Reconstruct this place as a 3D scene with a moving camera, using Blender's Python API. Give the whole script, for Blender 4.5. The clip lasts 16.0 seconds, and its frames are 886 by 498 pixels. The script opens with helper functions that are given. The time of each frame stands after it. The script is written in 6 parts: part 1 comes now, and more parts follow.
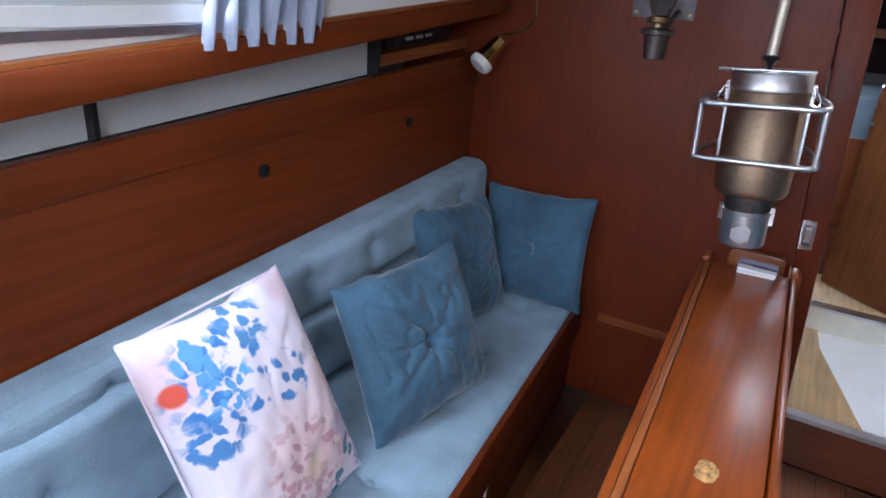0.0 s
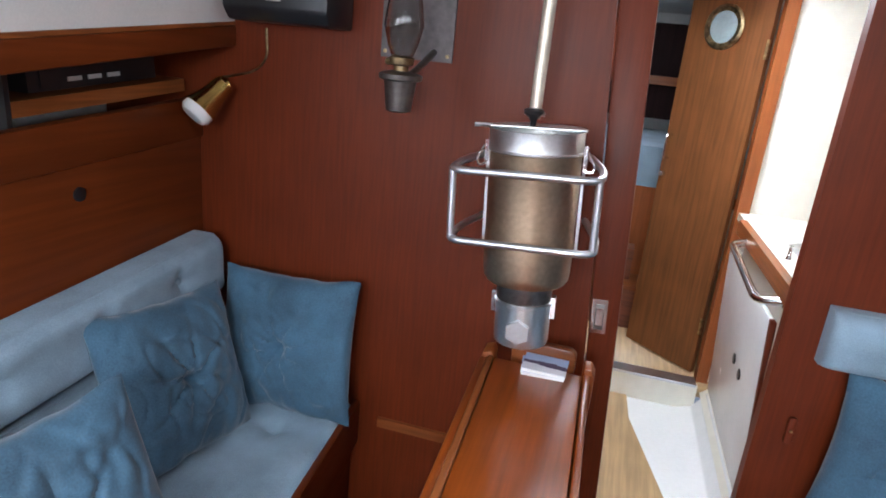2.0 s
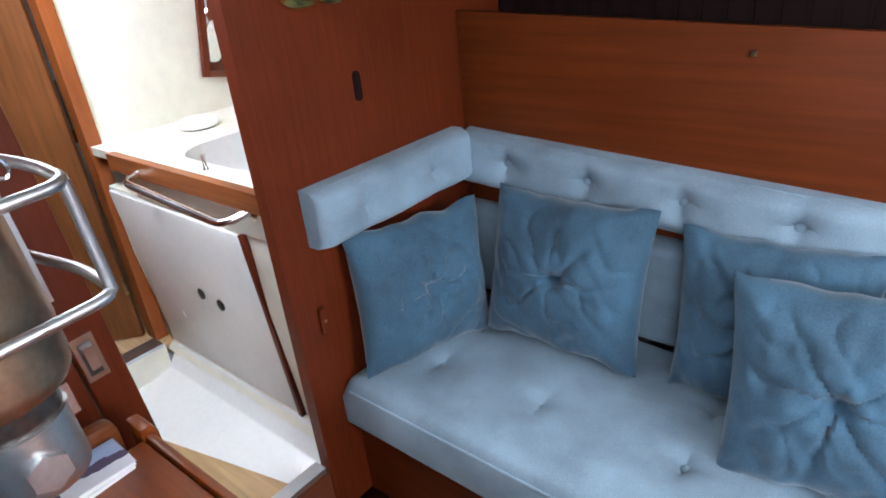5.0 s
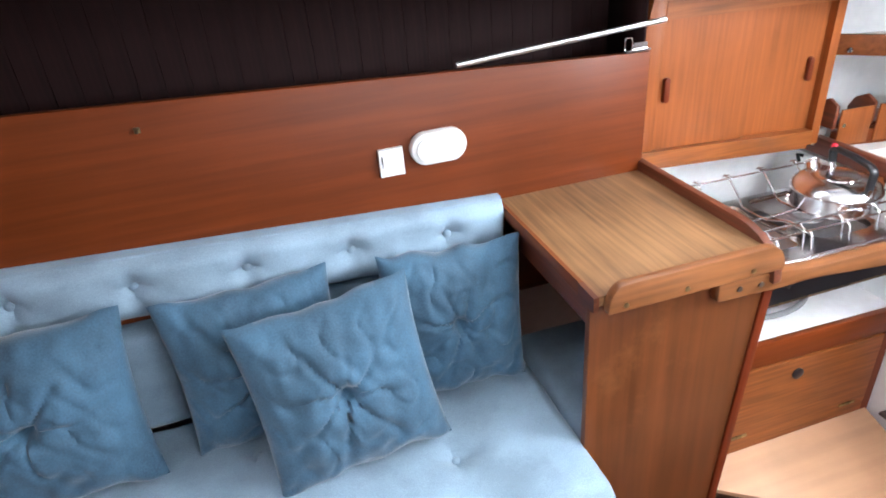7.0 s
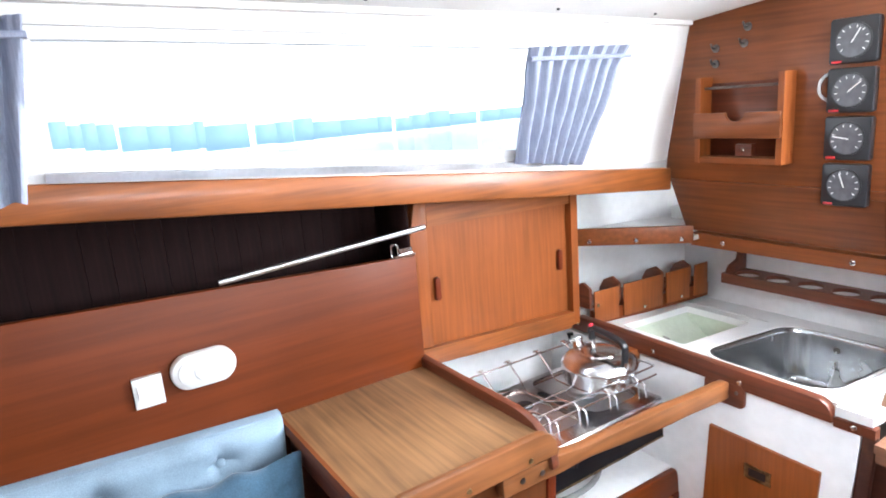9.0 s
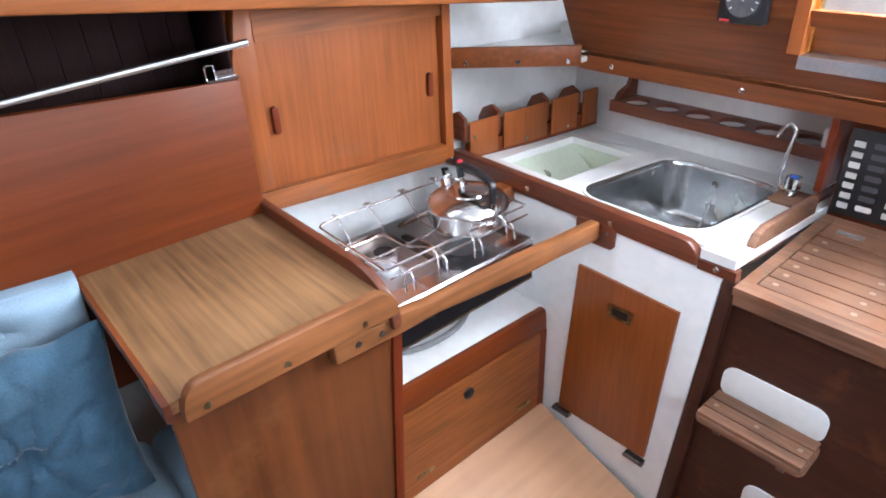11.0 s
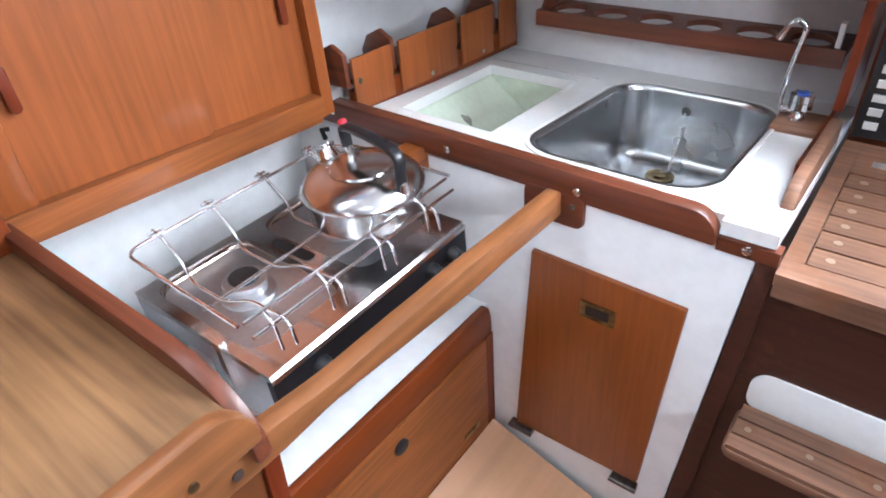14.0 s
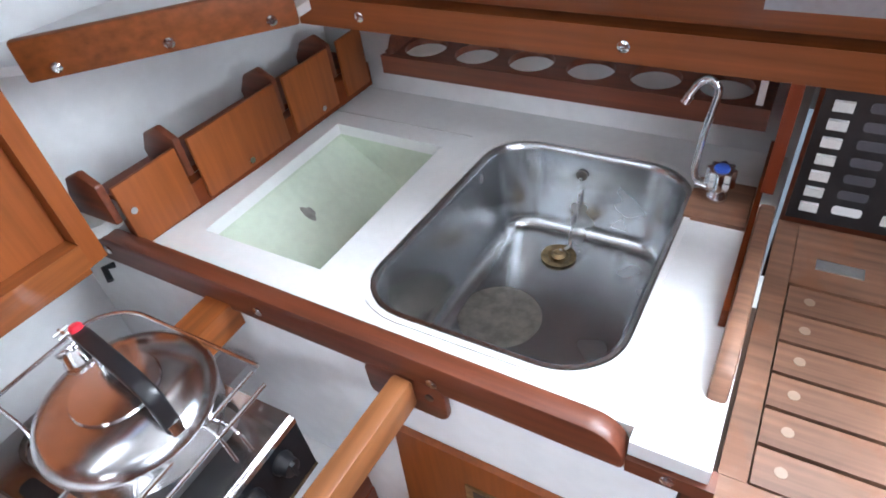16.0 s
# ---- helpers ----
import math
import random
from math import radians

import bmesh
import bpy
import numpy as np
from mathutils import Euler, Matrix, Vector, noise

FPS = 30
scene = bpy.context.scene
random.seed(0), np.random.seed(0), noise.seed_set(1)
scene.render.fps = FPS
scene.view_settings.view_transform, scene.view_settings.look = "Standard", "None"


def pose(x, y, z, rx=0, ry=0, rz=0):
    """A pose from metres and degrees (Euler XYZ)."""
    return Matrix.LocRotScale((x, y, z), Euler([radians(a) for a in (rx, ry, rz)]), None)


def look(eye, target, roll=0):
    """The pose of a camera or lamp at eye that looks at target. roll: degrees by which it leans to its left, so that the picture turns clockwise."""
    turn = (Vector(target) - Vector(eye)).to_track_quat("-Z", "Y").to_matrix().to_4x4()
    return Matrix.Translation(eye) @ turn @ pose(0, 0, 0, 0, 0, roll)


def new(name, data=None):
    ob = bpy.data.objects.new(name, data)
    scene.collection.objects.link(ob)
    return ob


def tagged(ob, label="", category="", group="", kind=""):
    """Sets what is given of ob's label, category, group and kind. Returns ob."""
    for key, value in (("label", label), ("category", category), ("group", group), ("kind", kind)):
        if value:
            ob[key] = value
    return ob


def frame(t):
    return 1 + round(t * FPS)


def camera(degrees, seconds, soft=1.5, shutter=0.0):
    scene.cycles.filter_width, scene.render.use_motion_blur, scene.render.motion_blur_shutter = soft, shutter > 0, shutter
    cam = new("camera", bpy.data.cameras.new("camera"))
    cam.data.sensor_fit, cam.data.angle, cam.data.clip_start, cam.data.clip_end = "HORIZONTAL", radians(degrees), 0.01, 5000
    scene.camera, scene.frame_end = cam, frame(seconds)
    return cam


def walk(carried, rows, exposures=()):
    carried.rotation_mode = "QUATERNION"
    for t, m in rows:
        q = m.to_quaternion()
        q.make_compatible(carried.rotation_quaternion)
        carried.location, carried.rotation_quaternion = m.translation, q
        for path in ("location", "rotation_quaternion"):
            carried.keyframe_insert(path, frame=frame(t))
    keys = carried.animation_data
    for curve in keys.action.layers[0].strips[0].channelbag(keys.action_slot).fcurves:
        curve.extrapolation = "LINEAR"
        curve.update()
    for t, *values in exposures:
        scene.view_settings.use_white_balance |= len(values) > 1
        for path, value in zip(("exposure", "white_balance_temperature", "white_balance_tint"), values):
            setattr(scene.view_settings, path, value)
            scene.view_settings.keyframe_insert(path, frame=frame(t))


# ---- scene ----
cam = camera(71.0, 16.0, soft=1.8)
PATH = [
    (0, (0.509, 0.173, 1.452), (-0.396, 1.793, 0.704), 4.0),
    (0.5, (0.498, 0.317, 1.422), (-0.307, 2.035, 0.79), 3.6),
    (1, (0.538, 0.536, 1.462), (-0.17, 2.307, 0.86), 3.4),
    (1.2, (0.554, 0.598, 1.456), (-0.079, 2.417, 0.914), 3.9),
    (1.5, (0.575, 0.685, 1.477), (0.022, 2.51, 0.875), 4.3),
    (2, (0.564, 0.762, 1.462), (0.088, 2.609, 0.861), 5.7),
    (2.5, (0.442, 0.849, 1.437), (0.116, 2.74, 0.872), 5.5),
    (3, (0.274, 0.944, 1.445), (0.382, 2.855, 0.863), 1.6),
    (3.5, (0.216, 1.018, 1.433), (0.533, 2.887, 0.797), 1.6),
    (4, (0.249, 1.13, 1.457), (0.833, 2.911, 0.76), 0.5),
    (4.4, (0.306, 1.181, 1.451), (1.217, 2.78, 0.668), -1.1),
    (4.7, (0.326, 1.205, 1.449), (1.483, 2.614, 0.627), -3.4),
    (5, (0.328, 1.208, 1.452), (1.66, 2.416, 0.575), -6.1),
    (5.2, (0.311, 1.205, 1.443), (1.761, 2.241, 0.535), -6.8),
    (7.3, (0.352, 1.321, 1.564), (2.039, 0.693, 0.692), -4.8),
    (7.5, (0.354, 1.306, 1.553), (2.056, 0.59, 0.784), -5.0),
    (8, (0.35, 1.257, 1.591), (2.048, 0.386, 0.99), -4.6),
    (8.5, (0.346, 1.218, 1.618), (2.006, 0.217, 1.122), -4.0),
    (8.7, (0.322, 1.202, 1.592), (1.971, 0.163, 1.144), -4.4),
    (10.8, (0.399, 0.927, 1.545), (1.75, -0.242, 0.645), -2.5),
    (11, (0.415, 0.902, 1.518), (1.742, -0.217, 0.525), -2.5),
    (11.5, (0.461, 0.9, 1.486), (1.683, -0.238, 0.385), -3.3),
    (12, (0.5, 0.803, 1.448), (1.706, -0.283, 0.279), -3.4),
    (12.5, (0.508, 0.684, 1.413), (1.812, -0.338, 0.293), -1.8),
    (13, (0.5, 0.629, 1.363), (1.854, -0.307, 0.227), -4.2),
    (13.5, (0.628, 0.57, 1.337), (1.871, -0.494, 0.187), -3.5),
    (14, (0.8, 0.523, 1.344), (1.843, -0.707, 0.161), -4.8),
    (14.5, (0.87, 0.486, 1.353), (1.798, -0.804, 0.139), -5.2),
    (15, (0.904, 0.413, 1.354), (1.755, -0.922, 0.133), -4.9),
    (15.5, (0.93, 0.174, 1.368), (1.748, -1.119, 0.081), -6.1),
    (16, (0.916, 0.024, 1.401), (1.761, -1.201, 0.064), -8.8),
]
# the camera's own exposure (stops) and white balance on the way
EXPOSURES = [(0.0, -0.60, 6000, 12), (1.0, -0.42, 6150, 11), (1.6, -0.10, 6300, 11), (2.2, 0.05, 6500, 10), (3.2, -0.34, 6500, 10), (4.5, -0.16, 6450, 10), (7.3, 0.46, 6600, 10), (8.6, 0.42, 6600, 10), (11.0, 0.08, 6300, 10), (13.0, 0.08, 6150, 10), (15.0, 0.18, 6350, 10), (16.0, -0.04, 6250, 10)]
walk(cam, [(t, look(eye, target, roll)) for t, eye, target, roll in PATH], EXPOSURES)

# ---- world and lights ----
world = bpy.data.worlds.new("sky")
scene.world = world
world.use_nodes = True
wn = world.node_tree
sky = wn.nodes.new("ShaderNodeTexSky")
sky.sky_type, sky.sun_disc = "NISHITA", False
sky.sun_elevation, sky.sun_rotation = radians(48), radians(250)
wn.nodes["Background"].inputs["Strength"].default_value = 0.15
wn.links.new(sky.outputs["Color"], wn.nodes["Background"].inputs["Color"])
sun = new("sun", bpy.data.lights.new("sun", "SUN"))
sun.data.energy, sun.data.angle, sun.data.color = 1.3, radians(20), (1.0, 0.97, 0.93)
sun.matrix_world = look((0.2, -6, 8), (0.6, 0.5, 0.5))


def area_lamp(name, eye, target, w, h, watts, color=(0.82, 0.90, 1.0)):
    """A rectangular lamp: daylight at the real openings, and the added fills."""
    lamp = new(name, bpy.data.lights.new(name, "AREA"))
    lamp.data.shape, lamp.data.size, lamp.data.size_y = "RECTANGLE", w, h
    lamp.data.energy, lamp.data.color = watts, color
    lamp.matrix_world = look(eye, target)
    return lamp


area_lamp("daylight_starboard_window", (1.575, 0.65, 1.61), (0.5, 0.65, 1.1), 1.05, 0.22, 6)
area_lamp("daylight_port_window", (-0.445, 0.56, 1.50), (0.6, 0.56, 1.0), 1.05, 0.24, 22)
area_lamp("daylight_companionway", (0.52, -0.60, 1.56), (0.95, 0.48, 0.92), 0.78, 0.50, 51)
# added fill lamps under the closed roof; no hatch is built there
area_lamp("daylight_deck_hatch", (0.565, 0.80, 1.83), (0.565, 0.80, 0.0), 0.50, 0.50, 2.0)
area_lamp("daylight_washroom_hatch", (0.80, 2.88, 1.80), (1.15, 2.85, 0.3), 0.40, 0.50, 27)
area_lamp("daylight_fore_hatch", (0.6, 4.3, 1.82), (0.6, 4.3, 0.0), 0.45, 0.45, 3)


# ---- materials ----
def mat(name, base, rough=0.5, metal=0.0, vary=0.12, scale=6.0, grain=None, bump=0.0, bump_scale=60.0, coat=0.0, sheen=0.0, dark=None, spec=0.5, even=False, scuff=None, scuff_scale=9.0, scuff_at=0.60):
    """A surface with two scales of variation; grain stretches the fine noise along one axis, as wood fibres run."""
    m = bpy.data.materials.new(name)
    m.use_nodes = True
    nt = m.node_tree
    n, l = nt.nodes, nt.links
    b = n["Principled BSDF"]
    b.inputs["Roughness"].default_value, b.inputs["Metallic"].default_value = rough, metal
    b.inputs["Specular IOR Level"].default_value = spec
    b.inputs["Coat Weight"].default_value, b.inputs["Coat Roughness"].default_value = coat, 0.12
    b.inputs["Sheen Weight"].default_value, b.inputs["Sheen Roughness"].default_value = sheen, 0.4
    tc = n.new("ShaderNodeTexCoord")
    big = n.new("ShaderNodeTexNoise")
    big.inputs["Scale"].default_value, big.inputs["Detail"].default_value = scale, 3
    l.new(tc.outputs["Object"], big.inputs["Vector"])
    fine = n.new("ShaderNodeTexNoise")
    fine.inputs["Scale"].default_value, fine.inputs["Detail"].default_value = bump_scale, 5
    mp = n.new("ShaderNodeMapping")
    mp.inputs["Scale"].default_value = {None: (1, 1, 1), "x": (0.05, 1, 1), "y": (1, 0.05, 1), "z": (1, 1, 0.05)}[grain]
    l.new(tc.outputs["Object"], mp.inputs["Vector"])
    l.new(mp.outputs["Vector"], fine.inputs["Vector"])
    mix = n.new("ShaderNodeMix")
    mix.data_type = "FLOAT"
    mix.inputs[0].default_value = 0.55 if grain else 0.4
    l.new(big.outputs["Fac"], mix.inputs[2])
    l.new(fine.outputs["Fac"], mix.inputs[3])
    ramp = n.new("ShaderNodeValToRGB")
    lo = dark if dark else tuple(c * (1 - 1.6 * vary) for c in base)
    hi = tuple(min(1, c * (1 + vary)) for c in base)
    ramp.color_ramp.elements[0].position, ramp.color_ramp.elements[0].color = 0.36, (*lo, 1)
    ramp.color_ramp.elements[1].position, ramp.color_ramp.elements[1].color = 0.64, (*hi, 1)
    l.new(mix.outputs[0], ramp.inputs["Fac"])
    l.new(ramp.outputs["Color"], b.inputs["Base Color"])
    if scuff:
        worn_noise, cut, blend = n.new("ShaderNodeTexNoise"), n.new("ShaderNodeMapRange"), n.new("ShaderNodeMix")
        worn_noise.inputs["Scale"].default_value, worn_noise.inputs["Detail"].default_value, worn_noise.inputs["Roughness"].default_value = scuff_scale, 7, 0.65
        l.new(tc.outputs["Object"], worn_noise.inputs["Vector"])
        cut.inputs["From Min"].default_value, cut.inputs["From Max"].default_value, cut.inputs["To Max"].default_value = scuff_at, scuff_at + 0.10, 0.7
        l.new(worn_noise.outputs["Fac"], cut.inputs["Value"])
        blend.data_type = "RGBA"
        l.new(cut.outputs["Result"], blend.inputs[0])
        l.new(ramp.outputs["Color"], blend.inputs[6])
        blend.inputs[7].default_value = (*scuff, 1)
        l.new(blend.outputs[2], b.inputs["Base Color"])
    rr = n.new("ShaderNodeMapRange")
    rr.inputs["To Min"].default_value, rr.inputs["To Max"].default_value = (rough - 0.015, rough + 0.015) if even else (max(0.02, rough - 0.08), min(1, rough + 0.1))
    l.new(big.outputs["Fac"], rr.inputs["Value"])
    l.new(rr.outputs["Result"], b.inputs["Roughness"])
    if bump:
        bp = n.new("ShaderNodeBump")
        bp.inputs["Strength"].default_value, bp.inputs["Distance"].default_value = bump, 0.002
        l.new(fine.outputs["Fac"], bp.inputs["Height"])
        l.new(bp.outputs["Normal"], b.inputs["Normal"])
    return m


MAHOGANY_Z = mat("mahogany_upright", (0.134, 0.0205, 0.0050), 0.46, vary=0.15, scale=5, grain="z", bump=0.04, bump_scale=120, coat=0.0, spec=0.25)
MAHOGANY_Y = mat("mahogany_lengthwise", (0.146, 0.0290, 0.0058), 0.42, vary=0.18, scale=2.2, grain="y", bump=0.05, bump_scale=50, coat=0.0, spec=0.22)
MAHOGANY_X = mat("mahogany_athwart", (0.150, 0.038, 0.016), 0.42, vary=0.28, scale=2.2, grain="x", bump=0.05, bump_scale=80, coat=0.08)
VARNISH_Y = mat("varnished_table_wood", (0.245, 0.050, 0.006), 0.32, vary=0.22, scale=4, grain="y", bump=0.03, bump_scale=70, coat=0.03, spec=0.32)
TEAK_Y = mat("warm_teak_lengthwise", (0.27, 0.078, 0.019), 0.42, vary=0.24, scale=4, grain="y", bump=0.06, bump_scale=90, coat=0.1, spec=0.35)
TEAK_Z = mat("warm_teak_upright", (0.265, 0.070, 0.016), 0.45, vary=0.16, scale=4.5, grain="z", bump=0.05, bump_scale=80, coat=0.06, spec=0.3)
TEAK_X = mat("warm_teak_athwart", (0.205, 0.056, 0.015), 0.42, vary=0.22, scale=4, grain="x", bump=0.06, bump_scale=80, coat=0.08, spec=0.3)
WORN_TEAK = mat("worn_bare_teak", (0.215, 0.104, 0.062), 0.50, vary=0.28, scale=7, grain="x", bump=0.25, bump_scale=90, scuff=(0.20, 0.078, 0.036), scuff_scale=12, scuff_at=0.53)
LAMINATE = mat("wood_grain_laminate", (0.262, 0.136, 0.060), 0.38, vary=0.18, scale=4, grain="x", bump=0.02, bump_scale=70, dark=(0.115, 0.054, 0.023))
PLY = mat("pale_varnished_plywood", (0.54, 0.30, 0.170), 0.30, vary=0.11, scale=5, grain="y", bump=0.03, bump_scale=22, coat=0.3)
SOLE = mat("cabin_sole_teak", (0.17, 0.058, 0.024), 0.32, vary=0.3, scale=3, grain="y", bump=0.06, bump_scale=80, coat=0.3)
LIGHT_SOLE = mat("light_oak_sole", (0.50, 0.33, 0.17), 0.4, vary=0.18, scale=3, grain="y", bump=0.04, bump_scale=70)
# athwart mahogany taken darker: shade is put into its colour, scuffs are wear
DARK_SHADED_MAHOGANY = mat("dark_shaded_mahogany", (0.052, 0.015, 0.009), 0.40, vary=0.22, scale=2.5, grain="x", bump=0.05, bump_scale=80, coat=0.1, scuff=(0.12, 0.042, 0.018), scuff_scale=6, scuff_at=0.55)
DARK_LINING = mat("dark_lining_boards", (0.014, 0.005, 0.0048), 0.7, spec=0.12, vary=0.3, scale=4, grain="z", bump=0.1, bump_scale=90)
WHITE_PAINT = mat("white_gloss_paint", (0.84, 0.84, 0.84), 0.32, vary=0.05, scale=3, bump=0.03, bump_scale=30)
CREAM = mat("cream_gelcoat", (0.80, 0.77, 0.67), 0.35, vary=0.05, scale=3, bump=0.02, bump_scale=20)
HEADLINER = mat("white_headliner", (0.76, 0.74, 0.71), 0.7, vary=0.05, scale=4, bump=0.08, bump_scale=200)
FORMICA = mat("white_formica", (0.84, 0.84, 0.83), 0.22, vary=0.03, scale=4)
GREY_PANEL = mat("pale_grey_vinyl_panel", (0.55, 0.54, 0.52), 0.6, vary=0.06, scale=5, bump=0.1, bump_scale=300)
SEAT_BLUE = mat("pale_blue_grey_upholstery", (0.262, 0.365, 0.452), 0.85, vary=0.20, scale=6, bump=0.35, bump_scale=420, sheen=0.25)
VELVET = mat("blue_velvet", (0.050, 0.120, 0.188), 0.8, vary=0.24, scale=7, bump=0.22, bump_scale=240, sheen=0.42)
CHROME = mat("polished_steel", (0.78, 0.78, 0.79), 0.17, 1.0, vary=0.06, scale=9)
STAINLESS = mat("brushed_stainless", (0.74, 0.74, 0.74), 0.36, 1.0, vary=0.08, scale=8, bump=0.05, bump_scale=160)
BRONZE_STEEL = mat("heat_tinted_steel", (0.46, 0.33, 0.225), 0.38, 1.0, vary=0.14, scale=6, bump=0.03, bump_scale=90)
BRASS = mat("polished_brass", (0.80, 0.55, 0.18), 0.22, 1.0, vary=0.15, scale=12)
OLD_BRASS = mat("tarnished_brass", (0.30, 0.22, 0.12), 0.4, 1.0, vary=0.35, scale=30)
PEWTER = mat("dark_pewter", (0.17, 0.15, 0.14), 0.35, 0.9, vary=0.3, scale=14, bump=0.1, bump_scale=80)
BLACK = mat("black_plastic", (0.012, 0.012, 0.014), 0.35, vary=0.2, scale=12)
WHITE_PLASTIC = mat("white_plastic", (0.80, 0.79, 0.77), 0.35, vary=0.03, scale=8)
SINK_STEEL = mat("worn_sink_steel", (0.52, 0.53, 0.54), 0.27, 1.0, vary=0.07, scale=5, even=True)
COUNTER_TEAK = mat("varnished_counter_ply", (0.135, 0.040, 0.012), 0.36, vary=0.24, scale=5, grain="z", bump=0.04, bump_scale=30, coat=0.1, scuff=(0.185, 0.066, 0.022), scuff_scale=4, scuff_at=0.58)
WORN_RAIL = mat("worn_teak_rail", (0.235, 0.086, 0.030), 0.40, spec=0.3, vary=0.24, scale=6, grain="y", bump=0.08, bump_scale=60, coat=0.12, scuff=(0.36, 0.22, 0.14), scuff_scale=22, scuff_at=0.68)
ALU = mat("aluminium", (0.62, 0.63, 0.65), 0.35, 1.0, vary=0.08, scale=10, bump=0.04, bump_scale=120)
CURTAIN = mat("blue_grey_curtain_cloth", (0.31, 0.34, 0.43), 0.9, vary=0.12, scale=14, grain="z", bump=0.2, bump_scale=300)


# ---- mesh helpers ----
def box(bm, x0, x1, y0, y1, z0, z1, m=None):
    """Add a box; returns its vertices."""
    vs = [bm.verts.new(v) for v in ((x0, y0, z0), (x1, y0, z0), (x1, y1, z0), (x0, y1, z0), (x0, y0, z1), (x1, y0, z1), (x1, y1, z1), (x0, y1, z1))]
    for f in ((3, 2, 1, 0), (4, 5, 6, 7), (0, 1, 5, 4), (1, 2, 6, 5), (2, 3, 7, 6), (3, 0, 4, 7)):
        bm.faces.new([vs[i] for i in f])
    if m is not None:
        bmesh.ops.transform(bm, matrix=m, verts=vs)
    return vs


def prism(bm, outline, axis, a, b):
    """Extrude a 2D outline along an axis from a to b."""
    def at(p, d):
        return {"x": (d, p[0], p[1]), "y": (p[0], d, p[1]), "z": (p[0], p[1], d)}[axis]
    lo = [bm.verts.new(at(p, a)) for p in outline]
    hi = [bm.verts.new(at(p, b)) for p in outline]
    k = len(outline)
    bm.faces.new(lo[::-1])
    bm.faces.new(hi)
    for i in range(k):
        bm.faces.new((lo[i], lo[(i + 1) % k], hi[(i + 1) % k], hi[i]))
    bmesh.ops.recalc_face_normals(bm, faces=bm.faces)
    return lo + hi


def rounded(x0, x1, y0, y1, r, n=5):
    """Outline of a rectangle with round corners."""
    pts = []
    for cx, cy, a in ((x1 - r, y1 - r, 0), (x0 + r, y1 - r, 90), (x0 + r, y0 + r, 180), (x1 - r, y0 + r, 270)):
        for i in range(n + 1):
            t = radians(a + 90 * i / n)
            pts.append((cx + r * math.cos(t), cy + r * math.sin(t)))
    return pts


def lathe(bm, profile, n=28, m=None, hollow=False):
    """Turn a profile of (radius, height) about z."""
    rings = []
    made = []
    for r, z in profile:
        ring = [bm.verts.new((r * math.cos(2 * math.pi * i / n), r * math.sin(2 * math.pi * i / n), z)) for i in range(n)]
        rings.append(ring)
        made += ring
    for a, b in zip(rings, rings[1:]):
        for i in range(n):
            bm.faces.new((a[i], a[(i + 1) % n], b[(i + 1) % n], b[i]))
    if hollow:
        for i in range(n):
            bm.faces.new((rings[-1][i], rings[-1][(i + 1) % n], rings[0][(i + 1) % n], rings[0][i]))
    else:
        bm.faces.new(rings[0][::-1])
        bm.faces.new(rings[-1])
    if m is not None:
        bmesh.ops.transform(bm, matrix=m, verts=made)
    bmesh.ops.recalc_face_normals(bm, faces=bm.faces)
    return made


def bent(points, radius, n=5, closed=False):
    """A polyline with its corners rounded."""
    pts = [Vector(p) for p in points]
    out = []
    k = len(pts)
    for i, p in enumerate(pts):
        if not closed and i in (0, k - 1):
            out.append(p)
            continue
        a, b = pts[i - 1], pts[(i + 1) % k]
        r = min(radius, (a - p).length * 0.48, (b - p).length * 0.48)
        s, e = p + (a - p).normalized() * r, p + (b - p).normalized() * r
        for j in range(n + 1):
            t = j / n
            out.append(s * (1 - t) ** 2 + p * 2 * t * (1 - t) + e * t * t)
    return out


def tube(bm, pts, r, n=10, closed=False):
    """A round bar along points."""
    pts = [Vector(p) for p in pts]
    k = len(pts)
    rings = []
    up = None
    for i, p in enumerate(pts):
        if closed:
            d = pts[(i + 1) % k] - pts[i - 1]
        else:
            d = pts[min(i + 1, k - 1)] - pts[max(i - 1, 0)]
        d.normalize()
        if up is None:
            up = d.orthogonal().normalized()
        up = (up - d * up.dot(d)).normalized()
        side = d.cross(up)
        rings.append([bm.verts.new(p + (up * math.cos(2 * math.pi * j / n) + side * math.sin(2 * math.pi * j / n)) * r) for j in range(n)])
    pairs = list(zip(rings, rings[1:])) + ([(rings[-1], rings[0])] if closed else [])
    for a, b in pairs:
        for j in range(n):
            bm.faces.new((a[j], a[(j + 1) % n], b[(j + 1) % n], b[j]))
    if not closed:
        bm.faces.new(rings[0][::-1])
        bm.faces.new(rings[-1])
    bmesh.ops.recalc_face_normals(bm, faces=bm.faces)


def finish(bm, bevel=0.0, seg=2, smooth=False):
    if bevel:
        es = [e for e in bm.edges if len(e.link_faces) == 2 and e.calc_face_angle(0) > 0.6]
        bmesh.ops.bevel(bm, geom=es, offset=bevel, segments=seg, profile=0.5, affect="EDGES", clamp_overlap=True)
    if smooth:
        for f in bm.faces:
            f.smooth = True
    return bm


def mesh_of(name, bm, material, sharp=40):
    me = bpy.data.meshes.new(name)
    for e in bm.edges:
        if len(e.link_faces) == 2 and e.calc_face_angle(0) > radians(sharp):
            e.smooth = False
    for f in bm.faces:
        f.smooth = True
    bm.to_mesh(me)
    bm.free()
    me.materials.append(material)
    return me


def part(name, bm, material, parent, label=""):
    """One mesh under a thing or a part."""
    ob = new(name, mesh_of(name, bm, material))
    ob.parent = parent
    return tagged(ob, label)


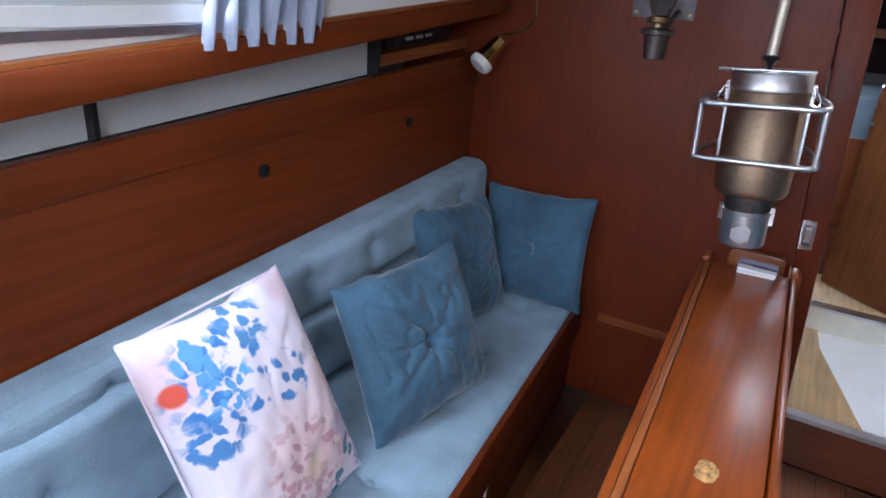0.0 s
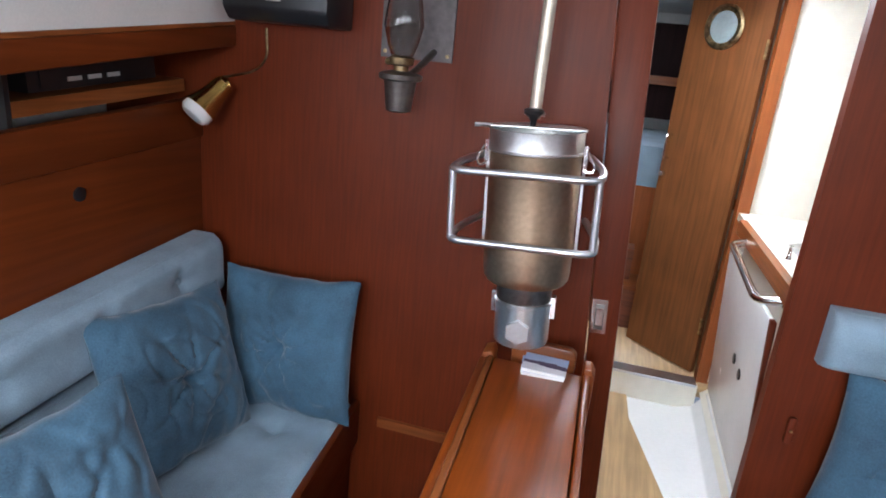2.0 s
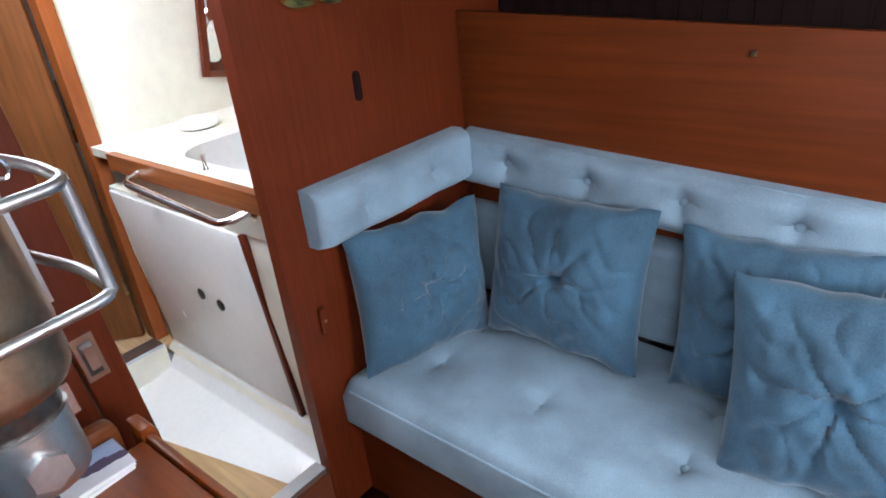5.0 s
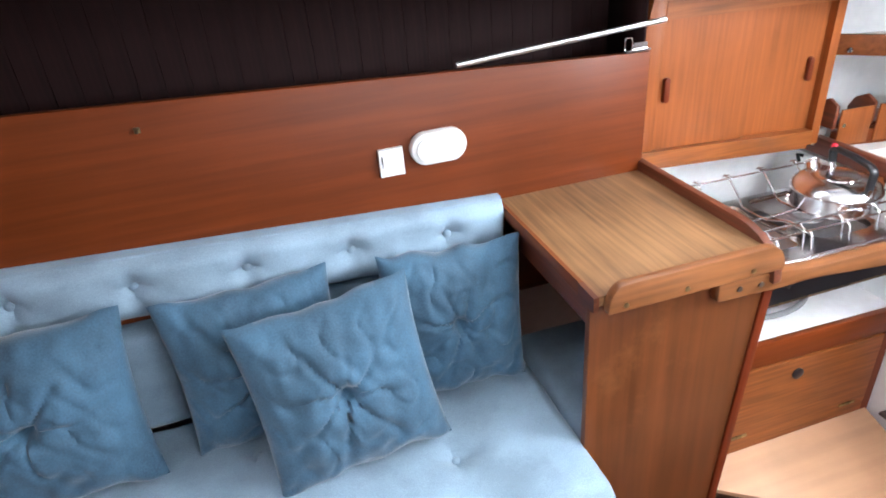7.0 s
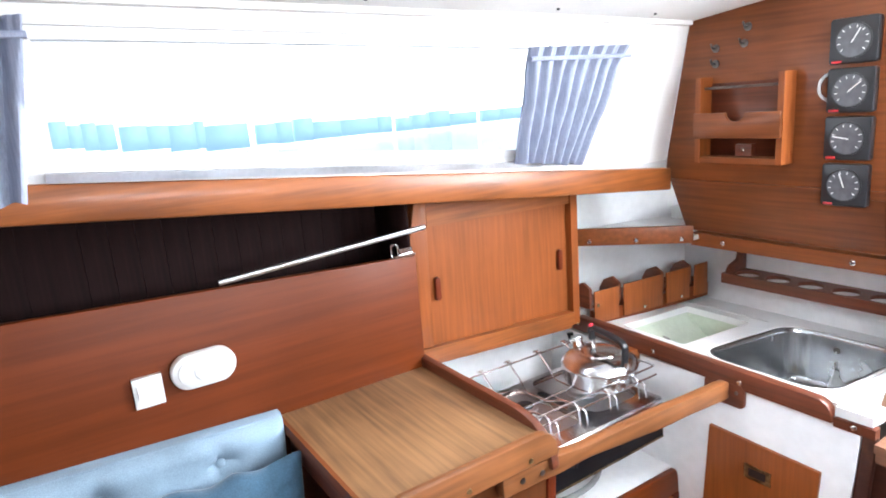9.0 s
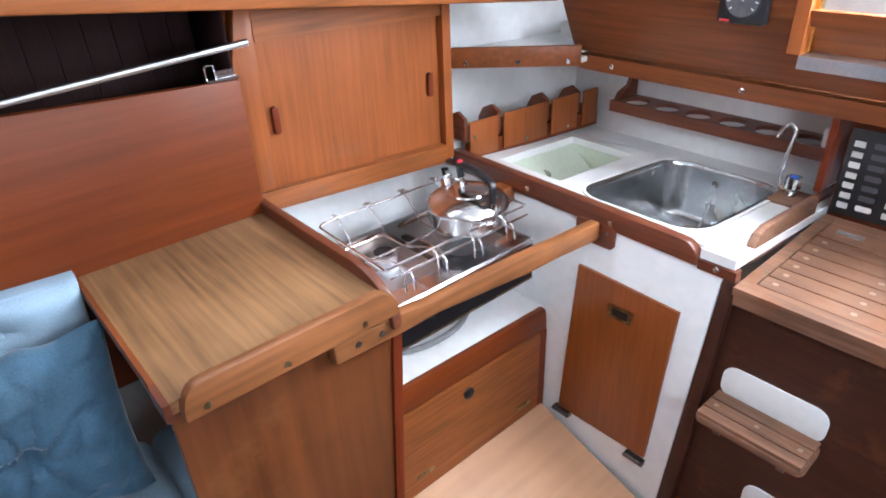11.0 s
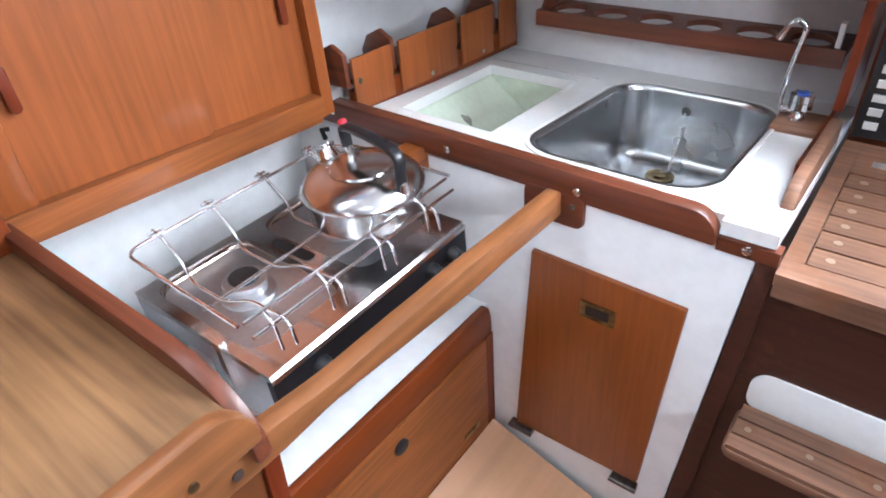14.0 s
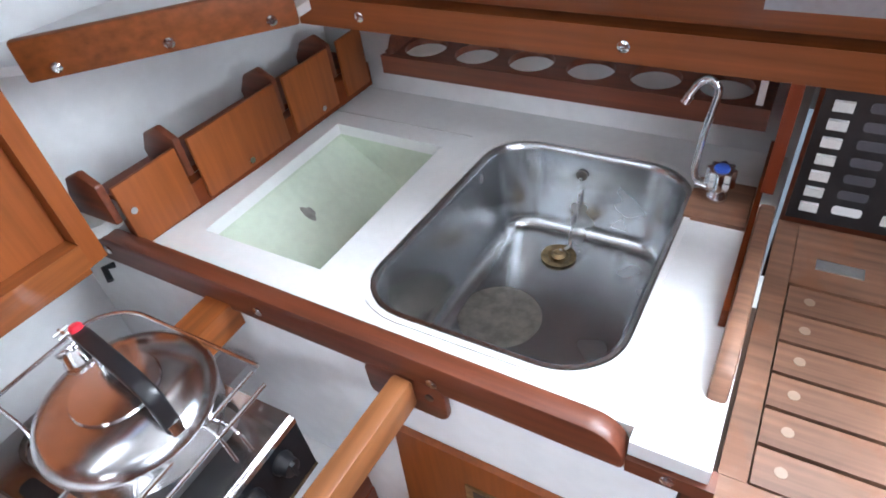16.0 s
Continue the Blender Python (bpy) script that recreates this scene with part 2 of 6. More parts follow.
def thing(name, label, category, bm=None, material=None, group="", kind="", at=None):
    """A top-level thing: a mesh, or an Empty for its parts."""
    ob = new(name, mesh_of(name, bm, material) if bm else None)
    if at is not None:
        ob.matrix_world = at
    return tagged(ob, label, category, group, kind)


def bx(*a, bevel=0.004, seg=2, m=None):
    """A bevelled box as a new bmesh."""
    bm = bmesh.new()
    box(bm, *a, m=m)
    return finish(bm, bevel, seg)


def pr(outline, axis, a, b, bevel=0.0):
    bm = bmesh.new()
    prism(bm, outline, axis, a, b)
    return finish(bm, bevel)


def lt(profile, n=28, m=None, hollow=False):
    bm = bmesh.new()
    lathe(bm, profile, n, m, hollow)
    return bm


def tb(pts, r, n=10, closed=False):
    bm = bmesh.new()
    tube(bm, pts, r, n, closed)
    return bm


def tilt_along(root, slope, y0):
    """Raise a thing and its parts by slope times the way forward from y0."""
    for ob in (root, *root.children_recursive):
        if ob.type == "MESH":
            for v in ob.data.vertices:
                v.co.z += slope * (v.co.y - y0)
    return root


def struct(name, label, bm, material, category=""):
    return thing(name, label, category or name.split("_")[0], bm, material, kind="structure")


# ---- plan, metres: x to starboard, y forward, z up ----
BULK = 2.36            # main bulkhead, face towards the saloon
DOOR0, DOOR1 = 0.605, 1.035
PORT_BACK, STAR_BACK = -0.62, 1.75



def slab(y0, y1, low, high, xin, xout):
    """A long board along y whose lower and upper edges and faces may slope: low(y), high(y), xin(z), xout(z)."""
    bm = bmesh.new()
    n = 8
    cols = []
    for i in range(n + 1):
        y = y0 + (y1 - y0) * i / n
        a, b = low(y), high(y)
        cols.append([bm.verts.new(p) for p in ((xin(a), y, a), (xout(a), y, a), (xout(b), y, b), (xin(b), y, b))])
    for p, q in zip(cols, cols[1:]):
        for k in range(4):
            bm.faces.new((p[k], p[(k + 1) % 4], q[(k + 1) % 4], q[k]))
    bm.faces.new(cols[0])
    bm.faces.new(cols[-1][::-1])
    bmesh.ops.recalc_face_normals(bm, faces=bm.faces)
    return bm


def line(a, b):
    return lambda y: a + b * y


# ---- floors ----
def sloped(outline, height, thick):
    """A board whose top follows a slope across the boat."""
    bm = bmesh.new()
    hi = [bm.verts.new((x, y, height(x))) for x, y in outline]
    lo = [bm.verts.new((x, y, height(x) - thick)) for x, y in outline]
    bm.faces.new(hi)
    bm.faces.new(lo[::-1])
    for i in range(len(outline)):
        j = (i + 1) % len(outline)
        bm.faces.new((hi[j], hi[i], lo[i], lo[j]))
    bmesh.ops.recalc_face_normals(bm, faces=bm.faces)
    return bm



struct("floor", "dark varnished teak cabin sole", bx(-1.1, 2.4, 0.80, 2.40, -0.16, -0.012, bevel=0), SOLE)
struct("floor_well", "lower teak sole at the foot of the companionway", bx(-1.1, 2.4, -1.5, 0.7995, -0.17, -0.130, bevel=0), SOLE, "floor")
struct("floor_galley", "pale varnished plywood sole panel before the galley drawers",
       sloped([(0.945, -0.330), (1.4005, -0.330), (1.4005, 0.300), (1.325, 0.300), (1.045, -0.235), (0.945, -0.285)], lambda x: 0.028 - 0.32 * (1.42 - x), 0.014), PLY)
struct("floor_forward", "light oak sole of the fore cabin", bx(-0.4, 1.9, 3.32, 5.2, 0.18, 0.24, bevel=0), LIGHT_SOLE)
struct("floor_passage", "light oak sole strip of the washroom passage", pr([(0.3, 2.395), (0.972, 2.395), (0.800, 3.10), (0.790, 3.289), (0.3, 3.289)], "z", 0.05, 0.136, 0.001), LIGHT_SOLE)
struct("floor_shower_pan", "white moulded sloping floor pan of the washroom", pr([(0.70, -0.02), (1.75, -0.02), (1.75, 0.23), (1.10, 0.225), (1.05, 0.15), (0.985, 0.131), (0.70, 0.129)], "y", 2.395, 3.289, 0.006), FORMICA)
struct("trim_riser", "cream riser below the fore cabin sole", bx(0.30, 1.06, 3.29, 3.32, -0.02, 0.24, bevel=0.004), CREAM)
struct("trim_sill_forward", "aluminium strip along the fore cabin sill", bx(0.40, 1.05, 3.275, 3.345, 0.242, 0.254, bevel=0.003), ALU)
struct("trim_sill_bulkhead", "aluminium strip along the washroom threshold", bx(0.69, 1.02, 2.352, 2.394, 0.185, 0.202, bevel=0.003), ALU)
struct("trim_threshold", "dark mahogany threshold board below the doorway", bx(DOOR0, DOOR1, 2.362, 2.390, 0.0, 0.1845, bevel=0.002), MAHOGANY_X)

# ---- hull, roof and sides ----
ceil = bmesh.new()
prism(ceil, [(-0.75, 1.74), (-0.47, 1.775), (0.1, 1.835), (0.565, 1.85), (1.03, 1.835), (1.60, 1.775), (1.88, 1.74), (1.88, 1.95), (-0.75, 1.95)], "y", -1.7, 2.40)
for v in ceil.verts:
    v.co.z += 0.02 * v.co.y
struct("ceiling", "white headliner of the cabin roof", ceil, HEADLINER)
struct("ceiling_forward", "white headliner over the fore cabin", bx(-1.0, 2.1, 2.40, 5.3, 1.83, 1.9, bevel=0), HEADLINER)
struct("wall_hull_starboard", "white hull lining behind the lockers", slab(-1.6, 2.36, line(-0.05, 0), line(1.37, 0.104), lambda z: 2.06, lambda z: 2.10), WHITE_PAINT)
struct("wall_hull_port", "white hull lining behind the settee", slab(-1.6, 2.36, line(-0.05, 0), line(1.31, 0.094), lambda z: -1.00, lambda z: -0.96), WHITE_PAINT)
for nm, x0, x1 in (("wall_fore_starboard", 2.06, 2.10), ("wall_fore_hull_port", -1.00, -0.96)):
    struct(nm, "white lining of the fore cabin", bx(x0, x1, 2.39, 5.3, -0.05, 1.85, bevel=0), WHITE_PAINT)
struct("wall_deck_starboard", "underside of the starboard side deck", slab(-1.3, 2.36, line(1.366, 0.104), line(1.40, 0.104), lambda z: 1.665, lambda z: 2.08), GREY_PANEL)
struct("wall_deck_port", "underside of the port side deck", slab(-1.3, 2.36, line(1.30, 0.094), line(1.33, 0.094), lambda z: -0.98, lambda z: -0.54), GREY_PANEL)


def cabin_side(name, inx, out, y0, y1, w0, w1, foot, wlow, whigh, top, label):
    """White cabin side with a long window opening through it."""
    for nm, a, b, lo, hi in (("_below", w0, w1, foot, wlow), ("_above", w0, w1, whigh, top), ("_aft", y0, w0, foot, top), ("_fore", w1, y1, foot, top)):
        struct(name + nm, label, slab(a, b, lo, hi, inx, out), HEADLINER, "wall")


star_in = lambda z: 1.662 - 0.19 * (z - 1.35)
port_in = lambda z: -0.532 + 0.19 * (z - 1.35)
cabin_side("wall_side_starboard", star_in, lambda z: star_in(z) + 0.04, -0.62, BULK, -0.04, 1.15, line(1.33, 0.104), line(1.388, 0.096), line(1.722, 0.030), line(1.80, 0.02), "white painted cabin side around the long window")
cabin_side("wall_side_port", port_in, lambda z: port_in(z) - 0.04, -0.62, BULK, 0.00, 1.12, line(1.24, 0.094), line(1.33, 0.035), line(1.62, 0.022), line(1.80, 0.02), "white painted cabin side around the long window")

GLASS = bpy.data.materials.new("window_glass")
GLASS.use_nodes = True
gb = GLASS.node_tree.nodes["Principled BSDF"]
gb.inputs["Transmission Weight"].default_value, gb.inputs["Roughness"].default_value, gb.inputs["IOR"].default_value = 1.0, 0.02, 1.1
gb.inputs["Base Color"].default_value = (0.97, 0.99, 1.0, 1)


def window(name, side, inx, w0, w1, lo, hi):
    root = thing(name, "long fixed cabin window with a pale frame and aluminium track", "window", kind="structure")
    d = 1 if side > 0 else -1
    f = lambda off: (lambda z: inx(z) + d * off)
    part("window_sill", slab(w0, w1, lambda y: lo(y) - 0.004, lambda y: lo(y) + 0.012, f(-0.012), f(0.05)), ALU, root, "aluminium track")
    part("window_frame", slab(w0, w1, lambda y: lo(y) + 0.013, lambda y: lo(y) + 0.045, f(0.012), f(0.036)), WHITE_PLASTIC, root)
    part("window_frame", slab(w0, w1, lambda y: hi(y) - 0.022, lambda y: hi(y) - 0.001, f(0.004), f(0.036)), WHITE_PLASTIC, root)
    part("window_frame", slab(w0 + 0.001, w0 + 0.02, lambda y: lo(y) + 0.046, lambda y: hi(y) - 0.023, f(0.004), f(0.036)), WHITE_PLASTIC, root)
    part("window_frame", slab(w1 - 0.02, w1 - 0.001, lambda y: lo(y) + 0.046, lambda y: hi(y) - 0.023, f(0.004), f(0.036)), WHITE_PLASTIC, root)
    pane = part("pane", slab(w0 + 0.02, w1 - 0.02, lambda y: lo(y) + 0.044, lambda y: hi(y) - 0.02, f(0.022), f(0.027)), GLASS, root)
    pane.visible_shadow = False


window("window_1", 1, star_in, -0.04, 1.15, line(1.388, 0.096), line(1.722, 0.030))
window("window_2", -1, port_in, 0.00, 1.12, line(1.33, 0.035), line(1.62, 0.022))

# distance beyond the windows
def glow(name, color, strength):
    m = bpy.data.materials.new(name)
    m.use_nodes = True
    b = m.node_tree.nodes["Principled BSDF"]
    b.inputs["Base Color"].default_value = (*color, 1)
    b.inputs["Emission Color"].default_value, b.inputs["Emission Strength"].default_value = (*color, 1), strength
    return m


struct("backdrop_sky_starboard", "bright hazy sky", bx(90, 90.2, -320, 80, -30, 70, bevel=0), glow("hazy_sky", (0.95, 0.97, 1.0), 2.2))
struct("backdrop_sky_port", "bright hazy sky", bx(-90.2, -90, -80, 80, -30, 70, bevel=0), glow("hazy_sky_port", (0.95, 0.97, 1.0), 2.2))
# plain blocks; the haze over the shore is put in as a blue glow
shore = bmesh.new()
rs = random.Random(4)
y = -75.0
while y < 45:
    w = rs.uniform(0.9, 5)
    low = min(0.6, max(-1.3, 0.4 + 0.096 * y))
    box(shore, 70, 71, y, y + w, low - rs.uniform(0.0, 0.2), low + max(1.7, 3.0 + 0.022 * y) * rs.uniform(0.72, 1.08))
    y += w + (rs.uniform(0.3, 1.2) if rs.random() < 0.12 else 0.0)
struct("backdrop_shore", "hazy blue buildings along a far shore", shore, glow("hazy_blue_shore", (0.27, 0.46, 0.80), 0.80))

# rails under the windows
struct("trim_rail_starboard", "varnished teak rail below the window", finish(slab(-0.60, BULK, line(1.300, 0.104), line(1.373, 0.104), lambda z: 1.628, lambda z: 1.668), 0.006), TEAK_Y)
struct("trim_rail_port", "dark varnished mahogany rail below the window", finish(slab(-0.60, BULK, line(1.172, 0.107), line(1.248, 0.098), lambda z: -0.545, lambda z: -0.50), 0.006), MAHOGANY_Y)
struct("trim_ledge_port", "narrow varnished ledge on the port rail", slab(-0.60, BULK, line(1.2485, 0.098), line(1.258, 0.098), lambda z: -0.60, lambda z: -0.505), TEAK_Y)
for y in (1.05, 0.55, 0.02, -0.35):
    thing("headliner_screw", "small dark screw head in the white headliner", "screw", lt([(0.004, 0), (0.004, 0.004)], 8, pose(1.50, y, 1.778 + 0.02 * y)), BLACK, group="screws of the headliner")
struct("trim_headliner_seam", "white moulding along the cabin roof edge", slab(-0.6, 2.3, line(1.765, 0.02), line(1.778, 0.02), lambda z: 1.555, lambda z: 1.60), HEADLINER)

# ---- main bulkhead ----
wall = bmesh.new()
prism(wall, [(-0.98, 0.0), (0.634, 0.0), (0.488, 1.90), (-0.98, 1.90)], "y", BULK, BULK + 0.03)
struct("wall_bulkhead_port", "reddish mahogany plywood main bulkhead", wall, MAHOGANY_Z)
struct("wall_bulkhead_stile", "mahogany door post with a routed edge", pr([(0.638, 0.0), (0.700, 0.0), (0.585, 1.90), (0.492, 1.90)], "y", BULK - 0.006, BULK + 0.036, 0.006), MAHOGANY_Z, "wall")
struct("wall_bulkhead_starboard", "mahogany bulkhead panel beside the washroom doorway", bx(DOOR1 + 0.022, 2.06, BULK, BULK + 0.03, 0.0, 1.90, bevel=0.002), MAHOGANY_Z)
struct("trim_door_edge", "rounded mahogany edge of the doorway", bx(DOOR1, DOOR1 + 0.021, BULK - 0.005, BULK + 0.036, 0.0, 1.90, bevel=0.006), MAHOGANY_Z)
struct("trim_bulkhead_batten", "varnished teak batten low on the bulkhead", bx(0.0, 0.40, BULK - 0.014, BULK - 0.001, 0.335, 0.365, bevel=0.004), TEAK_X)

# ---- port side ----
struct("wall_back_port", "mahogany back board above the port settee", finish(slab(-0.6, BULK - 0.001, line(0.55, 0.0), line(1.022, 0.058), lambda z: -0.645, lambda z: -0.622), 0.003), MAHOGANY_Y)
struct("trim_back_port", "proud mahogany upper plank of the port back board", finish(slab(-0.6, BULK - 0.001, line(1.022, 0.058), line(1.091, 0.077), lambda z: -0.648, lambda z: -0.612), 0.004), MAHOGANY_Y)
for y0, y1 in ((-0.5, 0.872), (0.886, 1.775)):
    thing("grey_hull_lining", "pale grey vinyl panel in the gap above the back board", "panel", slab(y0, y1, line(1.08, 0.077), line(1.26, 0.105), lambda z: -0.72, lambda z: -0.70), GREY_PANEL, group="grey lining behind the settee")
struct("trim_locker_divider", "dark divider between the grey panels", slab(0.873, 0.885, line(1.08, 0.077), line(1.26, 0.105), lambda z: -0.72, lambda z: -0.675), BLACK)
struct("trim_radio_shelf", "teak shelf lip below the radio", slab(1.790, 2.34, line(1.105, 0.077), line(1.140, 0.077), lambda z: -0.93, lambda z: -0.66), TEAK_Y)
struct("trim_radio_post", "dark post beside the radio shelf", slab(1.777, 1.789, line(1.08, 0.077), line(1.26, 0.105), lambda z: -0.80, lambda z: -0.66), BLACK)
radio = thing("car_radio", "black radio set lying on the shelf in the gap", "radio", at=pose(-0.77, 2.06, 1.305, 4.4, 0, 0))
part("body", bx(-0.08, 0.08, -0.20, 0.20, 0, 0.065, bevel=0.006), BLACK, radio)
part("front_panel", bx(0.081, 0.086, -0.17, 0.13, 0.008, 0.058, bevel=0.002), BLACK, radio, "glossy black front")
for y in (-0.10, -0.04, 0.02):
    part("button", bx(0.087, 0.09, y, y + 0.04, 0.018, 0.028, bevel=0.001), GREY_PANEL, radio)
for y in (1.255, 1.905):
    k = thing("finger_hole", "black plastic finger-hole ring in the back board", "knob", at=pose(-0.621, y, 1.025 + 0.062 * (y - 1.255), 0, 90, 0), group="finger holes of the back board")
    part("ring", lt([(0.010, 0.0), (0.017, 0.0), (0.017, 0.004), (0.010, 0.006)], 20), BLACK, k)

struct("port_settee_base", "mahogany front of the port settee", pr([(-0.62, -0.5), (0.158, -0.5), (-0.087, BULK - 0.002), (-0.62, BULK - 0.002)], "z", -0.13, 0.275, 0.003), MAHOGANY_Y, "settee")
struct("port_settee_lip", "mahogany edge that holds the port seat cushion", pr([(0.159, -0.5), (0.181, -0.5), (-0.064, BULK - 0.002), (-0.086, BULK - 0.002)], "z", 0.255, 0.405, 0.006), MAHOGANY_Y, "settee")
latch = thing("locker_catch", "small chrome catch on the settee front", "catch", at=pose(0.004, 1.40, 0.22, 0, 0, 4.8))
part("plate", bx(-0.002, 0.004, -0.012, 0.012, -0.035, 0.035, bevel=0.002), CHROME, latch)
part("lever", bx(0.004, 0.012, -0.006, 0.006, -0.012, 0.03, bevel=0.002), CHROME, latch)


def cushion(length, depth, height, buttons=(), r=0.035, seed=0, wrinkle=0.004, cell=0.016, dimple=0.022):
    """An upholstered pad lying in x (length) and y (depth), with sunken buttons."""
    bm = bmesh.new()
    nx, ny = max(6, int(length / cell)), max(6, int(depth / cell))

    def edge(d):
        return r * (1 - math.sqrt(max(0, 1 - (1 - min(d, r) / r) ** 2)))
    xs = sorted({length * i / nx for i in range(nx + 1)} | {length * f for f in (0.002, 0.998)} | {r * k / 4 for k in range(1, 4)} | {length - r * k / 4 for k in range(1, 4)})
    ys = sorted({depth * i / ny for i in range(ny + 1)} | {r * k / 4 for k in range(1, 4)} | {depth - r * k / 4 for k in range(1, 4)})
    grid = []
    for x in xs:
        row = []
        for y in ys:
            z = height - edge(min(x, length - x)) - edge(min(y, depth - y)) * (1 if min(x, length - x) > 0 else 0.4)
            z += 0.006 * math.sin(math.pi * y / depth) * math.sin(math.pi * x / length)
            for bx_, by_ in buttons:
                d = math.hypot(x - bx_, y - by_)
                z -= dimple * math.exp(-(d / 0.026) ** 2) + 0.6 * dimple * math.exp(-(d / 0.07) ** 2) * (1 + 0.5 * math.cos(4 * math.atan2(y - by_, x - bx_)))
            z += wrinkle * noise.noise(Vector((x * 9 + seed, y * 9, seed * 3.1))) + 0.5 * wrinkle * noise.noise(Vector((x * 28, y * 22, seed)))
            row.append(bm.verts.new((x, y, max(0.01, z))))
        grid.append(row)
    for i in range(len(xs) - 1):
        for j in range(len(ys) - 1):
            bm.faces.new((grid[i][j], grid[i + 1][j], grid[i + 1][j + 1], grid[i][j + 1]))
    rim = [row[0] for row in grid] + grid[-1][1:] + [row[-1] for row in grid[-2::-1]] + grid[0][-2:0:-1]
    low = [bm.verts.new((v.co.x, v.co.y, 0)) for v in rim]
    k = len(rim)
    for i in range(k):
        bm.faces.new((rim[i], low[i], low[(i + 1) % k], rim[(i + 1) % k]))
    bm.faces.new(low)
    bmesh.ops.recalc_face_normals(bm, faces=bm.faces)
    return bm


def pad(name, label, length, depth, height, buttons, at, seed=0, piping=True, **kw):
    root = thing(name, label, "cushion", at=at, group="settee cushions")
    part("pad", cushion(length, depth, height, buttons, seed=seed, **kw), SEAT_BLUE, root)
    for x, y in buttons:
        part("button", lt([(0.004, 0.0), (0.011, 0.003), (0.011, 0.006), (0.006, 0.010)], 12, pose(x, y, height - 0.032)), SEAT_BLUE, root)
    if piping:
        for yy in (0.002, depth - 0.002):
            part("piping", tb([(0.03, yy, height - 0.036), (length - 0.03, yy, height - 0.036)], 0.004, 6), SEAT_BLUE, root)
    return root


# seat and back cushions of the port settee
pad("seat_cushion", "pale blue-grey buttoned seat cushion on the port settee", 1.42, 0.585, 0.125, [(0.18, 0.40), (0.18, 0.16), (0.52, 0.40), (0.52, 0.16), (0.86, 0.40), (1.2, 0.4)], pose(-0.605, 0.935, 0.278) @ Matrix(((0, 1, 0, 0), (1, 0, 0, 0), (0, 0, 1, 0), (0, 0, 0, 1))), seed=2)
pad("seat_cushion", "pale blue-grey buttoned seat cushion on the port settee", 1.35, 0.585, 0.125, [(0.25, 0.40), (0.7, 0.4), (1.1, 0.4)], pose(-0.605, -0.42, 0.278) @ Matrix(((0, 1, 0, 0), (1, 0, 0, 0), (0, 0, 1, 0), (0, 0, 0, 1))), seed=3)
for ob in bpy.data.objects:
    if ob.name.startswith("seat_cushion"):
        for c in ob.children:
            for v in c.data.vertices:
                ahead = v.co.x + ob.matrix_world.translation.y
                v.co.y *= (0.585 + 0.045 - 0.0857 * (ahead - 1.43)) / 0.605
BACK_P = Matrix(((0, 0, 1, -0.612), (1, 0, 0, 0), (0, 1, 0, 0), (0, 0, 0, 1)))


def back_port(y0, length, z0, high, thick, buttons, seed, tilt=0.0):
    return pose(0, 0, 0) @ Matrix.Translation((0, y0, z0)) @ BACK_P @ pose(0, 0, 0, 0, 0, tilt)


pad("back_cushion", "pale blue-grey buttoned back cushion along the port settee", 2.40, 0.175, 0.115, [(0.28 + 0.275 * i, 0.10) for i in range(8)], back_port(-0.08, 2.4, 0.541, 0, 0, 0, 0, 4.0), seed=5)
pad("back_cushion", "thick blue-grey lower back cushion of the port settee", 0.92, 0.30, 0.14, [(0.3, 0.16), (0.65, 0.16)], back_port(-0.06, 0.9, 0.405, 0, 0, 0, 0, 1.0), seed=6)
pad("back_cushion", "thick blue-grey lower back cushion of the port settee", 1.35, 0.22, 0.13, [(0.35, 0.11), (0.75, 0.11), (1.1, 0.11)], back_port(0.95, 1.35, 0.410, 0, 0, 0, 0, 1.5), seed=7)


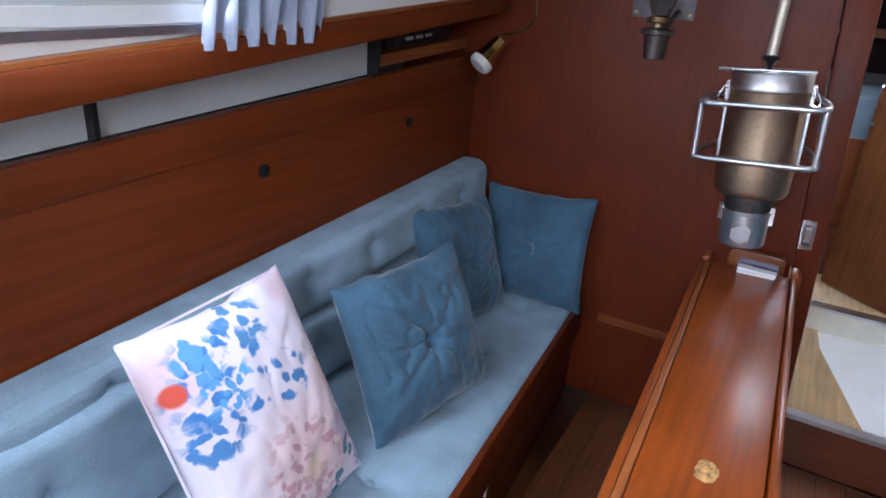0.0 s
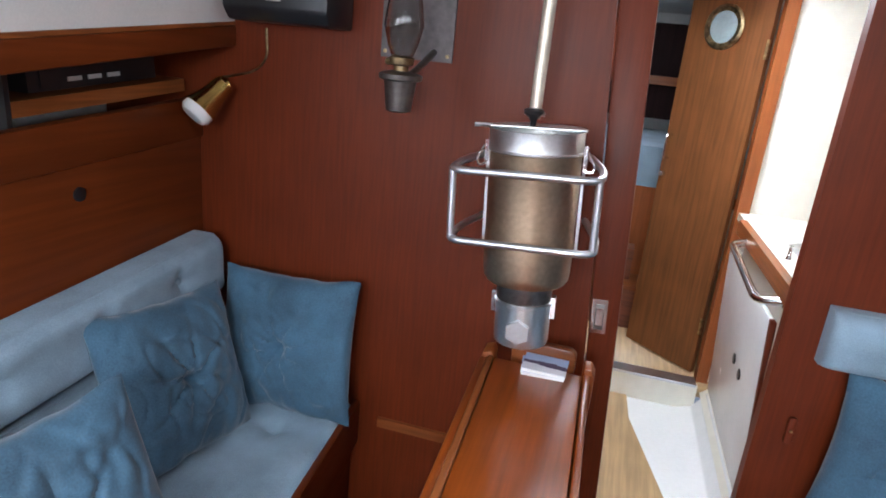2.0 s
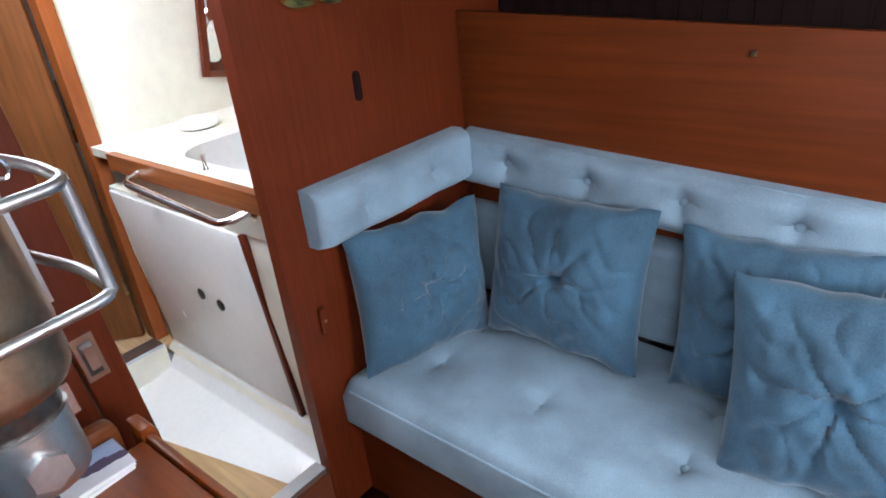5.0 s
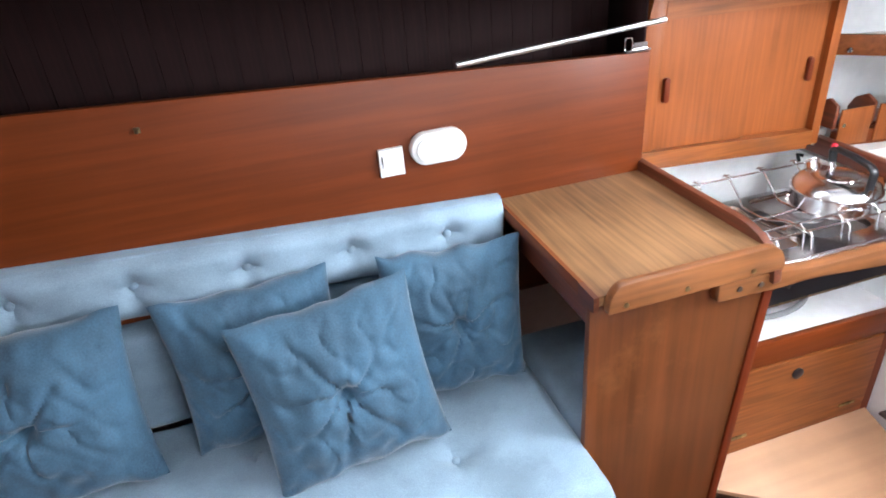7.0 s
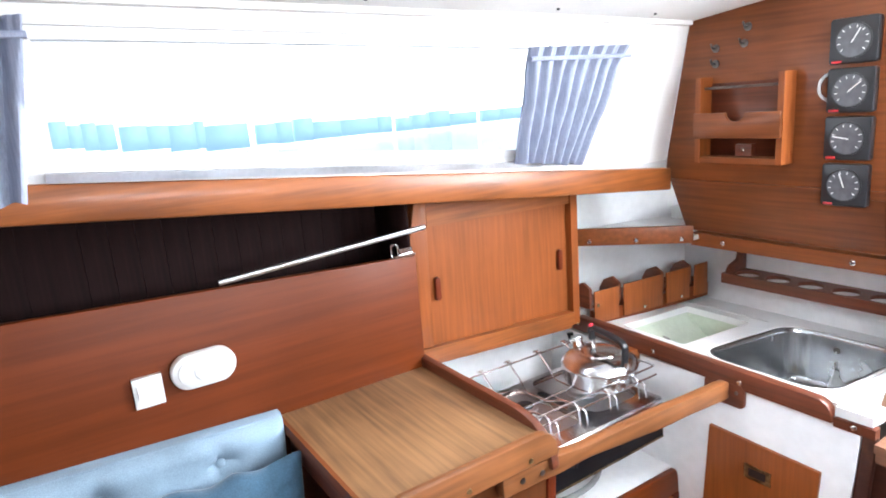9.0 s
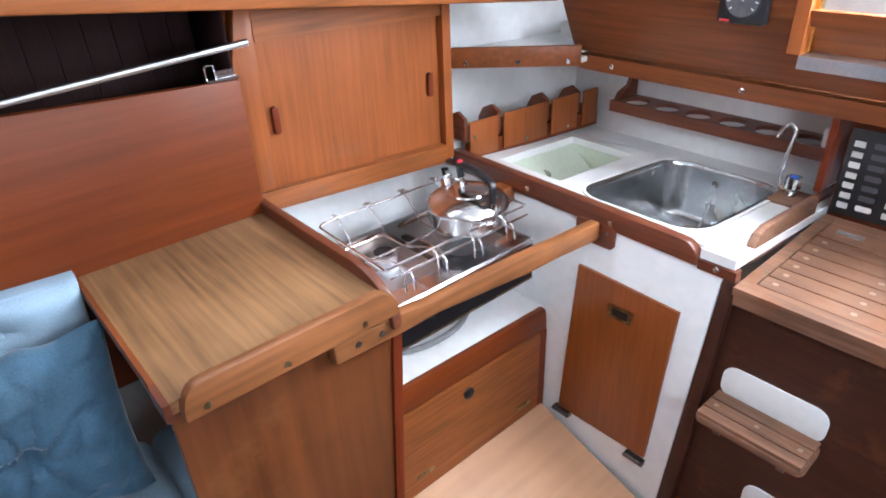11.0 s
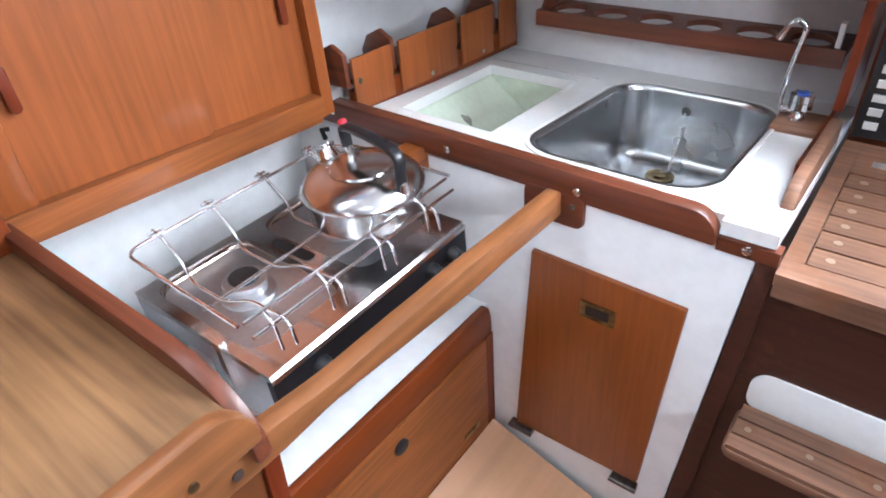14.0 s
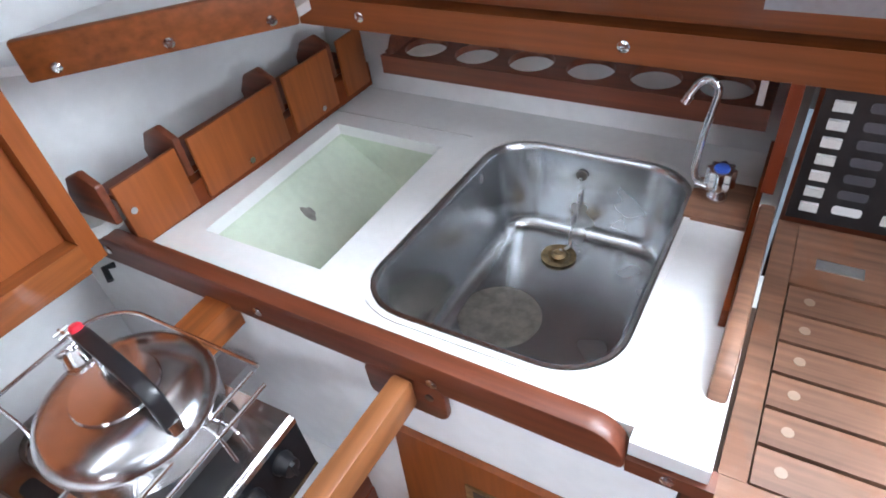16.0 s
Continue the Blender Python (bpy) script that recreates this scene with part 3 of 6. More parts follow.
def pillow_mesh(w, h, t, seed=0, tufts=((0, 0),), fold=1.0):
    """A stuffed square cover: pinched corners, tufted where buttons pull it in, with soft folds."""
    bm = bmesh.new()
    n = 64
    sides = []
    for s in (-1, 1):
        g = []
        for i in range(n + 1):
            row = []
            for j in range(n + 1):
                u, v = 2 * i / n - 1, 2 * j / n - 1
                px = w / 2 * u * (1 - 0.07 * (1 - v * v) * u * u)
                pz = h / 2 * v * (1 - 0.07 * (1 - u * u) * v * v)
                d = t / 2 * (max(0, (1 - abs(u) ** 2.4) * (1 - abs(v) ** 2.4))) ** 0.5
                for tu, tv in tufts:
                    r, a = math.hypot(u - tu, v - tv), math.atan2(v - tv, u - tu)
                    d *= 1 - 0.62 * math.exp(-(r / 0.11) ** 2)
                    d -= fold * 0.019 * math.exp(-(r / 0.70) ** 2) * (0.5 + 0.5 * math.cos(8 * a + seed + 0.9 * noise.noise(Vector((u * 2, v * 2, seed))))) ** 9 * min(1, r / 0.1) * (0.65 + 0.7 * noise.noise(Vector((2 * math.cos(a), 2 * math.sin(a), seed))))
                soft = max(0, 1 - max(abs(u), abs(v)) ** 6)
                d += soft * fold * (0.013 * noise.noise(Vector((u * 1.8 + seed * 5, v * 1.8, s * 3 + seed))) + 0.008 * noise.noise(Vector((u * 6 + seed, v * 5, s + seed * 2))) - 0.006 * max(0, 1 - abs(noise.noise(Vector((u * 2.6 + seed * 3, v * 2.2 + 0.6 * u, s * 2 + seed)))) * 7))
                d = max(d, 0.0 if max(abs(u), abs(v)) > 0.999 else 0.002)
                row.append(None if s == 1 and (i in (0, n) or j in (0, n)) else bm.verts.new((px, s * d, pz + 0.012 * noise.noise(Vector((u * 3, v * 3, seed))))))
            g.append(row)
        sides.append(g)
    a, b = sides
    for i in range(n + 1):
        for j in range(n + 1):
            if b[i][j] is None:
                b[i][j] = a[i][j]
    for i in range(n):
        for j in range(n):
            bm.faces.new((a[i][j], a[i + 1][j], a[i + 1][j + 1], a[i][j + 1]))
            bm.faces.new((b[i][j], b[i][j + 1], b[i + 1][j + 1], b[i + 1][j]))
    bmesh.ops.recalc_face_normals(bm, faces=bm.faces)
    return bm


def pillow(label, c, w, h, t, yaw, tilt, roll=0, material=None, seed=0, button=True, group="scatter pillows"):
    at = Matrix.Translation(c) @ pose(0, 0, 0, 0, 0, yaw) @ pose(0, 0, 0, -tilt, 0, 0) @ pose(0, 0, 0, 0, roll, 0)
    root = thing("scatter_pillow", label, "pillow", at=at, group=group)
    part("cover", pillow_mesh(w, h, t, seed, ((0, 0),) if button else (), 1.0 if button else 0.45), material or VELVET, root)
    if button:
        part("button", lt([(0.003, 0), (0.009, 0.002), (0.009, 0.005), (0.004, 0.008)], 12, pose(0, -0.014, 0, 90, 0, 0)), material or VELVET, root, "small covered button")
    if not button:
        part("piping", tb(bent([(-w / 2 * 0.97, 0, -h / 2 * 0.97), (w / 2 * 0.97, 0, -h / 2 * 0.97), (w / 2 * 0.97, 0, h / 2 * 0.97), (-w / 2 * 0.97, 0, h / 2 * 0.97)], 0.02, 4, True), 0.003, 6, True), material or VELVET, root)
    return root


# printed cover: white ground, blue leaves, rose blooms, one red fruit
FLORAL = bpy.data.materials.new("floral_printed_cotton")
FLORAL.use_nodes = True
fn, fl = FLORAL.node_tree.nodes, FLORAL.node_tree.links
fb = fn["Principled BSDF"]
fb.inputs["Roughness"].default_value, fb.inputs["Sheen Weight"].default_value = 0.8, 0.2
ft = fn.new("ShaderNodeTexCoord")
fwarp = fn.new("ShaderNodeTexNoise")
fwarp.inputs["Scale"].default_value, fwarp.inputs["Detail"].default_value = 26, 3
fl.new(ft.outputs["Object"], fwarp.inputs["Vector"])
flat = fn.new("ShaderNodeVectorMath")
flat.operation = "MULTIPLY"
flat.inputs[1].default_value = (1, 0, 1)
fl.new(ft.outputs["Object"], flat.inputs[0])
fsub = fn.new("ShaderNodeVectorMath")
fsub.operation = "MULTIPLY_ADD"
fsub.inputs[1].default_value = (0.05, 0.0, 0.05)
fl.new(fwarp.outputs["Color"], fsub.inputs[0])
fl.new(flat.outputs[0], fsub.inputs[2])
current = None


def bloom(x, z, r, color, soft, warped=True, cells=None):
    """One printed spot, blended over what is there."""
    global current
    dist = fn.new("ShaderNodeVectorMath")
    dist.operation = "DISTANCE"
    o = 0.025 if warped else 0
    dist.inputs[1].default_value = (x + o, 0, z + o)
    fl.new((fsub if warped else flat).outputs[0], dist.inputs[0])
    rng = fn.new("ShaderNodeMapRange")
    rng.inputs["From Min"].default_value, rng.inputs["From Max"].default_value = r, r * (1 - soft)
    fl.new(dist.outputs["Value"], rng.inputs["Value"])
    fac = rng.outputs["Result"]
    if cells:
        vo = fn.new("ShaderNodeTexVoronoi")
        vo.inputs["Scale"].default_value = cells
        fl.new(fsub.outputs[0], vo.inputs["Vector"])
        th = fn.new("ShaderNodeMapRange")
        th.inputs["From Min"].default_value, th.inputs["From Max"].default_value = 0.50, 0.40
        fl.new(vo.outputs["Distance"], th.inputs["Value"])
        mul = fn.new("ShaderNodeMath")
        mul.operation = "MULTIPLY"
        fl.new(fac, mul.inputs[0])
        fl.new(th.outputs["Result"], mul.inputs[1])
        fac = mul.outputs[0]
    mx = fn.new("ShaderNodeMix")
    mx.data_type = "RGBA"
    fl.new(fac, mx.inputs[0])
    mx.inputs[7].default_value = (*color, 1)
    if current is None:
        mx.inputs[6].default_value = (0.74, 0.67, 0.75, 1)
    else:
        fl.new(current, mx.inputs[6])
    current = mx.outputs[2]


for spot in ((0.03, -0.12, 0.17, (0.72, 0.52, 0.53), 0.7), (-0.16, 0.16, 0.09, (0.66, 0.50, 0.55), 0.6), (0.16, 0.22, 0.06, (0.62, 0.46, 0.52), 0.7), (0.17, 0.0, 0.08, (0.74, 0.52, 0.5), 0.7)):
    bloom(*spot)
bloom(0.02, -0.13, 0.13, (0.52, 0.29, 0.32), 0.45, True, 46)
bloom(0.16, -0.16, 0.10, (0.17, 0.13, 0.30), 0.5, True, 30)
bloom(-0.13, 0.03, 0.06, (0.07, 0.22, 0.50), 0.3, True, 38)
bloom(0.17, 0.06, 0.05, (0.48, 0.36, 0.22), 0.4, True, 44)
bloom(0.03, -0.14, 0.04, (0.72, 0.55, 0.42), 0.8)
bloom(-0.07, 0.12, 0.12, (0.05, 0.20, 0.50), 0.25, True, 32)
bloom(-0.08, 0.11, 0.07, (0.10, 0.32, 0.62), 0.3, True, 52)
bloom(-0.10, 0.17, 0.06, (0.10, 0.30, 0.55), 0.3, True, 30)
bloom(0.06, 0.05, 0.06, (0.06, 0.20, 0.48), 0.25, True, 34)
bloom(0.02, 0.20, 0.06, (0.08, 0.24, 0.48), 0.25, True, 34)
bloom(-0.17, -0.16, 0.045, (0.16, 0.13, 0.45), 0.3, True, 34)
bloom(0.17, -0.16, 0.09, (0.62, 0.55, 0.68), 0.4, True, 22)
bloom(0.12, -0.21, 0.06, (0.03, 0.16, 0.26), 0.2, True, 30)
bloom(0.19, -0.08, 0.03, (0.10, 0.08, 0.28), 0.3, True, 40)
bloom(-0.160, 0.135, 0.024, (0.62, 0.08, 0.05), 0.25, False)
fl.new(current, fb.inputs["Base Color"])

pillow("plump pillow printed with blue leaves and rose blooms", (-0.306, 0.905, 0.642), 0.395, 0.515, 0.16, 89.9, 26.4, -2.8, FLORAL, 3, False)
pillow("blue velvet pillow tufted at its middle, leaning on the back cushion", (-0.248, 1.42, 0.60), 0.445, 0.43, 0.16, 77.6, 23, -2.3, VELVET, 1)
pillow("blue velvet pillow half hidden in the settee corner", (-0.415, 1.96, 0.600), 0.43, 0.43, 0.15, 84, 20, 4, VELVET, 2)
pillow("blue velvet pillow standing against the bulkhead", (-0.262, 2.250, 0.606), 0.43, 0.43, 0.15, 0, 9, -2, VELVET, 4)


# ---- starboard side of the saloon ----
struct("wall_back_starboard", "varnished mahogany back board above the starboard settee", finish(slab(0.340, BULK - 0.001, line(0.55, 0.0), line(1.161, 0.053), lambda z: STAR_BACK, lambda z: STAR_BACK + 0.022), 0.004), MAHOGANY_Y)
lining = struct("wall_lining_starboard", "dark lining behind the open locker", slab(0.335, BULK, line(1.02, 0), line(1.364, 0.104), lambda z: 1.96, lambda z: 1.98), DARK_LINING)
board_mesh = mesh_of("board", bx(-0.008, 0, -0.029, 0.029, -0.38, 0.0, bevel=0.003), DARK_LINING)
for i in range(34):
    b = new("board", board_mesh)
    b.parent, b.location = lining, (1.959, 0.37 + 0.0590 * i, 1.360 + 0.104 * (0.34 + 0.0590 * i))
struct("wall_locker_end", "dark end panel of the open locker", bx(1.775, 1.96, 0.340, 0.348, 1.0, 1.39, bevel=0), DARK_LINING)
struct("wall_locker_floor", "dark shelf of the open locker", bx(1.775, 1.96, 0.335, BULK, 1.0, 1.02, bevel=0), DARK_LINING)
rod = thing("shock_cord_rod", "thin grey rod lying across the open locker", "rod", tb([(1.762, 0.86, 1.217), (1.737, 0.313, 1.256)], 0.007, 8), ALU)
cleat = thing("toggle_catch", "small chrome catch on top of the back board", "catch", at=pose(1.762, 0.375, 1.183))
part("base", bx(-0.010, 0.010, -0.035, 0.035, 0, 0.006, bevel=0.002), CHROME, cleat)
part("lever", bx(-0.006, 0.006, -0.028, 0.012, 0.006, 0.022, bevel=0.003), CHROME, cleat)
part("loop", tb(bent([(0, 0.012, 0.006), (0, 0.014, 0.035), (0, 0.034, 0.035), (0, 0.034, 0.006)], 0.006, 3), 0.0025, 6), CHROME, cleat)
hook = thing("coat_hook", "small dull brass hook on the back board", "hook", at=pose(1.748, 1.575, 1.19))
part("plate", bx(-0.004, 0.0, -0.006, 0.006, -0.006, 0.006, bevel=0.002), OLD_BRASS, hook)
part("peg", tb([(0, 0, 0), (-0.012, 0, -0.003), (-0.014, 0, 0.004)], 0.0025, 6), OLD_BRASS, hook)

oval = thing("wall_light", "white oval plastic wall light on the back board", "lamp", at=pose(1.749, 0.929, 1.040, 0, -90, 0))
part("housing", pr(rounded(-0.041, 0.041, -0.071, 0.071, 0.040, 8), "z", 0, 0.030, 0.008), WHITE_PLASTIC, oval)
part("lens", pr(rounded(-0.031, 0.031, -0.058, 0.058, 0.030, 8), "z", 0.0301, 0.036, 0.003), WHITE_PLASTIC, oval)
part("ring", lt([(0.016, 0.036), (0.018, 0.038), (0.018, 0.04), (0.014, 0.040)], 18, pose(0, 0.005, 0)), WHITE_PLASTIC, oval)
part("switch", bx(-0.006, 0.006, -0.058, -0.050, 0.030, 0.038, bevel=0.002), GREY_PANEL, oval)
swb = thing("switch_box", "small white switch box on the back board", "switch", at=pose(1.749, 1.047, 1.018))
part("plate", bx(-0.012, 0, -0.030, 0.030, -0.034, 0.034, bevel=0.004), WHITE_PLASTIC, swb)
part("rocker", bx(-0.018, -0.0121, -0.022, 0.022, -0.012, 0.020, bevel=0.003), WHITE_PLASTIC, swb)

struct("star_settee_base", "mahogany front of the starboard settee", bx(1.165, 1.75, 0.79, BULK - 0.002, 0.0, 0.285, bevel=0.003), MAHOGANY_Y, "settee")
for y in (2.07,):
    c = thing("locker_lock", "small dark lock in the settee front", "lock", lt([(0.009, 0), (0.013, 0.0), (0.013, 0.006), (0.009, 0.008)], 16, pose(1.163, y, 0.252, 0, -90, 0)), PEWTER)
TURN = Matrix(((0, 1, 0, 0), (1, 0, 0, 0), (0, 0, 1, 0), (0, 0, 0, 1)))
pad("seat_cushion", "pale blue-grey buttoned seat cushion, soiled near the middle", 1.60, 0.60, 0.150, [(0.30, 0.22), (0.75, 0.22), (1.10, 0.22), (1.42, 0.22), (1.42, 0.42), (0.75, 0.42)], pose(1.128, 0.76, 0.284) @ TURN, seed=11, r=0.045, wrinkle=0.006)
struct("star_settee_end", "mahogany settee base reaching under the galley counter", bx(1.290, 1.75, 0.451, 0.7895, 0.0, 0.283, bevel=0.002), MAHOGANY_Y, "settee")
pad("seat_cushion", "blue-grey seat cushion end tucked under the galley counter", 0.30, 0.43, 0.140, [(0.15, 0.2)], pose(1.300, 0.457, 0.284) @ TURN, seed=15, r=0.04)
BACK_S = Matrix(((0, 0, -1, 1.748), (1, 0, 0, 0), (0, 1, 0, 0), (0, 0, 0, 1)))
pad("back_cushion", "pale blue-grey buttoned upper back cushion along the starboard settee", 1.56, 0.155, 0.075, [(0.155 + 0.248 * i, 0.085) for i in range(6)], Matrix.Translation((0, 0.785, 0.722)) @ BACK_S @ pose(0, 0, 0, 0, 0, 3.2), seed=12)
pad("back_cushion", "darker lower back cushion behind the starboard pillows", 1.56, 0.30, 0.055, [(0.4, 0.15), (0.8, 0.15), (1.2, 0.15)], Matrix.Translation((0, 0.785, 0.436)) @ BACK_S, seed=13)
pad("end_cushion", "pale blue-grey end of the back cushion wrapped along the bulkhead", 0.57, 0.145, 0.078, [(0.15, 0.075), (0.41, 0.075)], Matrix.Translation((1.120, 2.357, 0.832)) @ Matrix(((1, 0, 0, 0), (0, 0, -1, 0), (0, 1, 0, 0), (0, 0, 0, 1))), seed=14, r=0.03)

pillow("blue velvet pillow standing in the corner by the bulkhead", (1.375, 2.245, 0.635), 0.42, 0.40, 0.16, -14, 8, 3, VELVET, 5)
pillow("blue velvet pillow with deep folds round its button", (1.575, 1.925, 0.655), 0.45, 0.42, 0.18, -90, 14, 0, VELVET, 6)
pillow("blue velvet pillow half hidden behind another", (1.600, 1.445, 0.64), 0.40, 0.41, 0.14, -90, 9, -2, VELVET, 7)
pillow("blue velvet pillow leaning forward of the others", (1.445, 1.275, 0.640), 0.41, 0.42, 0.17, -88, 17, -5, VELVET, 8)
pillow("blue velvet pillow tucked beside the galley end", (1.585, 0.965, 0.635), 0.37, 0.40, 0.15, -90, 10, 3, VELVET, 9)

# ---- curtains ----
def curtain(label, y0, y1, zlo, zhi, inx, side, folds, seed, low=None):
    """Gathered cloth hung before the window, with a heading tape; low gives the span of its lower hem."""
    low = low or (y0, y1)
    bm = bmesh.new()
    n, rows = folds * 12, 14
    off = []
    for i in range(n + 1):
        t = i / n
        col = []
        for j in range(rows + 1):
            v = j / rows
            z = zlo(y0 + (y1 - y0) * t) + (zhi - zlo(y0 + (y1 - y0) * t)) * v
            wob = 0.3 * noise.noise(Vector((t * 4, v * 2.5, seed)))
            depth = (0.016 - 0.006 * v) * math.sin(2 * math.pi * folds * (t + 0.02 * wob)) + 0.012 * noise.noise(Vector((t * 6 + seed, v * 3, 1))) + 0.006 * math.sin(4 * math.pi * folds * t + seed) * v ** 3
            y = (y0 + (y1 - y0) * t) * v + (low[0] + (low[1] - low[0]) * t) * (1 - v) + 0.012 * wob * (1 - v)
            zz = z + (0.010 * noise.noise(Vector((t * 9, seed, 0))) if j == 0 else 0)
            col.append((inx(z) - side * (0.030 + depth), y, zz))
        off.append(col)
    grid = [[bm.verts.new(p) for p in col] for col in off]
    back = [[bm.verts.new((p[0] + side * 0.0025, p[1], p[2])) for p in col] for col in off]
    for i in range(n):
        for j in range(rows):
            bm.faces.new((grid[i][j], grid[i + 1][j], grid[i + 1][j + 1], grid[i][j + 1]))
            bm.faces.new((back[i][j], back[i][j + 1], back[i + 1][j + 1], back[i + 1][j]))
        bm.faces.new((grid[i][0], back[i][0], back[i + 1][0], grid[i + 1][0]))
        bm.faces.new((grid[i][rows], grid[i + 1][rows], back[i + 1][rows], back[i][rows]))
    for i in (0, n):
        for j in range(rows):
            bm.faces.new((grid[i][j], grid[i][j + 1], back[i][j + 1], back[i][j]))
    bmesh.ops.recalc_face_normals(bm, faces=bm.faces)
    root = thing("curtain", label, "curtain", group="cabin curtains")
    part("cloth", bm, CURTAIN, root)
    zt = zhi - 0.03
    part("heading_tape", tb([(inx(zt) - side * 0.038, y0, zt), (inx(zt) - side * 0.038, y1, zt)], 0.006, 6), CURTAIN, root, "gathered heading")
    return root


curtain("blue-grey gathered curtain at the fore end of the window", 1.135, 1.42, line(1.372, 0.080), 1.765, star_in, 1, 7, 1, (1.185, 1.44))
curtain("blue-grey gathered curtain slanting at the aft end of the window", -0.32, 0.060, line(1.40, 0.09), 1.700, star_in, 1, 8, 2, (-0.175, 0.075))
curtain("blue-grey gathered curtain at the fore end of the port window", 1.0, 1.33, line(1.300, 0.03), 1.74, port_in, -1, 6, 3)

# ---- table ----
table = thing("folding_table", "glossy mahogany folding table with both leaves down", "table")
part("tabletop", pr([(0.405, 0.965), (0.600, 0.965), (0.580, 2.165), (0.362, 2.165)], "z", 0.724, 0.750, 0.005), VARNISH_Y, table)
part("edge_strip", pr([(0.389, 0.965), (0.4045, 0.965), (0.3615, 2.165), (0.346, 2.165)], "z", 0.715, 0.754, 0.004), TEAK_Y, table, "paler teak edge")
part("leaf", pr([(0.370, 0.965), (0.388, 0.965), (0.345, 2.165), (0.327, 2.165)], "z", 0.30, 0.745, 0.004), VARNISH_Y, table)
part("leaf", pr([(0.603, 0.965), (0.620, 0.965), (0.598, 2.165), (0.583, 2.165)], "z", 0.30, 0.755, 0.004), VARNISH_Y, table)
part("pedestal", bx(0.44, 0.57, 1.02, 1.06, 0.0, 0.723, bevel=0.004), MAHOGANY_Z, table)
part("pedestal", bx(0.42, 0.57, 2.06, 2.10, 0.0, 0.723, bevel=0.004), MAHOGANY_Z, table)
part("end_cheek", pr([(0.33, 0.52), (0.36, 0.52), (0.36, 0.745), (0.352, 0.76), (0.33, 0.752)], "y", 2.17, 2.235, 0.004), TEAK_Z, table, "orange-brown end cheek")
part("end_block", pr(rounded(0.40, 0.56, 0.70, 0.790, 0.02), "y", 2.20, 2.23, 0.004), TEAK_X, table, "rounded end stop")
part("end_cheek", pr([(0.580, 0.55), (0.610, 0.55), (0.610, 0.745), (0.60, 0.765), (0.580, 0.765)], "y", 2.17, 2.225, 0.004), VARNISH_Y, table)
worn = bmesh.new()
ring = []
for i in range(22):
    a = 2 * math.pi * i / 22
    rr = 0.024 * (1 + 0.35 * noise.noise(Vector((math.cos(a) * 2, math.sin(a) * 2, 5))))
    ring.append((0.508 + rr * 0.8 * math.cos(a), 1.125 + rr * 1.3 * math.sin(a)))
prism(worn, ring, "z", 0.7502, 0.7508)
part("worn_patch", worn, mat("scuffed_varnish", (0.52, 0.28, 0.10), 0.6, vary=0.5, scale=60, bump=0.4, bump_scale=200), table, "scuffed pale patch in the varnish")


def print_mat(name, a, b, c):
    """A printed cover: bands of three colours with a little noise."""
    m = bpy.data.materials.new(name)
    m.use_nodes = True
    n, l = m.node_tree.nodes, m.node_tree.links
    tc, nz, sep, ad, rp = (n.new("ShaderNode" + k) for k in ("TexCoord", "TexNoise", "SeparateXYZ", "Math", "ValToRGB"))
    nz.inputs["Scale"].default_value = 30
    l.new(tc.outputs["Object"], sep.inputs[0])
    l.new(tc.outputs["Object"], nz.inputs["Vector"])
    ad.operation = "MULTIPLY_ADD"
    ad.inputs[1].default_value = 0.25
    sc = n.new("ShaderNodeMath")
    sc.operation = "MULTIPLY_ADD"
    sc.inputs[1].default_value, sc.inputs[2].default_value = 9.0, 0.40
    l.new(sep.outputs["Y"], sc.inputs[0])
    l.new(nz.outputs["Fac"], ad.inputs[0])
    l.new(sc.outputs[0], ad.inputs[2])
    rp.color_ramp.interpolation = "CONSTANT"
    rp.color_ramp.elements[0].color = (*a, 1)
    rp.color_ramp.elements[1].position, rp.color_ramp.elements[1].color = 0.42, (*b, 1)
    e = rp.color_ramp.elements.new(0.58)
    e.color = (*c, 1)
    l.new(ad.outputs[0], rp.inputs["Fac"])
    l.new(rp.outputs["Color"], n["Principled BSDF"].inputs["Base Color"])
    n["Principled BSDF"].inputs["Roughness"].default_value = 0.25
    return m


for i, dz in enumerate((0.0, 0.009)):
    bk = thing("booklet", "small glossy booklet with a pale blue cover on the table", "booklet", at=pose(0.487 + 0.004 * i, 2.148, 0.7505 + dz, 0, 0, 4 - 5 * i), group="booklets on the table")
    part("pages", bx(-0.051, 0.051, -0.042, 0.042, 0, 0.0070, bevel=0.001), WHITE_PLASTIC, bk)
    part("cover", bx(-0.053, 0.053, -0.044, 0.044, 0.0071, 0.0086, bevel=0.0005), print_mat("booklet_print", (0.75, 0.75, 0.80), (0.12, 0.10, 0.16), (0.40, 0.50, 0.72)), bk)

# ---- cabin heater on the bulkhead ----
heater = thing("cabin_heater", "drum-shaped steel cabin heater hung on the bulkhead", "heater", at=pose(0.477, 2.080, -0.008, 0, -3.2, 0))
part("drum", lt([(0.088, 1.010), (0.094, 1.020), (0.096, 1.035), (0.0965, 1.06), (0.099, 1.085), (0.0965, 1.11), (0.097, 1.285), (0.0985, 1.292)], 40), BRONZE_STEEL, heater, "heat-tinted bronze-coloured drum")
part("collar", lt([(0.0970, 1.2925), (0.1005, 1.2935), (0.1008, 1.2965), (0.0994, 1.2985), (0.0993, 1.300), (0.0993, 1.335), (0.1000, 1.3375), (0.0982, 1.3385), (0.0964, 1.3375), (0.0962, 1.335), (0.0962, 1.300), (0.0965, 1.2945)], 48, None, True), STAINLESS, heater, "bright steel collar")
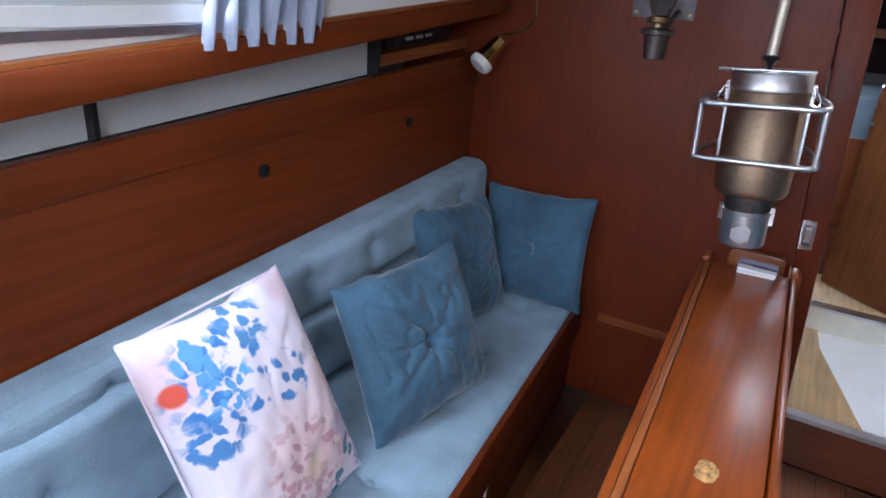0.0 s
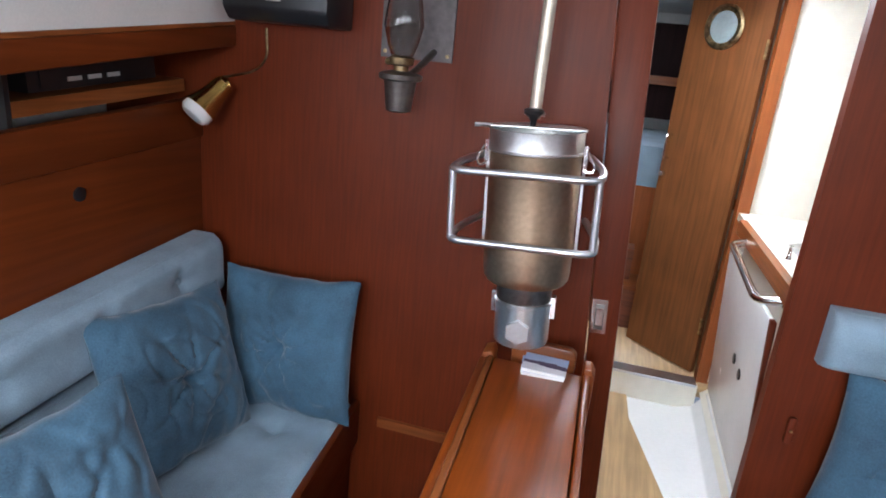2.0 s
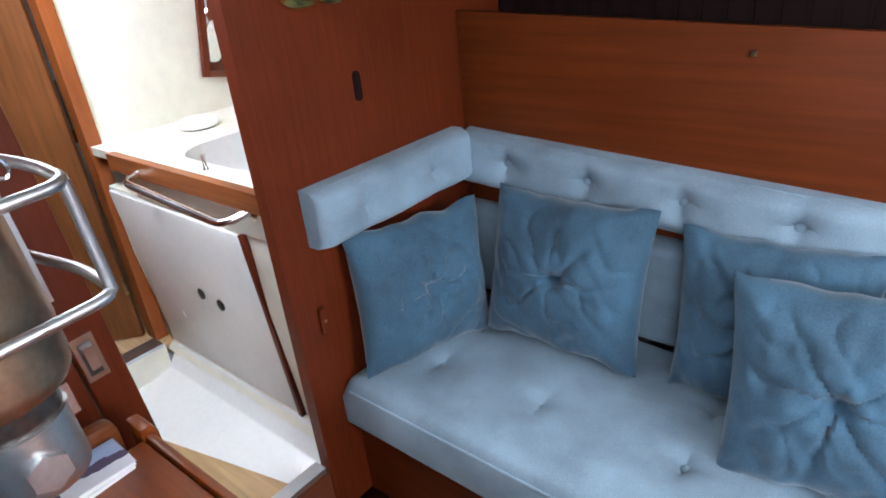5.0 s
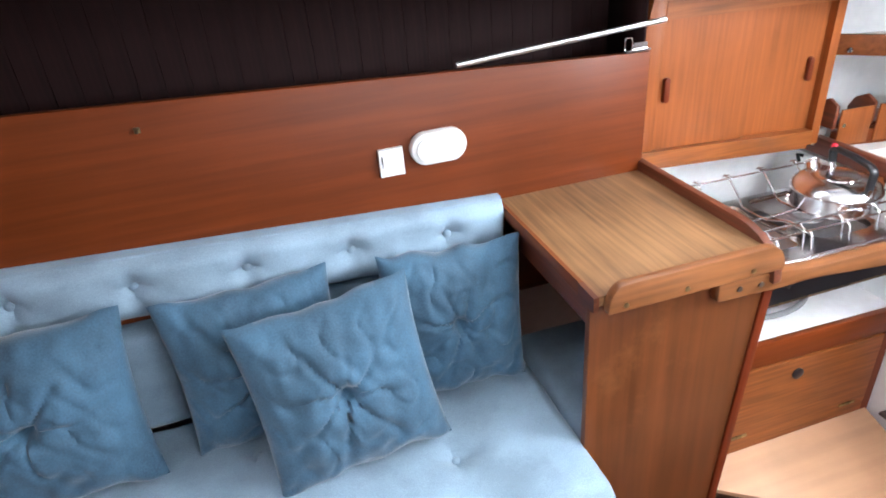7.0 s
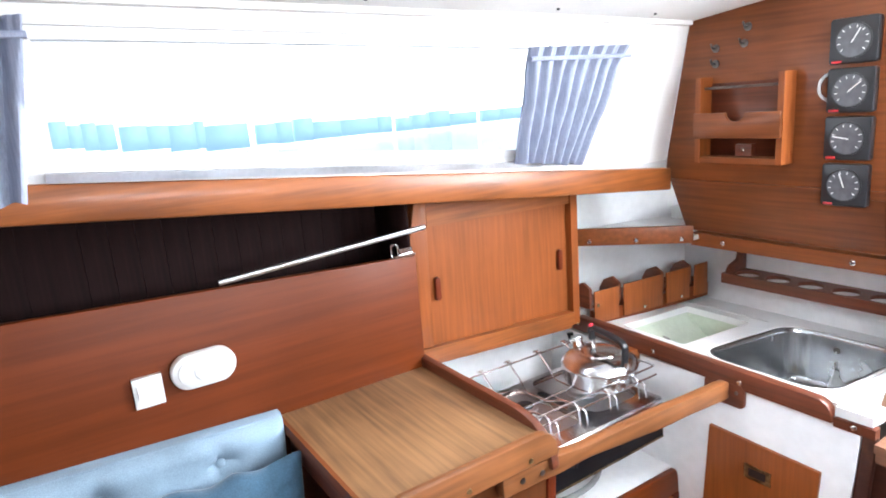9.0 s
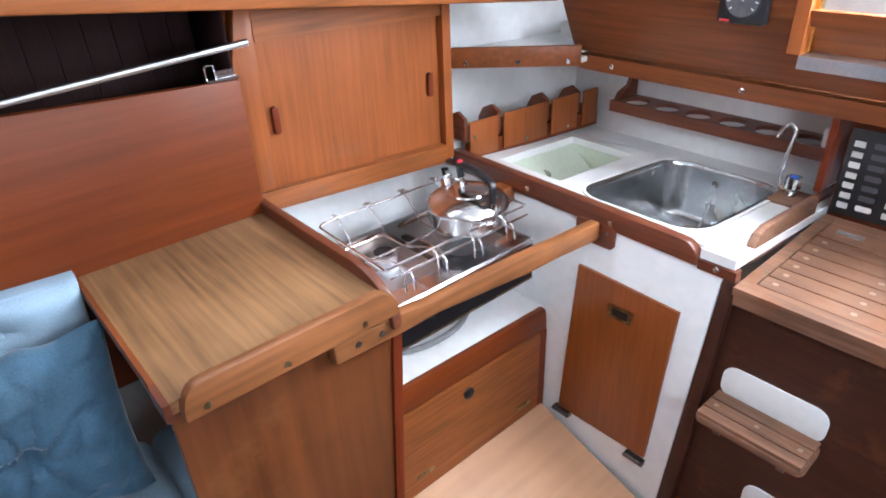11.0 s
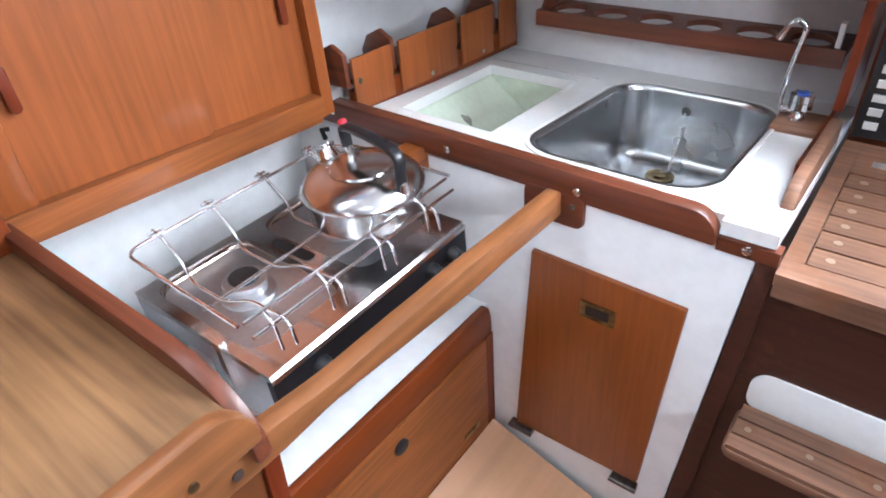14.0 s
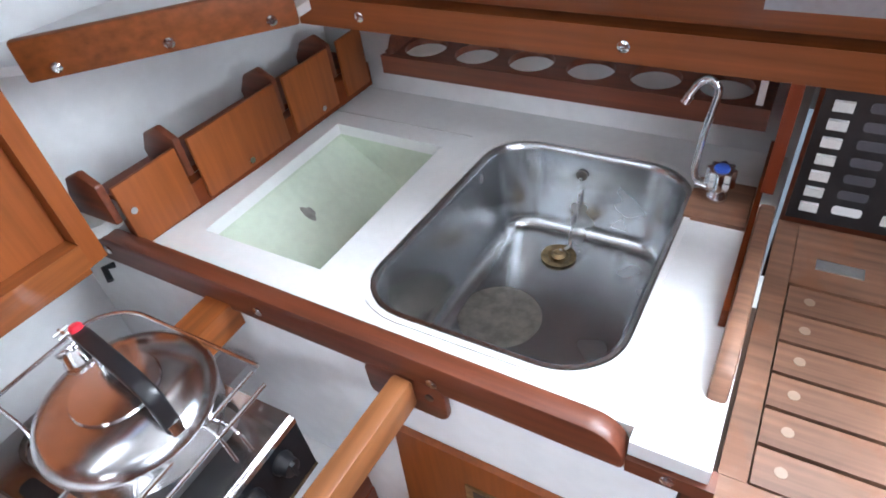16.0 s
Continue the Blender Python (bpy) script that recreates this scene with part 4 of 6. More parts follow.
part("burner_plate", lt([(0.0955, 1.302), (0.0955, 1.306), (0.04, 1.309), (0.01, 1.310)], 40), PEWTER, heater, "dark plate inside the collar")
part("lid", pr([(0.1025 * math.cos(a), 0.1025 * math.sin(a)) for a in [math.pi * k / 24 for k in range(25)]] + [(-0.1025, -0.006), (0.1025, -0.006)], "z", 1.3390, 1.3430, 0.001), STAINLESS, heater, "flat half-round lid")
knob = part("lid_knob", lt([(0.006, 1.354), (0.007, 1.366), (0.012, 1.374), (0.020, 1.380), (0.021, 1.386), (0.016, 1.390)], 20, pose(-0.012, 0.006, -0.0105)), BLACK, heater)
part("hinge_pin", tb([(-0.135, 0.004, 1.341), (-0.10, 0.004, 1.341)], 0.006, 8), CHROME, heater)
part("neck", lt([(0.060, 0.962), (0.062, 0.966), (0.062, 1.004), (0.075, 1.012)], 32), PEWTER, heater, "dark burner neck")
part("canister", lt([(0.050, 0.858), (0.060, 0.862), (0.062, 0.870), (0.0625, 0.955), (0.066, 0.958), (0.066, 0.963), (0.060, 0.965)], 32), STAINLESS, heater, "bright steel fuel can")
star = bmesh.new()
pts = [(0.024 * (1 + 0.18 * (i % 2)) * math.cos(math.pi * i / 6), 0.905 + 0.024 * (1 + 0.18 * (i % 2)) * math.sin(math.pi * i / 6)) for i in range(12)]
prism(star, pts, "y", -0.072, -0.060)
part("regulator", star, ALU, heater, "scalloped regulator disc")
for s in (-1, 1):
    part("clip", bx(s * 0.066 - 0.006, s * 0.066 + 0.006, -0.010, 0.010, 0.925, 0.975, bevel=0.003), CHROME, heater)
    part("latch", bx(s * 0.104 - 0.004, s * 0.104 + 0.004, -0.012, 0.012, 1.265, 1.312, bevel=0.002), CHROME, heater)
    part("latch_wire", tb(bent([(s * 0.108, -0.012, 1.30), (s * 0.125, -0.012, 1.27), (s * 0.118, -0.012, 1.255), (s * 0.104, -0.012, 1.262)], 0.008, 4), 0.0025, 6), CHROME, heater)
    part("bracket", bx(s * 0.102 - 0.003, s * 0.102 + 0.003, 0.0, 0.024, 1.085, 1.30, bevel=0.001), ALU, heater, "bright aluminium strip")
for z, zb in ((1.262, 1.262), (1.118, 1.118)):
    part("guard_rail", tb(bent([(-0.112, 0.10, z + 0.012), (-0.150, -0.03, z + 0.004), (-0.150, -0.135, z), (0.144, -0.135, z), (0.144, -0.03, z + 0.004), (0.112, 0.10, z + 0.012)], 0.035, 6), 0.0078, 10), ALU, heater, "bright tubular guard rail")
for x in (-0.147, 0.141):
    part("guard_post", tb([(x, -0.122, 1.118), (x, -0.122, 1.262)], 0.0075, 10), ALU, heater)
part("wall_bracket", bx(-0.07, 0.07, 0.10, 0.303, 1.05, 1.10, bevel=0.003), ALU, heater)
pipe = thing("flue_pipe", "pale metal flue pipe rising to the cabin roof", "pipe", at=pose(0.385, 2.13, 0))
part("pipe", lt([(0.0135, 1.345), (0.0135, 1.87)], 18), mat("pale_flue_metal", (0.60, 0.52, 0.42), 0.4, 0.6, vary=0.1), pipe)
part("flange", lt([(0.022, 1.352), (0.022, 1.358), (0.016, 1.366)], 18), STAINLESS, pipe)

door_latch = thing("sliding_door_latch", "recessed chrome latch in the door post", "latch", at=pose(0.598, BULK - 0.007, 0.836, 0, -3.5, 0))
part("plate", bx(-0.020, 0.020, -0.003, 0, -0.048, 0.048, bevel=0.002), CHROME, door_latch)
part("recess", bx(-0.012, 0.012, -0.0045, -0.0031, -0.036, 0.034, bevel=0.001), PEWTER, door_latch)
part("lever", bx(-0.008, 0.010, -0.012, -0.0046, -0.022, 0.026, bevel=0.003), CHROME, door_latch)

# ---- oil lamp, reading lamps, clock, loudspeaker ----
CLEAR = bpy.data.materials.new("lamp_glass")
CLEAR.use_nodes = True
cb = CLEAR.node_tree.nodes["Principled BSDF"]
cb.inputs["Transmission Weight"].default_value, cb.inputs["Roughness"].default_value, cb.inputs["IOR"].default_value = 1.0, 0.03, 1.3
cb.inputs["Base Color"].default_value = (0.72, 0.70, 0.68, 1)
oil = thing("oil_lamp", "dark pewter gimballed oil lamp with a glass chimney", "lamp", at=pose(0.080, 2.112, 0))
part("font", lt([(0.020, 1.325), (0.028, 1.328), (0.036, 1.392), (0.047, 1.396), (0.048, 1.406), (0.040, 1.410), (0.024, 1.414)], 28), PEWTER, oil)
part("burner", lt([(0.016, 1.414), (0.016, 1.425), (0.026, 1.428), (0.028, 1.442), (0.020, 1.446)], 24), OLD_BRASS, oil)
part("wick_knob", lt([(0.007, 0.03), (0.007, 0.042)], 12, pose(0, 0, 1.432, 0, 90, 160)), OLD_BRASS, oil)
part("chimney", lt([(0.024, 1.446), (0.034, 1.470), (0.044, 1.510), (0.038, 1.555), (0.026, 1.60), (0.022, 1.68), (0.020, 1.68), (0.023, 1.60), (0.035, 1.555), (0.041, 1.510), (0.031, 1.470), (0.021, 1.447)], 28, None, True), CLEAR, oil, "clear glass chimney")
part("bracket_arm", tb(bent([(0.0, 0.04, 1.40), (0.0, 0.12, 1.42), (0.0, 0.238, 1.46)], 0.04, 5), 0.008, 8), PEWTER, oil)
part("back_plate", bx(-0.145, 0.048, 0.239, 0.2465, 1.437, 1.74, bevel=0.003), mat("dull_heat_plate", (0.10, 0.085, 0.085), 0.5, 0.5, vary=0.25, scale=10), oil, "grey metal heat plate")
for x in (-0.133, 0.036):
    part("screw", lt([(0.005, 0), (0.005, 0.003)], 10, pose(x, 0.239, 1.452, 90, 0, 0)), OLD_BRASS, oil)


def reading_lamp(label, base, aim, group="brass reading lamps"):
    """A brass reading lamp: wall disc, arm, swivel and a bell shade turned downwards."""
    root = thing("reading_lamp", label, "lamp", at=pose(*base), group=group)
    part("base", lt([(0.026, 0), (0.026, 0.004), (0.018, 0.012), (0.012, 0.020)], 24, pose(0, 0, 0, 90, 0, 0)), BRASS, root)
    part("arm", tb(bent([(0, -0.018, 0), (0, -0.055, 0.002), aim[0]], 0.02, 5), 0.007, 10), BRASS, root)
    m = look(Vector(aim[0]), Vector(aim[1])) @ pose(0, 0, 0, 180, 0, 0) @ Matrix.Scale(1.3, 4)
    part("shade", lt([(0.012, -0.035), (0.022, -0.030), (0.024, -0.004), (0.026, 0.010), (0.036, 0.045), (0.034, 0.045), (0.023, 0.010), (0.010, -0.02)], 28, m, True), BRASS, root)
    part("swivel", lt([(0.010, -0.012), (0.013, -0.006), (0.013, 0.006), (0.010, 0.012)], 16, pose(*aim[0]) @ pose(0, 0, 0, 0, 90, 0)), BRASS, root)
    part("bulb", lt([(0.012, 0.0), (0.026, 0.022), (0.033, 0.044), (0.033, 0.056), (0.027, 0.064), (0.012, 0.067)], 20, m), WHITE_PLASTIC, root, "frosted white reflector bulb")
    return root


reading_lamp("polished brass reading lamp with a white bulb on the bulkhead", (-0.546, BULK - 0.001, 1.312), ((0.030, -0.085, -0.020), (-0.002, -0.142, -0.083)))
reading_lamp("polished brass reading lamp beside the clock", (1.50, BULK - 0.001, 1.445), ((0.02, -0.085, 0.004), (0.025, -0.10, -0.06)))
wire = thing("lamp_cable", "thin brown cable running down to the reading lamp", "cable", tb(bent([(-0.405, BULK - 0.004, 1.48), (-0.400, BULK - 0.004, 1.40), (-0.44, BULK - 0.004, 1.36), (-0.545, BULK - 0.004, 1.335)], 0.03, 5), 0.0035, 6), OLD_BRASS)

clock = thing("ship_clock", "brass ship's clock with a white dial and coloured radio-silence sectors", "clock", at=pose(1.236, BULK - 0.001, 1.45, 90, 0, 0))
part("back_flange", lt([(0.094, 0), (0.096, 0.004), (0.090, 0.012), (0.080, 0.020)], 40), BRASS, clock)
part("case", lt([(0.078, 0.0201), (0.080, 0.085), (0.085, 0.090), (0.085, 0.104), (0.078, 0.110), (0.074, 0.104), (0.074, 0.0202)], 40, None, True), BRASS, clock)
DIAL = mat("white_clock_dial", (0.82, 0.82, 0.80), 0.4, vary=0.02)
part("dial", lt([(0.0735, 0.098), (0.0735, 0.1035)], 40), DIAL, clock)
RED, GREEN = mat("red_sector", (0.60, 0.04, 0.05), 0.4, vary=0.05), mat("green_sector", (0.03, 0.25, 0.16), 0.4, vary=0.05)
for ang, material in ((0, RED), (180, RED), (90, GREEN), (270, GREEN)):
    sec = bmesh.new()
    prism(sec, [(0.010 * math.cos(radians(ang)), 0.010 * math.sin(radians(ang)))] + [(0.052 * math.cos(radians(ang + d)), 0.052 * math.sin(radians(ang + d))) for d in (-10, -5, 0, 5, 10)], "z", 0.1036, 0.1040)
    part("sector", sec, material, clock, "red sector" if material is RED else "green sector")
for i in range(12):
    a = radians(30 * i)
    part("hour_mark", bx(-0.002, 0.002, 0.058, 0.068, 0.1036, 0.1041, bevel=0, m=pose(0, 0, 0, 0, 0, 30 * i)), BLACK, clock)
part("hour_hand", bx(-0.003, 0.003, -0.010, 0.036, 0.1050, 0.1056, bevel=0, m=pose(0, 0, 0, 0, 0, -22)), BLACK, clock)
part("minute_hand", bx(-0.002, 0.002, -0.012, 0.056, 0.1060, 0.1066, bevel=0, m=pose(0, 0, 0, 0, 0, -8)), BLACK, clock)
part("centre_cap", lt([(0.006, 0.1036), (0.006, 0.108)], 12), BLACK, clock)

speaker = thing("loudspeaker", "black cabinet loudspeaker high on the bulkhead", "speaker", at=pose(-0.295, BULK - 0.001, 1.492, 0, 0, 0))
part("cabinet", pr([(-0.13, 0), (0, 0), (0, 0.24), (-0.13, 0.24), (-0.155, 0.21), (-0.155, 0.03)], "x", -0.145, 0.145, 0.008), BLACK, speaker)
part("badge", bx(-0.02, 0.02, -0.158, -0.155, 0.05, 0.062, bevel=0.001), GREY_PANEL, speaker, "small pale badge")

# the panel is whole; a dark pad paints the shade inside the slot
slot = thing("door_pull_slot", "dark oval pad for a finger slot in the bulkhead panel", "slot", pr(rounded(-0.012, 0.012, -0.036, 0.036, 0.011), "y", -0.004, 0, 0.001), DARK_LINING, at=pose(1.352, BULK, 1.166))
peg = thing("turn_button", "small mahogany turn button on the bulkhead", "catch", at=pose(1.114, BULK, 0.629))
part("button", pr(rounded(-0.010, 0.010, -0.038, 0.038, 0.008), "y", -0.014, -0.002, 0.003), MAHOGANY_Z, peg)
part("screw", lt([(0.004, 0), (0.004, 0.003)], 10, pose(0, -0.014, 0, 90, 0, 0)), OLD_BRASS, peg)

# ---- washroom and fore cabin seen through the doorway ----
struct("wall_washroom_starboard", "cream gelcoat side of the washroom", bx(1.74, 1.76, 2.39, 3.38, 0.0, 1.85, bevel=0), CREAM)
struct("wall_washroom_fore", "cream gelcoat wall ahead of the washroom", bx(1.10, 1.9, 3.36, 3.39, 0.0, 1.85, bevel=0.002), CREAM)
struct("wall_fore_port", "mahogany partition of the fore cabin", bx(-0.96, 0.50, 3.34, 3.37, 0.0, 1.85, bevel=0), MAHOGANY_Z)
struct("wall_passage_port", "mahogany side of the passage", bx(0.28, 0.30, 2.39, 3.34, 0.0, 1.85, bevel=0), MAHOGANY_Z)
struct("trim_jamb_forward", "teak door jamb of the fore cabin", bx(1.055, 1.10, 3.335, 3.40, 0.242, 1.85, bevel=0.005), TEAK_Z)
door = thing("door_1", "varnished teak cabin door with a brass porthole, standing half open", "door", kind="structure", at=pose(1.045, 3.41, 0.25, 0, 0, 137))
part("leaf", bx(0.0, 0.37, -0.012, 0.012, 0.0, 1.56, bevel=0.003), mat("brown_teak_ply", (0.175, 0.062, 0.020), 0.42, vary=0.22, scale=4, grain="z", bump=0.05, bump_scale=70, coat=0.08, spec=0.3), door)
for s in (1,):
    part("porthole_ring", lt([(0.062, 0), (0.086, 0), (0.086, 0.006), (0.078, 0.012), (0.062, 0.008)], 32, pose(0.20, 0.013 * s, 1.41, -90, 0, 0), True), OLD_BRASS, door, "brass porthole ring")
    part("porthole_glass", lt([(0.061, 0), (0.061, 0.004)], 32, pose(0.20, 0.013 * s, 1.41, -90, 0, 0)), mat("frosted_glass", (0.30, 0.36, 0.36), 0.15, vary=0.1), door, "grey-green frosted pane")
    part("door_handle", tb(bent([(0.34, 0.013, 0.87), (0.34, 0.045, 0.87), (0.34, 0.045, 0.97), (0.34, 0.013, 0.97)], 0.012, 4), 0.006, 8), CHROME, door)
    part("lock_knob", lt([(0.012, 0), (0.014, 0.012), (0.010, 0.022)], 16, pose(0.345, 0.013, 0.80, -90, 0, 0)), CHROME, door)
for z in (0.18, 1.30):
    part("hinge", bx(-0.008, 0.004, 0.010, 0.020, z, z + 0.07, bevel=0.002), OLD_BRASS, door)
struct("wall_fore_end", "dim lining at the end of the fore cabin", bx(-0.9, 2.0, 5.15, 5.2, 0.2, 1.85, bevel=0), WHITE_PAINT)
berth = thing("berth", "varnished wooden bunk base in the fore cabin", "berth")
part("front", bx(0.40, 0.90, 4.00, 4.03, 0.24, 0.92, bevel=0.003), TEAK_Z, berth)
part("platform", bx(0.1, 1.6, 4.03, 5.1, 0.86, 0.92, bevel=0.003), TEAK_Y, berth)
thing("bunk_mattress", "pale blue mattress on the fore cabin bunk", "mattress", bx(0.42, 1.5, 4.0, 5.05, 0.921, 1.12, bevel=0.03, seg=4), SEAT_BLUE)
step = thing("step_box", "mahogany step box beside the bunk", "step")
part("box", bx(0.50, 0.82, 3.78, 3.99, 0.241, 0.44, bevel=0.004), MAHOGANY_X, step)
part("top", bx(0.49, 0.83, 3.77, 3.992, 0.441, 0.46, bevel=0.004), TEAK_X, step)
step = thing("step_box", "upper mahogany step box beside the bunk", "step")
part("box", bx(0.50, 0.74, 3.88, 3.99, 0.461, 0.62, bevel=0.004), MAHOGANY_X, step)
# closed block; its near-black colour stands for the shade inside the shelf
thing("dark_shelf", "solid dark block for the shaded inside of the open shelf above the bunk", "shelf", bx(0.35, 0.95, 4.85, 5.14, 1.20, 1.75, bevel=0.003), DARK_LINING)
thing("shelf_lip", "teak lip of the open shelf", "shelf", bx(0.35, 0.95, 4.82, 4.849, 1.40, 1.45, bevel=0.003), TEAK_X)

basin = thing("wash_basin", "white moulded wash basin unit with a teak edge", "basin")
top = bmesh.new()


def plate_with_holes(bm, outer, holes, z0, z1):
    """A flat plate with openings through it."""
    loops = []
    edges = []
    for loop in (outer, *holes):
        vs = [bm.verts.new((x, y, z1)) for x, y in loop]
        loops.append(vs)
        edges += [bm.edges.new((vs[i], vs[(i + 1) % len(vs)])) for i in range(len(vs))]
    res = bmesh.ops.triangle_fill(bm, use_beauty=True, use_dissolve=False, edges=edges)
    faces = [g for g in res["geom"] if isinstance(g, bmesh.types.BMFace)]
    ext = bmesh.ops.extrude_face_region(bm, geom=faces)
    for g in ext["geom"]:
        if isinstance(g, bmesh.types.BMVert):
            g.co.z = z0
    bmesh.ops.recalc_face_normals(bm, faces=bm.faces)


def bowl(outline, z_top, z_low, inset, lip=0.0, steps=6, flat=0.75):
    """A sunk bowl with round walls, from a plan outline; an open shell with its rim."""
    bm = bmesh.new()
    cx = sum(p[0] for p in outline) / len(outline)
    cy = sum(p[1] for p in outline) / len(outline)
    rings = []
    if lip:
        rings.append([bm.verts.new((cx + (x - cx) * (1 + lip), cy + (y - cy) * (1 + lip), z_top + 0.003)) for x, y in outline])
    for k in range(steps + 1):
        a = math.pi / 2 * k / steps
        f = 1 - inset * (1 - math.cos(a))
        z = z_top + (z_low - z_top) * (0.25 * k / steps + 0.75 * math.sin(a)) if flat else z_top + (z_low - z_top) * k / steps
        rings.append([bm.verts.new((cx + (x - cx) * f, cy + (y - cy) * f, z)) for x, y in outline])
    n = len(outline)
    for a, b in zip(rings, rings[1:]):
        for i in range(n):
            bm.faces.new((a[i], b[i], b[(i + 1) % n], a[(i + 1) % n]))
    bm.faces.new(rings[-1])
    under = [bm.verts.new((v.co.x * 1.0, v.co.y, v.co.z - 0.003)) for v in rings[-1]]
    bm.faces.new(under[::-1])
    for i in range(n):
        bm.faces.new((rings[-1][i], under[i], under[(i + 1) % n], rings[-1][(i + 1) % n]))
    bmesh.ops.recalc_face_normals(bm, faces=bm.faces)
    return bm


hole = rounded(1.14, 1.56, 2.52, 2.98, 0.12, 8)
plate_with_holes(top, [(1.062, 2.395), (1.735, 2.395), (1.735, 3.355), (1.062, 3.355)], [hole], 0.955, 0.982)
part("worktop", top, CREAM, basin)
part("bowl", bowl(hole, 0.981, 0.83, 0.25, 0.03), FORMICA, basin, "glossy white bowl")
part("front", pr([(1.062, 0.85), (1.085, 0.85), (1.085, 0.954), (1.062, 0.954)], "y", 2.395, 3.10, 0.003), CREAM, basin)
part("edge", bx(1.040, 1.066, 2.395, 3.175, 0.935, 0.987, bevel=0.006), TEAK_Y, basin, "brown teak edge")
part("body", pr([(1.075, 0.20), (1.30, 0.20), (1.30, 0.849), (1.072, 0.849), (1.078, 0.60), (1.115, 0.235)], "y", 2.395, 3.33, 0.003), CREAM, basin)
pd = part("door", pr([(1.056, 0.842), (1.071, 0.842), (1.114, 0.238), (1.100, 0.236)], "y", 2.56, 3.30, 0.003), FORMICA, basin, "white locker door with a brown edge")
part("door_edge", pr([(1.054, 0.846), (1.071, 0.846), (1.114, 0.232), (1.098, 0.230)], "y", 2.540, 2.559, 0.002), MAHOGANY_Z, pd)
for y, z in ((2.903, 0.562), (2.800, 0.553)):
    part("finger_hole", lt([(0.012, 0), (0.019, 0), (0.019, 0.004), (0.012, 0.006)], 18, pose(1.0745 + (0.6 - z) * 0.07, y, z, 0, -90, 0)), BLACK, pd)
part("tap_stem", lt([(0.010, 0.982), (0.006, 0.99), (0.005, 1.018), (0.009, 1.022)], 14, pose(1.105, 2.72, 0)), CHROME, basin)
grab = thing("grab_rail", "polished steel grab rail on the basin front", "rail")
part("bar", tb(bent([(1.060, 2.99, 0.955), (0.995, 2.985, 0.940), (0.995, 2.50, 0.910), (1.060, 2.47, 0.930)], 0.05, 6), 0.0115, 12), CHROME, grab)
for y, z in ((2.99, 0.955), (2.47, 0.930)):
    part("flange", lt([(0.026, 0), (0.026, 0.004), (0.016, 0.010)], 20, pose(1.061, y, z, 0, -90, 0)), CHROME, grab)
thing("soap_dish", "white round soap dish on the washroom ledge", "dish", lt([(0.045, 0), (0.060, 0.004), (0.062, 0.028), (0.058, 0.030), (0.052, 0.012)], 28, pose(1.36, 3.18, 0.983)), WHITE_PLASTIC)
mirror = thing("washroom_mirror", "small mirror in a dark wooden frame on the washroom wall", "mirror", at=pose(1.510, 3.345, 1.108, 0, 10, 0))
MIRROR = mat("mirror_silver", (0.85, 0.87, 0.86), 0.03, 1.0, vary=0.01)
part("glass", bx(0.015, 0.125, -0.004, 0.004, 0.015, 0.46, bevel=0), MIRROR, mirror)
for x in (0.0, 0.124):
    part("frame", bx(x, x + 0.022, -0.012, 0.008, 0.0, 0.475, bevel=0.003), MAHOGANY_Z, mirror)
for z in (0.0, 0.453):
    part("frame", bx(0.0225, 0.1235, -0.012, 0.008, z, z + 0.022, bevel=0.003), MAHOGANY_X, mirror)

# ---- galley: counter, stove recess, drawers ----
counter = thing("galley_counter", "wood-grain laminate counter with teak fiddles and a teak front", "counter")
part("worktop", bx(1.240, 1.815, 0.352, 0.768, 0.832, 0.856, bevel=0.003), LAMINATE, counter, "brown wood-grain laminate top")
part("front_panel", pr([(0.768, -0.13), (0.768, 0.831), (0.330, 0.831), (0.330, 0.76), (0.393, -0.13)], "x", 1.268, 1.288, 0.002), COUNTER_TEAK, counter)
part("side_post", pr([(0.3925, -0.13), (0.3295, 0.76), (0.305, 0.76), (0.368, -0.13)], "x", 1.262, 1.29, 0.003), MAHOGANY_Z, counter)
part("end_fascia", bx(1.2885, 1.748, 0.738, 0.756, 0.745, 0.831, bevel=0.002), MAHOGANY_X, counter, "dark mahogany fascia above the open end")
# the dark colour carries the shade under the overhanging worktop
part("inner_panel", bx(1.2885, 1.748, 0.432, 0.450, -0.13, 0.831, bevel=0.002), DARK_SHADED_MAHOGANY, counter, "panel inside the open end, coloured dark for shade")
part("end_trim", bx(1.236, 1.30, 0.7685, 0.780, 0.822, 0.857, bevel=0.003), MAHOGANY_X, counter)
part("end_edge", bx(1.3005, 1.748, 0.7685, 0.778, 0.828, 0.857, bevel=0.003), TEAK_X, counter)


def fiddle_outline(a, b, low, high, r_a, r_b):
    """Side view of a fiddle rail whose ends sweep down in a curve."""
    pts = [(a, low)]
    if r_a:
        pts += [(a, low + 0.012)] + [(a + r_a * (1 - math.cos(t)), low + 0.012 + (high - low - 0.012) * math.sin(t)) for t in [math.pi / 2 * k / 6 for k in range(1, 7)]]
    else:
        pts += [(a, high)]
    if r_b:
        pts += [(b - r_b * (1 - math.cos(t)), low + 0.012 + (high - low - 0.012) * math.sin(t)) for t in [math.pi / 2 * k / 6 for k in range(6, 0, -1)]] + [(b, low + 0.012)]
    else:
        pts += [(b, high)]
    pts.append((b, low))
    return pts


part("fiddle", pr(fiddle_outline(0.340, 0.757, 0.822, 0.886, 0.05, 0.035), "x", 1.216, 1.239, 0.004), WORN_RAIL, counter, "worn teak fiddle with rounded ends")
part("fiddle", pr(fiddle_outline(1.225, 1.812, 0.780, 0.884, 0.13, 0.0), "y", 0.330, 0.3515, 0.004), MAHOGANY_X, counter, "dark fiddle beside the stove")
